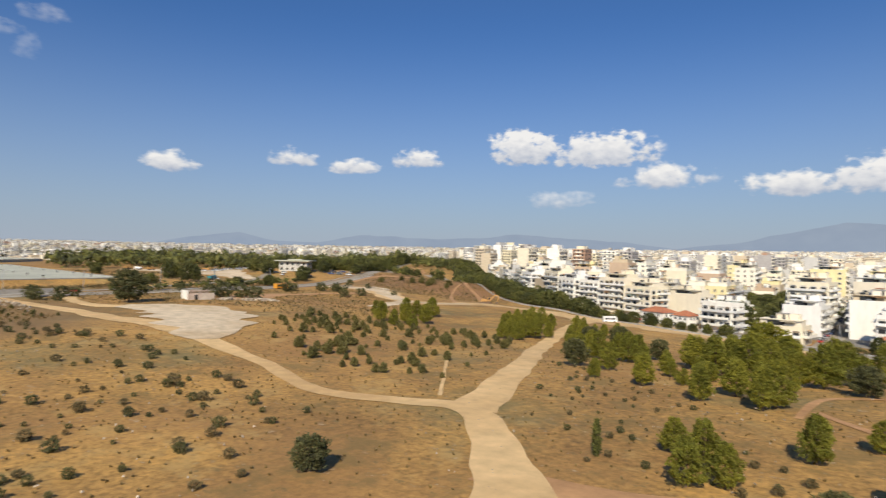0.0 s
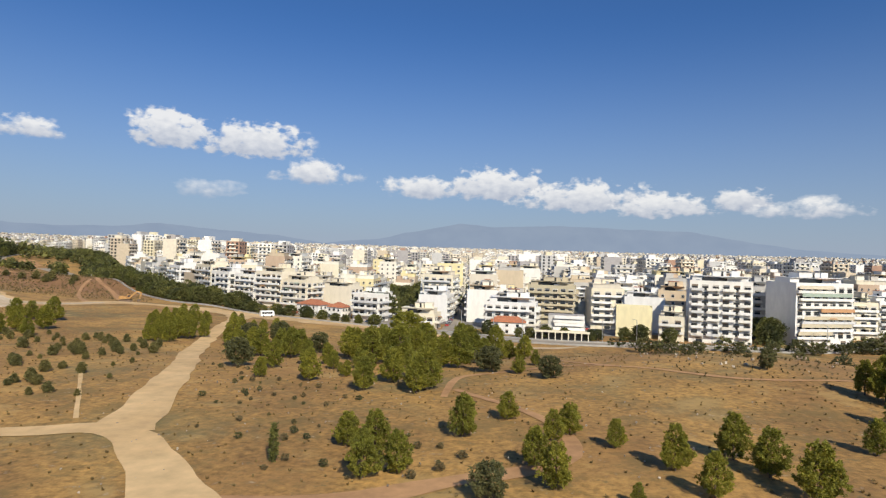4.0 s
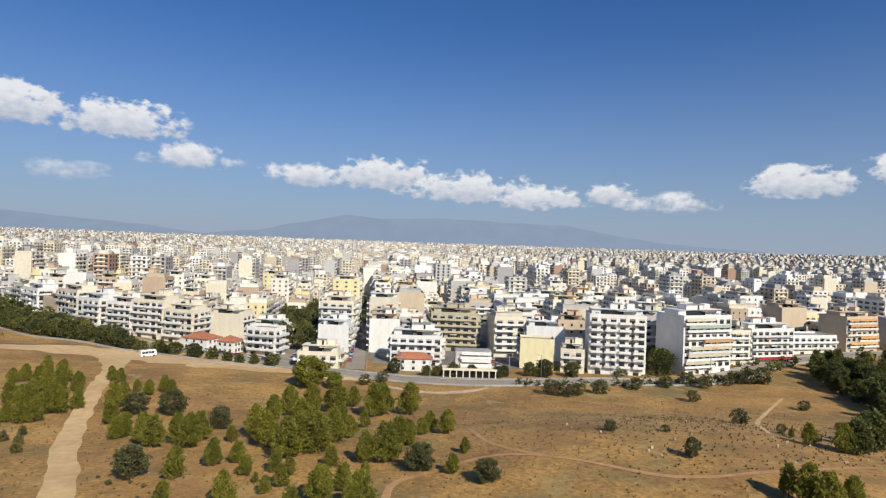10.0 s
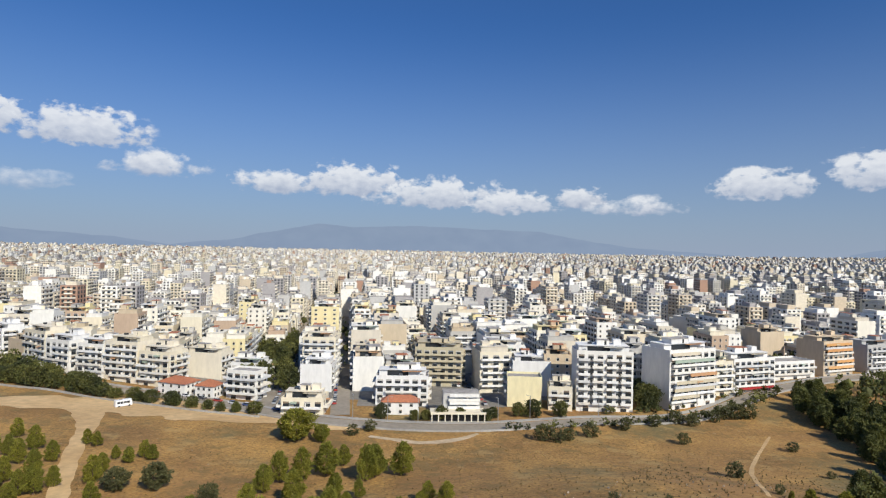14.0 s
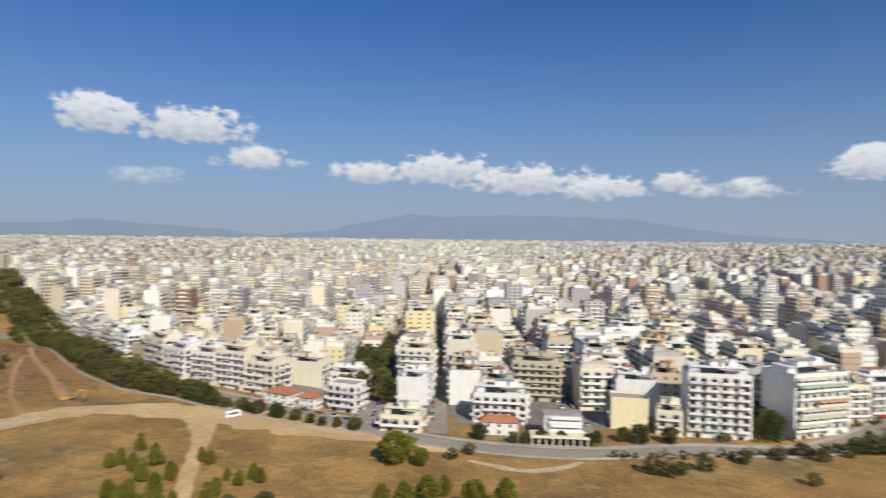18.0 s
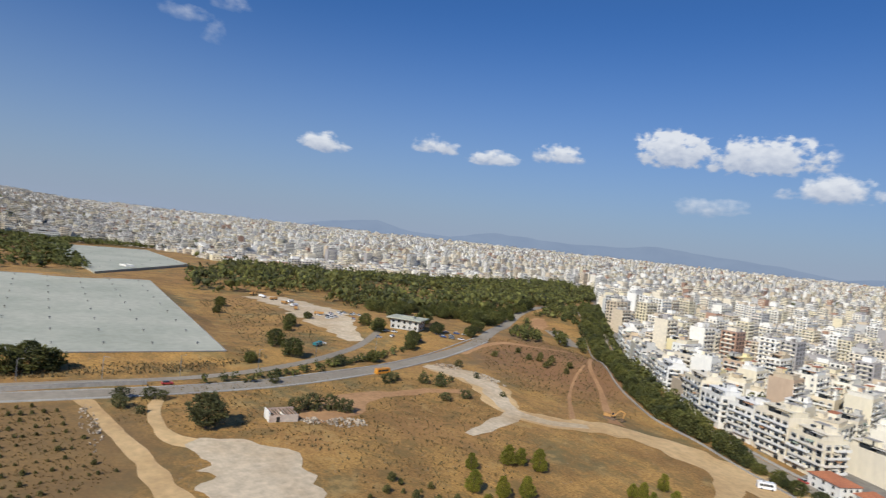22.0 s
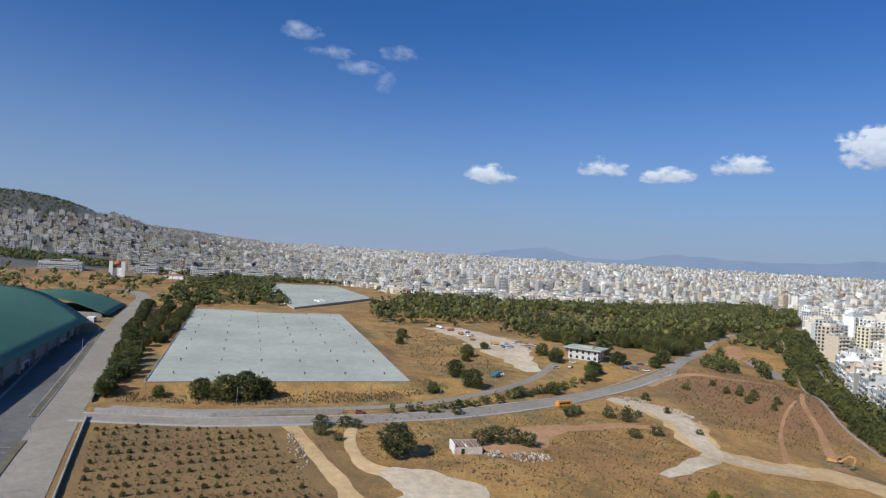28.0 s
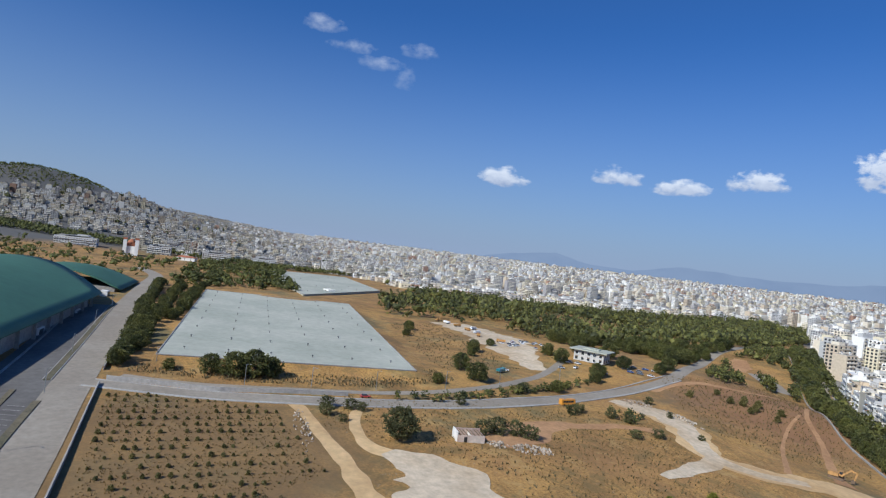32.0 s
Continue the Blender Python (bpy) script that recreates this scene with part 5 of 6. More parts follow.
for x, y in ((-36, 252), (-22, 248), (22, 248), (66, 257), (110, 260), (162, 292), (-47, 300), (-10, 247), (36, 253)):
    lamp_post(x, y, 9.5, trng0.uniform(0, 3))


# ---- plants ----
def crown_mesh(name, shape, tufts, leaves, size, mat, seed, wide=1.0, low=0.12, blunt=False):
    """A crown of height 1 made of many small leaf sprays round a lobed outline. shape gives the radius at a height from 0 to 1."""
    r = np.random.default_rng(seed)
    co, faces = [], []
    lob = r.uniform(0, 6.28, 4)
    n = 0
    while n < tufts:
        h = r.uniform(low, 1.0)
        a = r.uniform(0, 6.283)
        rad = shape(h) * (0.80 + 0.20 * math.sin(3 * a + lob[0] + 5 * h) + 0.12 * math.sin(7 * h * 3 + 2 * a + lob[1]))
        if r.uniform() > (rad / 0.5) ** 0.8 + 0.12:
            continue
        k = math.sqrt(r.uniform(0.28, 1.0))
        c = np.array([math.cos(a) * rad * k * wide, math.sin(a) * rad * k * wide, h + r.normal(0, 0.02)])
        out = np.array([math.cos(a), math.sin(a), 0.55])
        for _ in range(leaves):
            d = r.normal(0, 1, 3) + out * 0.9
            d /= np.linalg.norm(d)
            s = np.cross(d, r.normal(0, 1, 3))
            s /= np.linalg.norm(s) + 1e-9
            ln, w = size * r.uniform(0.7, 1.3), size * r.uniform(0.28, 0.5)
            tip = 0.25
            if blunt:
                ln, w, tip = ln * 0.75, w * 1.25, 0.85
            p = c + r.normal(0, size * 0.5, 3)
            i = len(co)
            co += [tuple(p - s * w), tuple(p + s * w), tuple(p + d * ln + s * w * tip), tuple(p + d * ln - s * w * tip)]
            faces.append((i, i + 1, i + 2, i + 3))
        n += 1
    me = bpy.data.meshes.new(name)
    me.from_pydata(co, [], faces)
    me.materials.append(mat)
    return me


def trunk_mesh(name, top, base_r, limbs, seed):
    """A tapered trunk with limbs; unit height."""
    r = random.Random(seed)
    bm = bmesh.new()

    def stem(p, q, r0, r1, sides=6):
        d = (q - p).normalized()
        x = d.orthogonal().normalized()
        y = d.cross(x)
        rings = []
        for c, rad in ((p, r0), (p.lerp(q, 0.5), (r0 + r1) * 0.5), (q, r1)):
            rings.append([bm.verts.new(c + (x * math.cos(k * 6.283 / sides) + y * math.sin(k * 6.283 / sides)) * rad) for k in range(sides)])
        for a, b in zip(rings, rings[1:]):
            for k in range(sides):
                bm.faces.new((a[k], a[(k + 1) % sides], b[(k + 1) % sides], b[k]))

    stem(Vector((0, 0, -0.03)), Vector((r.uniform(-0.02, 0.02), r.uniform(-0.02, 0.02), top)), base_r, base_r * 0.35)
    for _ in range(limbs):
        z = r.uniform(0.22, top * 0.8)
        a = r.uniform(0, 6.283)
        stem(Vector((0, 0, z)), Vector((math.cos(a) * 0.22, math.sin(a) * 0.22, z + 0.14)), base_r * 0.4, base_r * 0.12, 4)
    me = bpy.data.meshes.new(name)
    bm.to_mesh(me)
    bm.free()
    me.materials.append(M_BARK)
    return me


def pine_shape(h):
    return 0.42 * max(0.0, 1 - max(h - 0.34, 0) / 0.68) ** 0.52 * min(1, (h + 0.10) / 0.40) + 0.02


def round_shape(h):
    return 0.52 * math.sqrt(max(0.0, 1 - ((h - 0.55) / 0.47) ** 2))


def cypress_shape(h):
    return 0.10 * math.sin(math.pi * min(1, h * 0.85 + 0.12)) + 0.01


def broad_shape(h):
    return 0.60 * math.sqrt(max(0.0, 1 - ((h - 0.5) / 0.5) ** 2))


M_SAPLING = leaf_material("sapling_needles", (0.200, 0.175, 0.055), (0.130, 0.125, 0.04))
M_BANK = leaf_material("bank_scrub", (0.215, 0.165, 0.075), (0.14, 0.115, 0.05))
KINDS = {}
for kind, shape, tufts, leaves, size, mat, count, trunk in (
        ("pine", pine_shape, 620, 16, 0.032, M_PINE, 6, 0.8), ("dark_pine", pine_shape, 380, 9, 0.064, M_DARKPINE, 4, 0.8), ("stone_pine", round_shape, 800, 10, 0.042, M_PINE, 2, 0.6),
        ("olive_tree", round_shape, 520, 9, 0.052, M_OLIVE, 3, 0.5), ("cypress", cypress_shape, 160, 8, 0.05, M_DARKPINE, 1, 0.8), ("broadleaf_tree", broad_shape, 420, 9, 0.062, M_WOOD, 3, 0.5),
        ("shrub", broad_shape, 130, 8, 0.09, M_OLIVE, 4, 0.4), ("dry_shrub", broad_shape, 110, 8, 0.10, M_BANK, 3, 0.4), ("sapling", pine_shape, 130, 9, 0.105, M_SAPLING, 4, 0.6)):
    KINDS[kind] = [(crown_mesh("crown", shape, tufts, leaves, size, mat, 40 + k, low=0.0 if kind in ("shrub", "cypress", "dry_shrub") else 0.12), trunk_mesh("trunk", trunk, 0.03, 6, k)) for k in range(count)]

TREE_LABELS = {
    "pine": "young bushy green pine standing in dry grass", "dark_pine": "dark green pine at the edge of a wood", "stone_pine": "broad round yellow-green pine beside the street",
    "olive_tree": "grey-green olive tree with a rounded crown", "cypress": "thin dark upright cypress", "broadleaf_tree": "dense dark-green roadside tree", "shrub": "low grey-green shrub in dry grass", "dry_shrub": "low brown half-dry shrub in dry grass", "sapling": "small planted pine sapling"}
_made = {}
trng = random.Random(11)


def plant(kind, x, y, h, wide=1.0, group="", z=None):
    """One tree or shrub, with its foot on the ground."""
    k = trng.randrange(len(KINDS[kind]))
    crown, trunk = KINDS[kind][k]
    z = float(height(x, y)) if z is None else z
    w = h * wide * trng.uniform(0.9, 1.12)
    m = pose(x, y, z - 0.03, 0, 0, trng.uniform(0, 360)) @ Matrix.Diagonal((w, w, h, 1))
    key = (kind, k, group)
    if kind in ("shrub", "sapling", "dry_shrub"):
        root = tagged(new(kind, crown), TREE_LABELS[kind], kind.replace("_", " "), group)
        root.matrix_basis = m
        return root
    if key not in _made:
        root = thing(kind, x, y, z, 0, TREE_LABELS[kind], kind.replace("_", " "), group)
        part("trunk", trunk, root)
        part("crown", crown, root)
        root.matrix_basis = m
        _made[key] = root
        return root
    c = _made[key].copy()
    scene.collection.objects.link(c)
    c.matrix_basis = m
    for ch in _made[key].children:
        o = ch.copy()
        scene.collection.objects.link(o)
        o.parent = c
    return c


WEST_GROVE = [(-139, 194, 4.9), (-137, 197, 5.8), (-130, 192, 6.1), (-139, 211, 6.2), (-123, 185, 7.2), (-126, 198, 7.4), (-124, 171, 6.3), (-118, 167, 6.6), (-118, 171, 6.9), (-109, 162, 6.5), (-106, 163, 7.6), (-113, 175, 7.4), (-115, 187, 6.1), (-104, 168, 5.5), (-113, 154, 4.9), (-109, 153, 5.9), (-107, 155, 5.9)]
PATH_GROVE = [(-110, 202, 4.7), (-96, 171, 7.3), (-89, 156, 5.8), (-81, 143, 5.3), (-80, 145, 5.8), (-99, 190, 4.0), (-94, 187, 4.7), (-92, 193, 5.2), (-89, 191, 4.7), (-73, 139, 7.2), (-70, 137, 7.0), (-97, 178, 5.7), (-66, 140, 7.1), (-62, 137, 7.6), (-62, 143, 6.9), (-55, 143, 3.9), (-56, 115, 6.0), (-53, 103, 3.9), (-52, 123, 5.5), (-43, 102, 6.0), (-48, 125, 4.4), (-44, 117, 4.0), (-41, 113, 2.0), (-38, 108, 3.1), (-36, 111, 4.2), (-39, 119, 4.4), (-36, 117, 3.6)]
MIDDLE_GROVE = [(-51, 148, 7.9), (-46, 138, 8.0), (-39, 128, 8.6), (-38, 135, 8.4), (-34, 133, 8.8), (-32, 142, 8.1), (-33, 161, 6.9), (-43, 160, 7.7), (-52, 168, 7.4), (-50, 178, 8.6), (-44, 179, 9.5), (-38, 185, 9.8), (-34, 195, 6.5), (-26, 179, 10.2), (-24, 182, 9.5), (-16, 184, 9.6), (-29, 148, 5.3), (-27, 162, 4.9), (-23, 125, 6.5), (-19, 125, 8.2), (-17, 136, 7.0), (-15, 138, 5.8), (-12, 149, 4.2), (-10, 155, 5.0), (-6, 149, 5.9), (-3, 129, 3.4), (-6, 117, 3.8)]
NEAR_PINES = [(-29, 122, 4.2), (-28, 104, 6.4), (-25, 109, 5.1), (-22, 96, 6.7), (-21, 99, 7.3), (-22, 116, 3.0), (-31, 96, 5.9), (-11, 73, 5.5), (-6, 82, 3.9), (-19, 57, 5.0), (-16, 59, 4.5), (-20, 65, 5.0), (-24, 67, 4.2), (-0, 56, 4.5), (-2, 62, 4.3), (2, 75, 4.1), (0, 72, 3.9), (7, 70, 3.4), (12, 63, 4.8), (19, 68, 5.2), (14, 56, 4.3), (21, 63, 5.0), (23, 57, 5.6), (7, 53, 2.1)]
NORTHWEST = [(-171, 168, 7.1), (-170, 173, 6.2), (-164, 176, 8.1), (-170, 151, 5.7), (-156, 141, 7.0), (-151, 148, 7.0), (-149, 156, 7.2), (-144, 136, 5.7), (-140, 141, 4.9), (-114, 204, 4.9)]
EAST_PINES = [(49, 104, 6.7), (50, 100, 8.7), (51, 97, 8.6), (57, 100, 6.7), (73, 136, 6.0), (74, 144, 2.8), (81, 132, 9.1), (90, 139, 10.6), (78, 132, 7.5), (94, 148, 9.5), (36, 74, 5.0), (40, 66, 6.0), (46, 76, 6.0), (45, 86, 7.0), (52, 82, 7.5)]
for name, grove in (("pines of the western grove", WEST_GROVE), ("pines beside the dirt path", PATH_GROVE), ("pines in the middle of the park", MIDDLE_GROVE), ("scattered pines on the slope", NEAR_PINES), ("pines north-west of the path", NORTHWEST)):
    for x, y, h in grove:
        plant("pine", x, y, h * 0.97, 0.95 if name != "pines of the western grove" else 0.88, name)
for x, y, h in EAST_PINES:
    plant("dark_pine" if x > 80 else "pine", x, y, h * 0.82, 0.88, "pines on the eastern slope")
plant("olive_tree", 40, 120, 3.9, 0.8)
for x, y, h in ((-79, 168, 6.5), (-88, 166, 5.6), (-62, 156, 5.4), (-12, 119, 5.0), (0, 112, 4.0), (-64, 115, 5.7), (-6, 53, 3.3), (-49, 35, 3.6), (-217, 79, 11.0)):
    plant("olive_tree", x, y, h, 1.15, "olive trees on the hill")
plant("stone_pine", -53, 222, 10.5, 1.3)
plant("stone_pine", -44, 220, 6.0, 1.0)
plant("cypress", -30, 60, 4.2, 1.0)
for x, y, h in ((42, 138, 1.6), (30, 139, 2.4), (84, 218, 4.0), (76, 171, 4.0), (117, 207, 3.2), (107, 175, 2.0), (75, 150, 2.3), (70, 238, 4.7), (84, 242, 4.4), (94, 246, 5.1), (99, 242, 4.5), (127, 251, 6.5), (123, 251, 6.0), (118, 251, 4.8), (111, 247, 4.2), (44, 224, 4.3), (54, 229, 4.9), (39, 221, 4.7), (34, 223, 5.5), (-34, 228, 4.0), (-28, 234, 4.0)):
    plant("shrub", x, y, h, 1.1, "shrubs along the foot of the park")


def along(line, step, jitter, r):
    out = []
    for (x0, y0), (x1, y1) in zip(line, line[1:]):
        n = max(1, int(math.hypot(x1 - x0, y1 - y0) / step))
        for k in range(n):
            t = (k + r.uniform(0.2, 0.8)) / n
            out.append((x0 + (x1 - x0) * t + r.uniform(-jitter, jitter), y0 + (y1 - y0) * t + r.uniform(-jitter, jitter)))
    return out


for x, y in along(shifted(PARK_WALL, -4.5), 6.2, 1.2, trng) + along(shifted(PARK_WALL[:8], -10), 7.0, 1.6, trng):
    plant("broadleaf_tree" if trng.random() < 0.6 else "dark_pine", x, y, trng.uniform(6.5, 10.0) if x < -150 else trng.uniform(3.6, 6.0), 1.0 if x < -150 else 1.15, "trees lining the park street")
pts = along([(-340, 372), (-352, 386), (-372, 396)], 5.0, 2.5, trng) + along([(-345, 420), (-375, 438), (-420, 470)], 5.5, 4.0, trng) + along([(-330, 384), (-352, 410)], 6, 2.0, trng)
pts += along(shifted(PARK_WALL[:7], -22), 6.0, 1.5, trng) + along(shifted(PARK_WALL[:4], -7), 5.0, 3.0, trng) + along(shifted(PARK_WALL[:3], -16), 5.0, 3.0, trng)
STREET_TREES = pts
for x, y in along([(-84, 300), (-93, 350), (-105, 440)], 9, 2.5, trng) + along([(-72, 300), (-82, 350), (-95, 440)], 9, 2.5, trng):
    plant("broadleaf_tree", x, y, trng.uniform(9, 14), 0.85, "street trees between the blocks")
for x, y in along([(-26, 251), (-9, 250), (20, 250), (28, 258), (42, 254), (54, 257)], 7, 1.5, trng) + along([(90, 262), (93, 275), (95, 300)], 4, 2, trng) + along([(-22, 296), (-24, 340)], 8, 1.5, trng):
    plant("broadleaf_tree", x, y, trng.uniform(7, 11) if 85 < x < 100 else trng.uniform(4, 7.5), 0.95, "street trees between the blocks")


def scatter(poly, count, r, gap=4.0):
    xs, ys = [p[0] for p in poly], [p[1] for p in poly]
    cells, out, tries = {}, [], 0
    while len(out) < count and tries < count * 30:
        tries += 1
        p = (r.uniform(min(xs), max(xs)), r.uniform(min(ys), max(ys)))
        c = (int(p[0] // gap), int(p[1] // gap))
        if c in cells or not inside(p, poly):
            continue
        cells[c] = 1
        out.append(p)
    return out


def clump_tree(tufts, mat, seed):
    """Corners, triangles and quads of one far crown: a few lumpy leaf masses with loose sprays standing out of them. Height 1."""
    r = np.random.default_rng(seed)
    bm = bmesh.new()
    bmesh.ops.create_icosphere(bm, subdivisions=1, radius=1.0)
    ball = np.array([v.co[:] for v in bm.verts])
    tri = np.array([[v.index for v in f.verts] for f in bm.faces])
    bm.free()
    co, tris = [], []
    for k in range(2 if tufts < 20 else 3 if tufts < 40 else 5):
        a, far_out = r.uniform(0, 6.28), r.uniform(0.10, 0.30)
        c = np.array([math.cos(a) * far_out, math.sin(a) * far_out, r.uniform(0.35, 0.72)])
        size = np.array([r.uniform(0.22, 0.34), r.uniform(0.22, 0.34), r.uniform(0.20, 0.28)])
        lump = ball * r.uniform(0.72, 1.22, (len(ball), 1)) * size + c
        tris.append(tri + 42 * k)
        co.append(lump)
    co = np.concatenate(co)
    spray = crown_mesh("crown", broad_shape, max(6, tufts // 4), 5, 0.13, mat, seed + 70, low=0.08, blunt=True)
    v = np.empty(len(spray.vertices) * 3)
    spray.vertices.foreach_get("co", v)
    bpy.data.meshes.remove(spray)
    v = v.reshape(-1, 3)
    return np.concatenate([co, v]), np.concatenate(tris), np.arange(len(co), len(co) + len(v)).reshape(-1, 4)


def wood(name, points, heights, mat, wide, label, seed, tufts=26):
    """A distant wood: many crowns in one mesh."""
    r = np.random.default_rng(seed)
    bases = [clump_tree(tufts, mat, seed + k) for k in range(6)]
    co, tris, quads, n = [], [], [], 0
    zs = height(np.array([p[0] for p in points]), np.array([p[1] for p in points]))
    for (x, y), h, z in zip(points, heights, zs):
        v, t, q = bases[r.integers(6)]
        a, w = r.uniform(0, 6.28), h * wide * r.uniform(0.85, 1.35)
        c, s_ = math.cos(a) * w * 1.25, math.sin(a) * w * 1.25
        co.append(np.stack([v[:, 0] * c - v[:, 1] * s_ + x, v[:, 0] * s_ + v[:, 1] * c + y, v[:, 2] * h + z], -1))
        tris.append(t + n)
        quads.append(q + n)
        n += len(v)
    me = bpy.data.meshes.new(name)
    me.from_pydata(np.concatenate(co).tolist(), [], np.concatenate(tris).tolist() + np.concatenate(quads).tolist())
    me.materials.append(mat)
    return tagged(new(name, me), label, "trees", kind="stuff")


wood("street_trees", STREET_TREES, [trng.uniform(5.5, 9.5) for _ in STREET_TREES], M_WOOD, 0.62, "dense dark-green trees between the street and the houses", 13, 90)
EAST_WOOD = [(158, 272), (148, 240), (140, 207), (112, 152), (118, 118), (190, 70), (340, 120), (470, 340), (380, 345), (300, 325), (225, 303)]
pts = scatter(EAST_WOOD, 860, trng, 5.0)
pts.sort(key=lambda p: p[0] * 0.8 - p[1] * 0.2)
for x, y in pts[:90]:
    plant("dark_pine", x, y, trng.uniform(7, 10.5), 0.95, "dark pines at the edge of the eastern wood")
wood("pine_wood", pts[90:], [trng.uniform(7, 11) for _ in pts[90:]], M_DARKPINE, 0.62, "dark pine wood on the eastern slope", 3, 34)

pts = [p for p in scatter(WEST_WOOD, 2100, trng, 6.6) if noise.noise(Vector((p[0] * 0.012, p[1] * 0.012, 4))) > -0.28]
pts.sort(key=lambda p: -p[0])
for x, y in pts[:70]:
    plant("broadleaf_tree" if trng.random() < 0.6 else "dark_pine", x, y, trng.uniform(7, 11), 1.05, "trees at the edge of the western wood")
wood("park_wood", pts[70:], [trng.uniform(6, 11) + 7 * max(0.0, 0.4 + noise.noise(Vector((p[0] * 0.03, p[1] * 0.03, 8)))) for p in pts[70:]], M_WOOD, 0.66, "broad dark-green wood in the park", 5, 34)
BETWEEN = [(-640, -45), (-640, 0), (-632, 5), (-660, 85), (-1045, 80), (-1060, -40)]
pts = scatter(BETWEEN, 330, trng, 7.5)
wood("park_wood", pts, [trng.uniform(6, 10) for _ in pts], M_DARKPINE, 0.8, "dark-green trees behind the reservoir", 6, 40)
FAR_BELT = [(-1080, 215), (-1150, 100), (-1200, -60), (-1350, -500), (-1250, -520), (-1130, -60), (-1060, 100)]
pts = scatter([(-2300, -760), (-2300, -400), (-1760, -380), (-1740, -720)], 1100, trng, 9)
pts += scatter([(-1600, -35), (-1600, 35), (-1470, 35), (-1470, -35)], 60, trng, 9) + scatter([(-1570, 50), (-1570, 125), (-1440, 125), (-1440, 50)], 50, trng, 9)
wood("hill_scrub", pts, [trng.uniform(4, 9) for _ in pts], M_DARKPINE, 0.9, "dark scrub over the hilltop", 9, 18)
pts = scatter(FAR_BELT, 800, trng, 8) + scatter([(-680, -80), (-980, -60), (-1100, -300), (-1000, -480), (-760, -220)], 150, trng, 9)
wood("park_wood", pts, [trng.uniform(7, 11) for _ in pts], M_DARKPINE, 0.85, "belt of trees before the hill", 7)
pts = []
for px, py, pw, ph in PARKS:
    pts += scatter([(px - pw, py - ph), (px + pw, py - ph), (px + pw, py + ph), (px - pw, py + ph)], int(pw * ph * 4 / (110 if py < 1400 else 330)), trng, 8.0)
for _ in range(2600):
    a, d = radians(trng.uniform(-115, 60)), 380 + 2800 * trng.random() ** 1.4
    x, y = math.sin(a) * d, math.cos(a) * d
    if in_city(x, y):
        pts.append((x, y))
for u in STREET_U:
    v = 330.0
    while -620 < u < 520 and v < 1500:
        v += trng.uniform(10, 45) if trng.random() < 0.7 else trng.uniform(60, 160)
        uu = u + trng.uniform(-3, 3)
        x, y = uu * math.cos(TURN) - v * math.sin(TURN), uu * math.sin(TURN) + v * math.cos(TURN)
        if v < 620 and in_city(x, y - 25):
            pts.append((x, y))
wood("city_trees", pts, [trng.uniform(6, 12) if math.hypot(*p) < 1400 else trng.uniform(10, 20) for p in pts], M_WOOD, 0.7, "trees in the streets and squares of the city", 8, 14)
for x, y in along([(-303, -22), (-420, -32), (-520, -40), (-640, -47)], 8, 2.0, trng) + along([(-330, -20), (-420, -23), (-520, -27), (-640, -28)], 10, 3.0, trng) + along([(-430, -16), (-520, -14), (-630, -12)], 10, 3.0, trng):
    plant("broadleaf_tree", x, y, trng.uniform(5, 8.5), 1.0, "trees along the reservoir wall")
for x, y, h in ((-297, 15, 8.5), (-293, 25, 10.5), (-294, 33, 11.5), (-295, 40, 8.5), (-302, -2, 5.0), (-391, 173, 8), (-376, 166, 5), (-325, 140, 9), (-303, 141, 9), (-294, 117, 5), (-470, 150, 7), (-440, 140, 5), (-415, 195, 5), (-300, 185, 6), (-324, 224, 7), (-335, 232, 8), (-362, 222, 9), (-380, 222, 8), (-352, 262, 8), (-345, 285, 7), (-356, 300, 9), (-378, 268, 10), (-388, 250, 9)):
    plant("broadleaf_tree", x, y, h, 1.1, "dark trees round the depot")
for x, y, h in ((-253, 59, 4.5), (-252, 68, 4.0), (-250, 72, 3.5), (-237, 63, 2.5), (-264, 118, 3.5), (-262, 172, 4.5), (-266, 178, 4), (-290, 159, 4.5), (-296, 164, 4), (-236, 199, 4), (-235, 187, 3.6), (-259, 191, 4.6), (-254, 196, 4), (-227, 113, 5.2), (-229, 120, 5.8), (-228, 127, 5.6), (-225, 132, 5.0), (-244, 58, 4), (-286, 232, 4), (-262, 226, 3.0), (-236, 222, 2.5)):
    plant("shrub", x, y, h, 1.2, "dark shrubs on the waste ground")
for x, y, h in ((-292, 301, 4.2), (-283, 301, 4.5), (-296, 296, 4), (-288, 308, 4.5), (-280, 295, 4), (-269, 302, 3.5), (-305, 275, 3.8), (-311, 300, 3.5), (-276, 312, 4), (-298, 308, 4)):
    plant("sapling", x, y, h, 1.2, "young pines on the mound")


# saplings and tufts of the plantations
def rows_of(poly, du, dv, turn, r, miss=0.15):
    c, s = math.cos(turn), math.sin(turn)
    out = []
    for i in range(-60, 60):
        for j in range(-60, 60):
            x, y = poly[0][0] + i * du * c - j * dv * s + r.uniform(-0.35, 0.35), poly[0][1] + i * du * s + j * dv * c + r.uniform(-0.7, 0.7)
            if r.random() > miss and inside((x, y), poly):
                out.append((x, y))
    return out


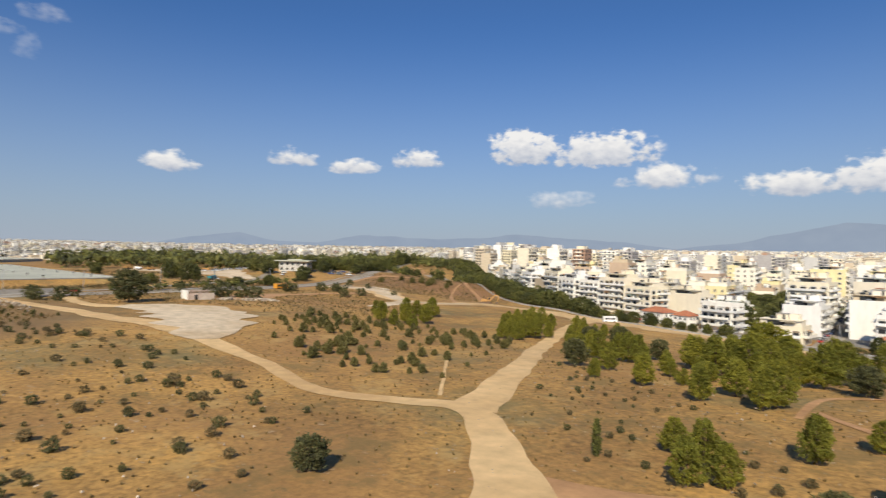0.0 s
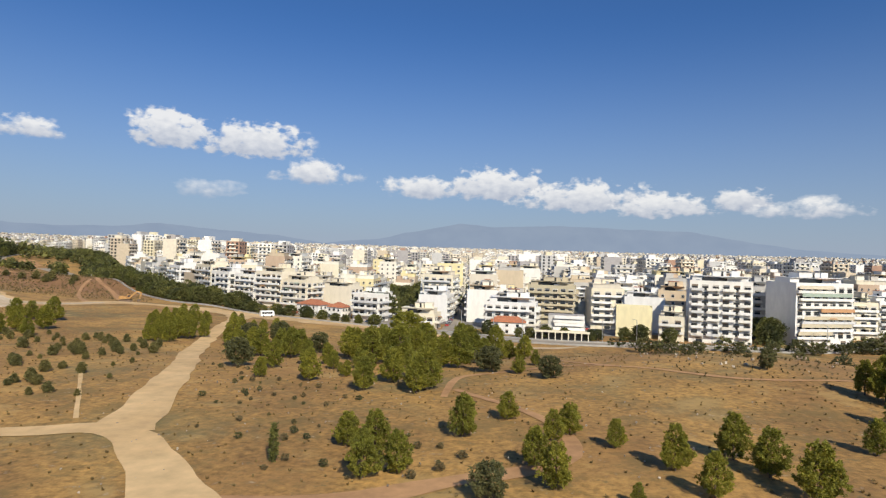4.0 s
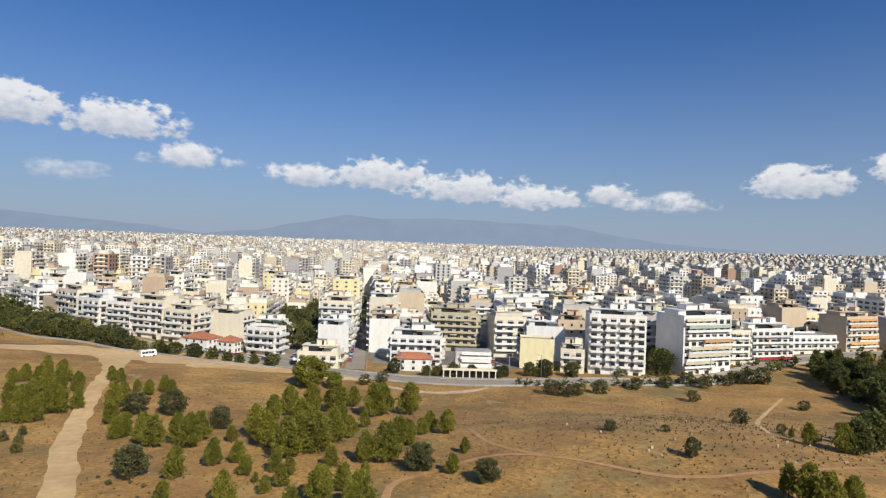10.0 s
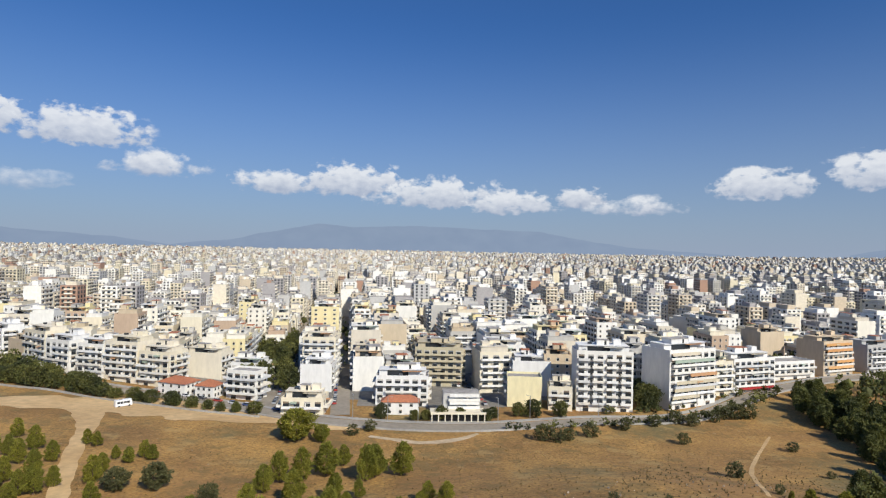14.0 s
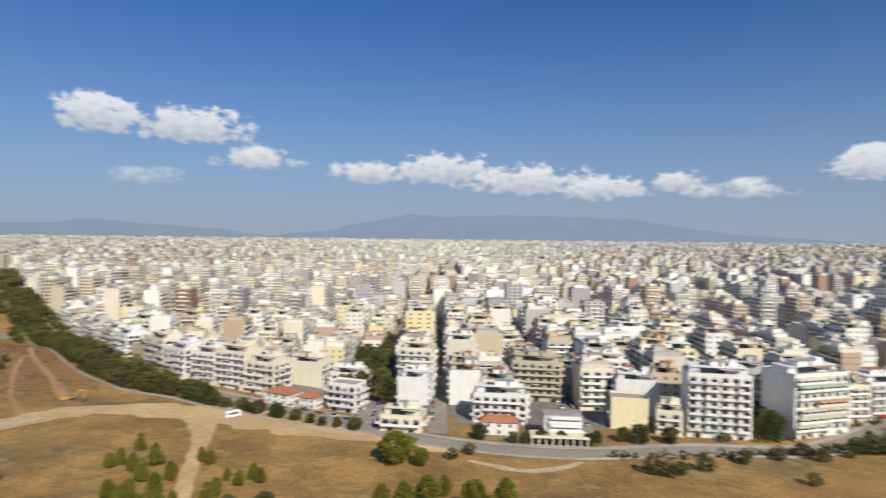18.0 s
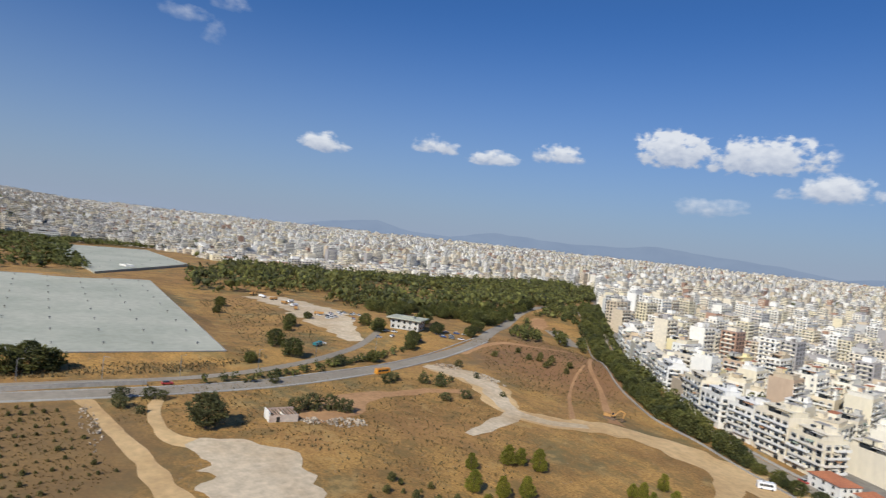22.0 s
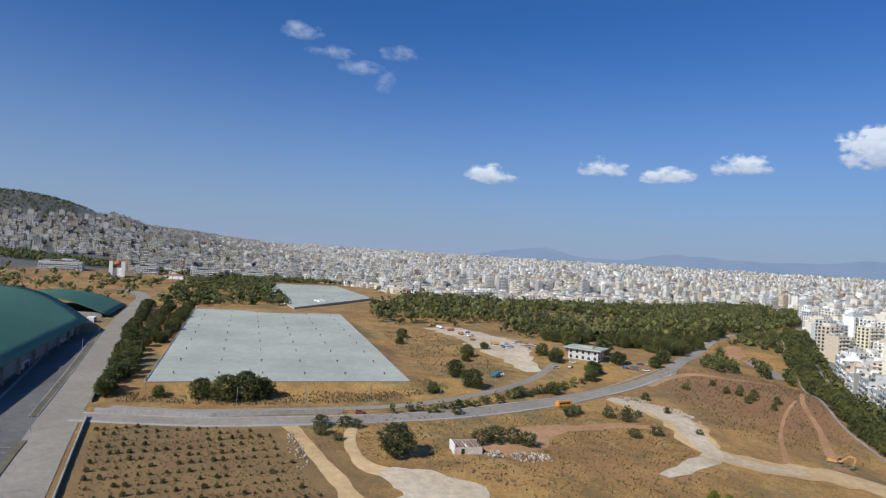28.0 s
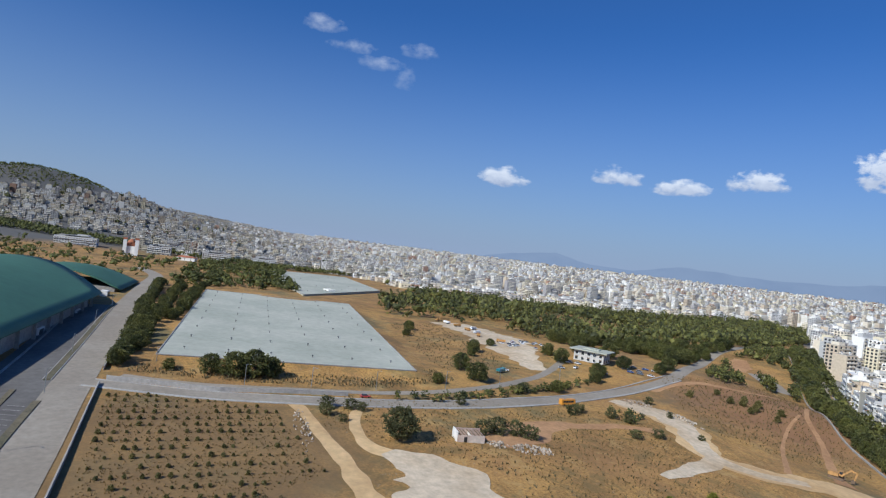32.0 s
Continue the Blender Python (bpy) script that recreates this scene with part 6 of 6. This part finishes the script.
PLOT = [(-266, -18), (-254, 30), (-245, 40), (-220, 46), (-190, 52), (-150, -6)]
for x, y in rows_of(PLOT, 6.6, 3.3, 0.08, trng, 0.1)[:300]:
    plant("sapling", x, y, trng.uniform(0.6, 1.5), 1.2, "rows of planted saplings")
WEST_SLOPE = [(-70, 76), (-84, 112), (-104, 150), (-150, 150), (-170, 120), (-150, 92), (-130, 80), (-90, 68)]
for x, y in scatter(WEST_SLOPE, 150, trng, 4.0):
    plant("sapling", x, y, trng.uniform(0.9, 2.6), 1.1, "saplings scattered west of the path")
NEAR_SLOPE = [(-40, 20), (-60, 48), (-130, 55), (-180, 40), (-160, -26), (-110, -40), (-60, -30)]
for x, y in scatter(NEAR_SLOPE, 300, trng, 3.4):
    plant("dry_shrub" if trng.random() < 0.35 else "shrub", x, y, trng.uniform(0.5, 1.5), 1.15, "low shrubs on the near slope")


EAST_SLOPE = [(-50, 75), (-78, 128), (-60, 112), (-30, 92), (-5, 60), (-18, 52), (-38, 58)]
for x, y in scatter(EAST_SLOPE, 60, trng, 3.4):
    plant("dry_shrub" if trng.random() < 0.5 else "shrub", x, y, trng.uniform(0.35, 0.9), 1.1, "low shrubs east of the path")


def clear_of_paths(x, y):
    for pts_, ws in WAYS:
        d2 = (pts_[:, 0] - x) ** 2 + (pts_[:, 1] - y) ** 2
        i = int(np.argmin(d2))
        if d2[i] < (ws[i] * 0.5 + 0.6) ** 2:
            return False
    return True


def tufts(name, poly, count, mat, label, seed, size=(0.25, 0.7)):
    """Dry grass and low scrub: little fans of blades, too many to count."""
    r = np.random.default_rng(seed)
    p = np.array([q for q in scatter(poly, count, random.Random(seed), 0.9) if clear_of_paths(*q)])
    z = height(p[:, 0], p[:, 1])
    co = []
    for k in range(7):
        a = r.uniform(0, 6.28, len(p))
        ln, w = r.uniform(*size, len(p)), r.uniform(0.07, 0.2, len(p))
        dx, dy = np.cos(a), np.sin(a)
        base = np.stack([p[:, 0], p[:, 1], z - 0.03], -1)
        side = np.stack([-dy, dx, 0 * dx], -1) * w[:, None]
        tip = base + np.stack([dx * ln * 0.5, dy * ln * 0.5, ln * 0.8], -1)
        co.append(np.stack([base - side, base + side, tip + side * 0.4, tip - side * 0.4], 1))
    co = np.concatenate(co).reshape(-1, 3)
    me = bpy.data.meshes.new(name)
    me.from_pydata(co.tolist(), [], np.arange(len(co)).reshape(-1, 4).tolist())
    me.materials.append(mat)
    return tagged(new(name, me), label, "grass", kind="stuff")


pts = scatter([(-350, 318), (-338, 330), (-345, 362), (-362, 372), (-400, 395), (-430, 440), (-400, 452), (-470, 532), (-570, 640), (-585, 605), (-482, 478)], 330, trng, 5.5)
LANE_SIDE = np.array([(-338, 290), (-425, 396), (-470, 470), (-560, 620)], float)


def off_road(x, y):
    best = 1e9
    for a, b in zip(LANE_SIDE, LANE_SIDE[1:]):
        k = np.clip(((x - a[0]) * (b - a)[0] + (y - a[1]) * (b - a)[1]) / ((b - a) @ (b - a)), 0, 1)
        best = min(best, math.hypot(x - a[0] - k * (b - a)[0], y - a[1] - k * (b - a)[1]))
    return best


pts = [p for p in pts if clear_of_paths(*p) and off_road(*p) > (13 if p[1] < 480 else 9) and abs(p[0] + 368) + abs(p[1] - 403) > 26]
wood("roadside_wood", pts, [trng.uniform(3.5, 7) for _ in pts], M_WOOD, 0.62, "dark-green wood between the road and the street", 14, 60)
pts = along([(24, 235), (46, 240), (72, 244), (100, 247), (130, 264), (165, 286)], 3.4, 1.6, trng) + along([(66, 260), (98, 262), (126, 278), (166, 293)], 6, 1.0, trng)
pts += along([(-268, 62), (-268, 110), (-280, 145), (-312, 200), (-330, 232)], 3.6, 2.0, trng)[8:] + along([(-272, 120), (-292, 165), (-318, 205)], 5, 2.5, trng) + along([(-250, 196), (-262, 206), (-272, 198)], 3, 2.5, trng)
wood("street_hedge", pts, [trng.uniform(2.0, 4.4) for _ in pts], M_WOOD, 0.75, "dark-green hedge and bushes along the streets", 15, 60)
tufts("mound_scrub", [(-330, 280), (-250, 240), (-215, 280), (-300, 362), (-322, 330)], 380, M_BANK, "dark scrub dotted over the mound", 31, (0.5, 1.5))
tufts("waste_scrub", [(-262, 60), (-262, 180), (-215, 205), (-160, 175), (-150, 110), (-195, 100), (-235, 75)], 420, M_BANK, "dark weeds and thistles on the waste ground", 32, (0.4, 1.2))
tufts("slope_scrub", [(-320, 128), (-500, 140), (-520, 185), (-400, 185), (-345, 185)], 700, M_BANK, "dry scrub on the slope beside the reservoir", 33, (0.5, 1.4))
NEAR_HILL = [(-150, -30), (-160, 60), (-130, 180), (-60, 215), (60, 225), (110, 200), (110, 110), (60, 30), (-20, 5)]
tufts("dry_grass", NEAR_HILL, 4500, M_SCRUB, "tufts of dry grass and low scrub on the hill", 21, (0.15, 0.42))
tufts("low_scrub", [(20, 105), (30, 150), (60, 190), (95, 185), (100, 150), (70, 118)], 420, M_BANK, "low brown-green scrub among stones", 22, (0.2, 0.55))
tufts("dry_grass", [(-270, 60), (-270, 210), (-180, 200), (-150, 130), (-190, 110), (-230, 55)], 2600, M_SCRUB, "tufts of dry yellow grass on the waste ground", 23, (0.2, 0.7))
tufts("dry_grass", [(-340, 280), (-250, 235), (-200, 280), (-300, 400), (-345, 380)], 2200, M_SCRUB, "dry scrub over the mound", 24, (0.3, 1.0))
tufts("low_scrub", [(-312, -16), (-298, -18), (-284, 30), (-284, 90), (-300, 130), (-320, 122)], 1500, M_BANK, "scrub on the bank below the reservoir", 25, (0.5, 1.5))
tufts("dry_grass", PLOT, 1800, M_SCRUB, "dry grass between the planted rows", 26, (0.2, 0.6))


# ---- vehicles ----
CAR_PAINT = tint_material("car_paint", [(0.70, 0.70, 0.70), (0.08, 0.08, 0.09), (0.35, 0.36, 0.38), (0.40, 0.05, 0.04), (0.06, 0.10, 0.25), (0.60, 0.60, 0.58), (0.15, 0.16, 0.17)], rough=0.3, stain=0.03)
M_TYRE = material("tyre_rubber", (0.02, 0.02, 0.02), 0.9, 0.1, 3.0)
M_BUSWHITE = material("white_van_paint", (0.78, 0.79, 0.80), 0.35, 0.04, 1.0)
M_TRUCKYELLOW = material("yellow_machine_paint", (0.47, 0.25, 0.07), 0.7, 0.3, 1.2, (0.33, 0.19, 0.08))
M_BUSORANGE = material("orange_bus_paint", (0.62, 0.27, 0.03), 0.4, 0.06, 1.0)
M_TEAL = material("teal_lorry_paint", (0.04, 0.22, 0.26), 0.45, 0.1, 1.0)
M_MUD = material("muddy_steel", (0.16, 0.11, 0.07), 0.8, 0.3, 2.0)


def wheel_mesh(r, w):
    def make():
        bm = bmesh.new()
        bmesh.ops.create_cone(bm, cap_ends=True, segments=12, radius1=r, radius2=r, depth=w, matrix=Matrix.Rotation(math.pi / 2, 4, "X"))
        me = bpy.data.meshes.new("wheel")
        bm.to_mesh(me)
        bm.free()
        me.materials.append(M_TYRE)
        return me
    return shared(("wheel", r, w), make)


def profile_mesh(name, outline, width, mat, narrow=0.0):
    """A side outline (x, z) drawn out to a width; the upper edge may lean inwards."""
    def make():
        bm = bmesh.new()
        zs = [p[1] for p in outline]
        lo, hi = min(zs), max(zs)
        sides = []
        for s in (-1, 1):
            sides.append([bm.verts.new((x, s * (width / 2 - narrow * (z - lo) / (hi - lo + 1e-6)), z)) for x, z in outline])
        n = len(outline)
        for i in range(n):
            bm.faces.new((sides[0][i], sides[0][(i + 1) % n], sides[1][(i + 1) % n], sides[1][i]))
        bm.faces.new(sides[0][::-1])
        bm.faces.new(sides[1])
        bmesh.ops.recalc_face_normals(bm, faces=bm.faces)
        me = bpy.data.meshes.new(name)
        bm.to_mesh(me)
        bm.free()
        me.materials.append(mat)
        return me
    return shared((name, width, mat.name, len(outline), outline[0]), make)


def wheels(root, xs, half, r, w):
    for x in xs:
        for s in (-1, 1):
            part("wheel", wheel_mesh(r, w), root, (x, s * half, r))


def car(x, y, turn, label="small parked car", group="parked cars", z=None):
    root = thing("car", x, y, (float(height(x, y)) if z is None else z) + 0.15, turn, label, "car", group)
    part("body", profile_mesh("body", [(-2.1, 0.3), (2.1, 0.3), (2.1, 0.75), (1.9, 0.88), (-2.0, 0.95), (-2.1, 0.8)], 1.7, CAR_PAINT), root)
    part("cabin", profile_mesh("cabin", [(-1.6, 0.9), (1.1, 0.88), (0.55, 1.38), (-1.2, 1.42)], 1.55, M_GLASS, 0.14), root)
    part("roof", shared("car_roof", lambda: mesh_boxes("roof", [(-0.35, 0, 1.39, 1.65, 1.26, 0.05, 0)], [CAR_PAINT])), root)
    wheels(root, (-1.3, 1.3), 0.76, 0.31, 0.2)
    return root


def bus(name, x, y, turn, ln, tall, wide, paint, label):
    root = thing(name, x, y, float(height(x, y)) + 0.12, turn, label, name.replace("_", " "))
    h = ln / 2
    part("body", profile_mesh("body", [(-h, 0.4), (h, 0.4), (h, tall * 0.5), (h - 0.35, tall), (-h + 0.1, tall), (-h, tall * 0.9)], wide, paint, 0.06), root)
    pane = shared(("pane", ln), lambda: mesh_boxes("side_window", [(0, 0, tall * 0.5, ln / 5 - 0.2, 0.06, tall * 0.3, 0)], [M_GLASS]))
    for k in range(4):
        for s in (-1, 1):
            part("side_window", pane, root, (-h + ln * 0.18 + k * ln / 5.2, s * (wide / 2 - 0.02), 0))
    part("windscreen", mesh_boxes("windscreen", [(0, 0, tall * 0.48, 0.1, wide * 0.86, tall * 0.34, 0)], [M_GLASS]), root, (h - 0.12, 0, 0))
    part("roof_hatch", mesh_boxes("roof_hatch", [(0, 0, tall, 1.0, 0.9, 0.12, 0)], [M_WALL]), root, (-h * 0.3, 0, 0))
    wheels(root, (-h * 0.6, h * 0.62), wide / 2 - 0.12, 0.4, 0.25)
    return root


bus("camper_van", -130, 263.5, 0.75, 6.4, 2.9, 2.2, M_BUSWHITE, "white camper van with dark windows on the dirt track")
bus("bus", -277, 178, 1.75, 8.5, 2.9, 2.4, M_BUSORANGE, "orange bus parked on the road verge")


def lorry(x, y, turn, paint, label, name="lorry"):
    root = thing(name, x, y, float(height(x, y)) + 0.1, turn, label, "lorry", "vehicles in the depot")
    part("chassis", shared("chassis", lambda: mesh_boxes("chassis", [(0, 0, 0.6, 6.6, 1.0, 0.3, 0)], [M_MUD])), root)
    part("cab", profile_mesh("cab", [(1.6, 0.7), (3.3, 0.7), (3.3, 1.8), (3.0, 2.6), (1.6, 2.6)], 2.2, paint, 0.06), root)
    part("windscreen", shared("lorryglass", lambda: mesh_boxes("windscreen", [(0, 0, 0, 0.08, 1.8, 0.7, 0)], [M_GLASS])), root, (3.2, 0, 1.75))
    part("skip", profile_mesh("skip", [(-3.2, 0.95), (1.3, 0.95), (1.4, 2.3), (-3.5, 2.3)], 2.3, paint), root)
    wheels(root, (-2.2, -1.0, 2.4), 0.95, 0.5, 0.3)
    return root


for i, (x, y) in enumerate(((-529, 201), (-515, 206), (-492, 207), (-478, 210), (-460, 204), (-430, 210), (-502, 216))):
    lorry(x, y, trng0.uniform(0, 6), M_TRUCKYELLOW if i % 3 else M_BUSWHITE, "yellow municipal lorry in the depot yard" if i % 3 else "white lorry in the depot yard")
lorry(-330, 166, 2.2, M_TEAL, "teal lorry on the dirt bank")
for k in range(16):
    car(-396 - trng0.uniform(0, 40), 208 + k % 8 * 4.0, trng0.uniform(-0.3, 0.3), "parked car in the depot yard", "cars in the depot")
for x, y, t in ((-268, 77, 1.6), (-337, 172, 1.0), (-350, 216, 1.0), (-362, 226, 0.9), (-340, 240, 0.5), (-350, 262, 1.0), (-355, 272, 1.1)):
    car(x, y, t, "dark car parked beside the lane", "cars by the lane")


for x, y, t in ((-344, 262, 0.8), (-341, 267, 0.8), (-338, 273, 0.9), (-346, 270, 0.8), (-352, 279, 1.0), (-349, 284, 0.9), (-358, 232, 0.7), (-361, 228, 0.7), (-350, 226, 2.2)):
    car(x, y, t, "car parked beside the depot office", "cars by the depot office")


def excavator(x, y, turn):
    root = thing("excavator", x, y, float(height(x, y)), turn, "dusty yellow tracked excavator on the dirt track", "excavator")
    for s in (-1, 1):
        part("track", profile_mesh("track", [(-2.0, 0.1), (2.0, 0.1), (2.4, 0.5), (2.0, 0.95), (-2.0, 0.95), (-2.4, 0.5)], 0.6, M_MUD), root, (0, s * 1.1, 0))
    part("turntable", mesh_boxes("turntable", [(0, 0, 0.9, 1.6, 1.4, 0.3, 0)], [M_MUD]), root)
    part("engine_housing", profile_mesh("engine_housing", [(-2.3, 1.2), (0.6, 1.2), (0.6, 2.2), (-2.0, 2.4), (-2.3, 2.1)], 2.5, M_TRUCKYELLOW, 0.05), root)
    cab = part("cab", profile_mesh("cab", [(0.5, 1.2), (2.0, 1.2), (2.1, 1.8), (1.7, 2.9), (0.5, 2.9)], 1.1, M_TRUCKYELLOW, 0.05), root, (0, 0.65, 0))
    part("cab_glass", mesh_boxes("cab_glass", [(1.2, 0, 1.9, 1.0, 1.12, 0.8, 0)], [M_GLASS]), cab)
    part("boom", profile_mesh("boom", [(1.0, 1.5), (1.6, 1.4), (4.0, 3.9), (5.6, 3.5), (5.7, 3.9), (3.8, 4.4)], 0.5, M_TRUCKYELLOW), root, (0, -0.5, 0))
    part("stick", profile_mesh("stick", [(5.4, 3.8), (5.9, 3.6), (5.2, 1.1), (4.9, 1.2)], 0.35, M_TRUCKYELLOW), root, (0, -0.5, 0))
    part("bucket", profile_mesh("bucket", [(4.5, 1.2), (5.4, 1.2), (5.3, 0.4), (4.4, 0.2), (4.1, 0.7)], 1.1, M_MUD), root, (0, -0.5, 0))
    return root


digger = excavator(-205, 264, 0.5)
digger.matrix_basis = digger.matrix_basis @ Matrix.Diagonal((1.25, 1.25, 1.25, 1))
excavator(-540, 196, 2.2)

# cars in the streets below the park
STREET_CARS = []
for u, off in ((-51, -3.6), (-51, 3.6), (-19, -2.6), (42, 2.6), (42, -2.6), (122, 2.5)):
    v = 268.0
    while v < 430:
        v += trng0.uniform(5.4, 12.0)
        uu = u + off
        STREET_CARS.append((uu * math.cos(TURN) - v * math.sin(TURN), uu * math.sin(TURN) + v * math.cos(TURN), math.pi / 2 + TURN))
line = shifted(PARK_STREET[4:11], -3.2)
for (x0, y0), (x1, y1) in zip(line, line[1:]):
    n = int(math.hypot(x1 - x0, y1 - y0) / 7.5)
    for k in range(n):
        if trng0.random() < 0.6:
            STREET_CARS.append((x0 + (x1 - x0) * (k + 0.5) / n, y0 + (y1 - y0) * (k + 0.5) / n, math.atan2(y1 - y0, x1 - x0)))
for x, y, t in STREET_CARS:
    car(x, y, t, "small car parked along the street", "cars in the streets")


# ---- depot house, ruin, rubble ----
def depot_house(x, y, turn):
    root = thing("depot_house", x, y, float(height(x, y)) - 0.2, turn, "grey flat-roofed office with a deep overhanging pale roof", "house")
    part("wall", mesh_boxes("wall", [(0, 0, 0, 20, 13, 7.0, 0)], [M_GREYWALL]), root)
    part("roof", mesh_boxes("roof", [(0, 0, 7.0, 25, 18, 0.7, 0), (0, 0, 7.7, 10, 6, 0.8, 0)], [M_CONCRETE]), root)
    for k in range(5):
        for z in (0.8, 4.2):
            part("window", window_mesh(1.9, 2.2), root, (-8 + k * 4, -6.52, z))
            if k < 3:
                part("window", window_mesh(1.9, 2.2), root, (10.02, -4 + k * 4, z), math.pi / 2)
    return root


depot_house(-366, 247, 0.67)


def stones(name, x, y, rx, ry, count, mat, label, seed, size=(0.25, 0.95)):
    """A heap of broken masonry: rough blocks tumbled over one another."""
    r = random.Random(seed)
    co, faces = [], []
    for _ in range(count):
        a, k = r.uniform(0, 6.283), math.sqrt(r.random())
        px, py = x + math.cos(a) * rx * k, y + math.sin(a) * ry * k
        s = r.uniform(*size)
        m = Matrix.Translation((px, py, float(height(px, py)) + s * 0.15 + (1 - k) * 0.7)) @ Euler((r.uniform(0, 3), r.uniform(0, 3), r.uniform(0, 3))).to_matrix().to_4x4()
        n = len(co)
        for sx, sy, sz in ((-1, -1, -1), (1, -1, -1), (1, 1, -1), (-1, 1, -1), (-1, -1, 1), (1, -1, 1), (1, 1, 1), (-1, 1, 1)):
            co.append(tuple(m @ Vector((sx * s * r.uniform(0.35, 0.6), sy * s * r.uniform(0.25, 0.5), sz * s * r.uniform(0.15, 0.35)))))
        faces += [[n + i for i in f] for f in ((3, 2, 1, 0), (4, 5, 6, 7), (0, 1, 5, 4), (1, 2, 6, 5), (2, 3, 7, 6), (3, 0, 4, 7))]
    me = bpy.data.meshes.new(name)
    me.from_pydata(co, [], faces)
    me.materials.append(mat)
    return tagged(new(name, me), label, "rubble", kind="stuff")


M_RUBBLE = material("broken_masonry", (0.44, 0.38, 0.30), 0.95, 0.3, 0.6, (0.30, 0.23, 0.16), island=0.5, space="World")
M_PINKWALL = material("faded_pink_render", (0.46, 0.33, 0.27), 0.95, 0.2, 0.6, (0.52, 0.45, 0.38))
M_TIMBER = material("weathered_timber", (0.22, 0.16, 0.10), 0.9, 0.3, 2.0)


def ruin(x, y, turn):
    root = thing("ruined_house", x, y, float(height(x, y)) - 0.2, turn, "roofless white and pink ruined house", "ruin")
    for nm, row, mat in (("front_wall", (0, -3, 0, 10, 0.4, 2.6, 0), M_PINKWALL), ("back_wall", (0, 3, 0, 10, 0.4, 3.4, 0), M_PINKWALL), ("end_wall", (-5, 0, 0, 0.4, 6, 3.8, 0), M_WHITE), ("end_wall", (5, 0, 0, 0.4, 6, 2.2, 0), M_PINKWALL), ("inner_wall", (0.5, 0, 0, 0.3, 5.6, 2.6, 0), M_WHITE)):
        part(nm, mesh_boxes(nm, [row], [mat]), root)
    beam = mesh_boxes("roof_beam", [(0, 0, 0, 0.25, 6.6, 0.3, 0)], [M_TIMBER])
    for k in range(7):
        part("roof_beam", beam, root, (-4.2 + k * 1.35, 0, 2.7 + (k % 2) * 0.2))
    part("doorway", mesh_boxes("doorway", [(-2, -3.22, 0.1, 1.2, 0.1, 2.0, 0)], [M_DARK]), root)
    return root


ruin(-220, 105, 1.5)
stones("rubble_heap", -213, 127, 5, 8, 130, M_RUBBLE, "heap of broken masonry and timber", 1)
stones("rubble_heap", -216, 115, 4, 4, 50, M_RUBBLE, "scattered rubble beside the ruin", 2)
stones("rubble_heap", -286, 225, 8, 8, 170, M_RUBBLE, "white rubble dumped beside the track", 3)
stones("rubble_heap", -262, 234, 14, 4, 130, M_RUBBLE, "bank of broken stone below the mound", 4)
stones("rubble_heap", -228, 48, 22, 3, 70, M_RUBBLE, "stones along the edge of the planted plot", 5, (0.2, 0.8))
stones("field_stones", 55, 140, 40, 24, 90, M_RUBBLE, "pale stones scattered in the scrub", 6, (0.15, 0.6))
stones("field_stones", -20, 100, 50, 60, 300, M_RUBBLE, "small pale stones in the grass", 7, (0.1, 0.26))
stones("field_stones", -95, 10, 55, 40, 260, M_RUBBLE, "small pale stones in the grass", 8, (0.1, 0.3))


# ---- far buildings in the west ----
def church(x, y):
    root = thing("church", x, y, float(height(x, y)), 0.1, "red and white church with a small dome and towers", "church")
    part("nave", mesh_boxes("nave", [(0, 0, 0, 24, 16, 14, 0)], [M_WHITE]), root)
    part("upper_wall", mesh_boxes("upper_wall", [(0, 0, 14, 20, 12, 5, 0)], [M_TILE]), root)
    tower = mesh_boxes("tower", [(0, 0, 0, 5, 5, 24, 0), (0, 0, 24, 5.6, 5.6, 2.5, 1)], [M_WHITE, M_TILE])
    for s in (-1, 1):
        part("tower", tower, root, (12, s * 8, 0))
    bm = bmesh.new()
    bmesh.ops.create_uvsphere(bm, u_segments=16, v_segments=8, radius=5.5)
    me = bpy.data.meshes.new("dome")
    bm.to_mesh(me)
    bm.free()
    me.materials.append(M_TILE)
    part("dome", me, root, (0, 0, 19))
    return root


church(-1040, -140)
red_roof_house(-1050, -62, 1.4, 30, 16, "low house with a red tiled roof among trees")
for x, y, w in ((-1110, -230, 60), (-1120, -20, 46), (-1130, 60, 40), (-1120, -110, 36)):
    apartment("apartment_block", x, y, math.pi / 2, w, 15, 5, M_GREYWALL, "bnwn", fine=False, label="long grey five-storey block beyond the park", seed=int(-y) % 50 + 200)
apartment("park_office", -700, 118, 0.3, 14, 8, 1, M_WHITE, "wnwn", fine=False, label="small white pump house by the reservoirs", top=False, seed=4)
apartment("apartment_block", -640, 905, 0.6, 26, 16, 7, M_WHITE, "bbwn", fine=False, label="white block rising above the wood", seed=310)
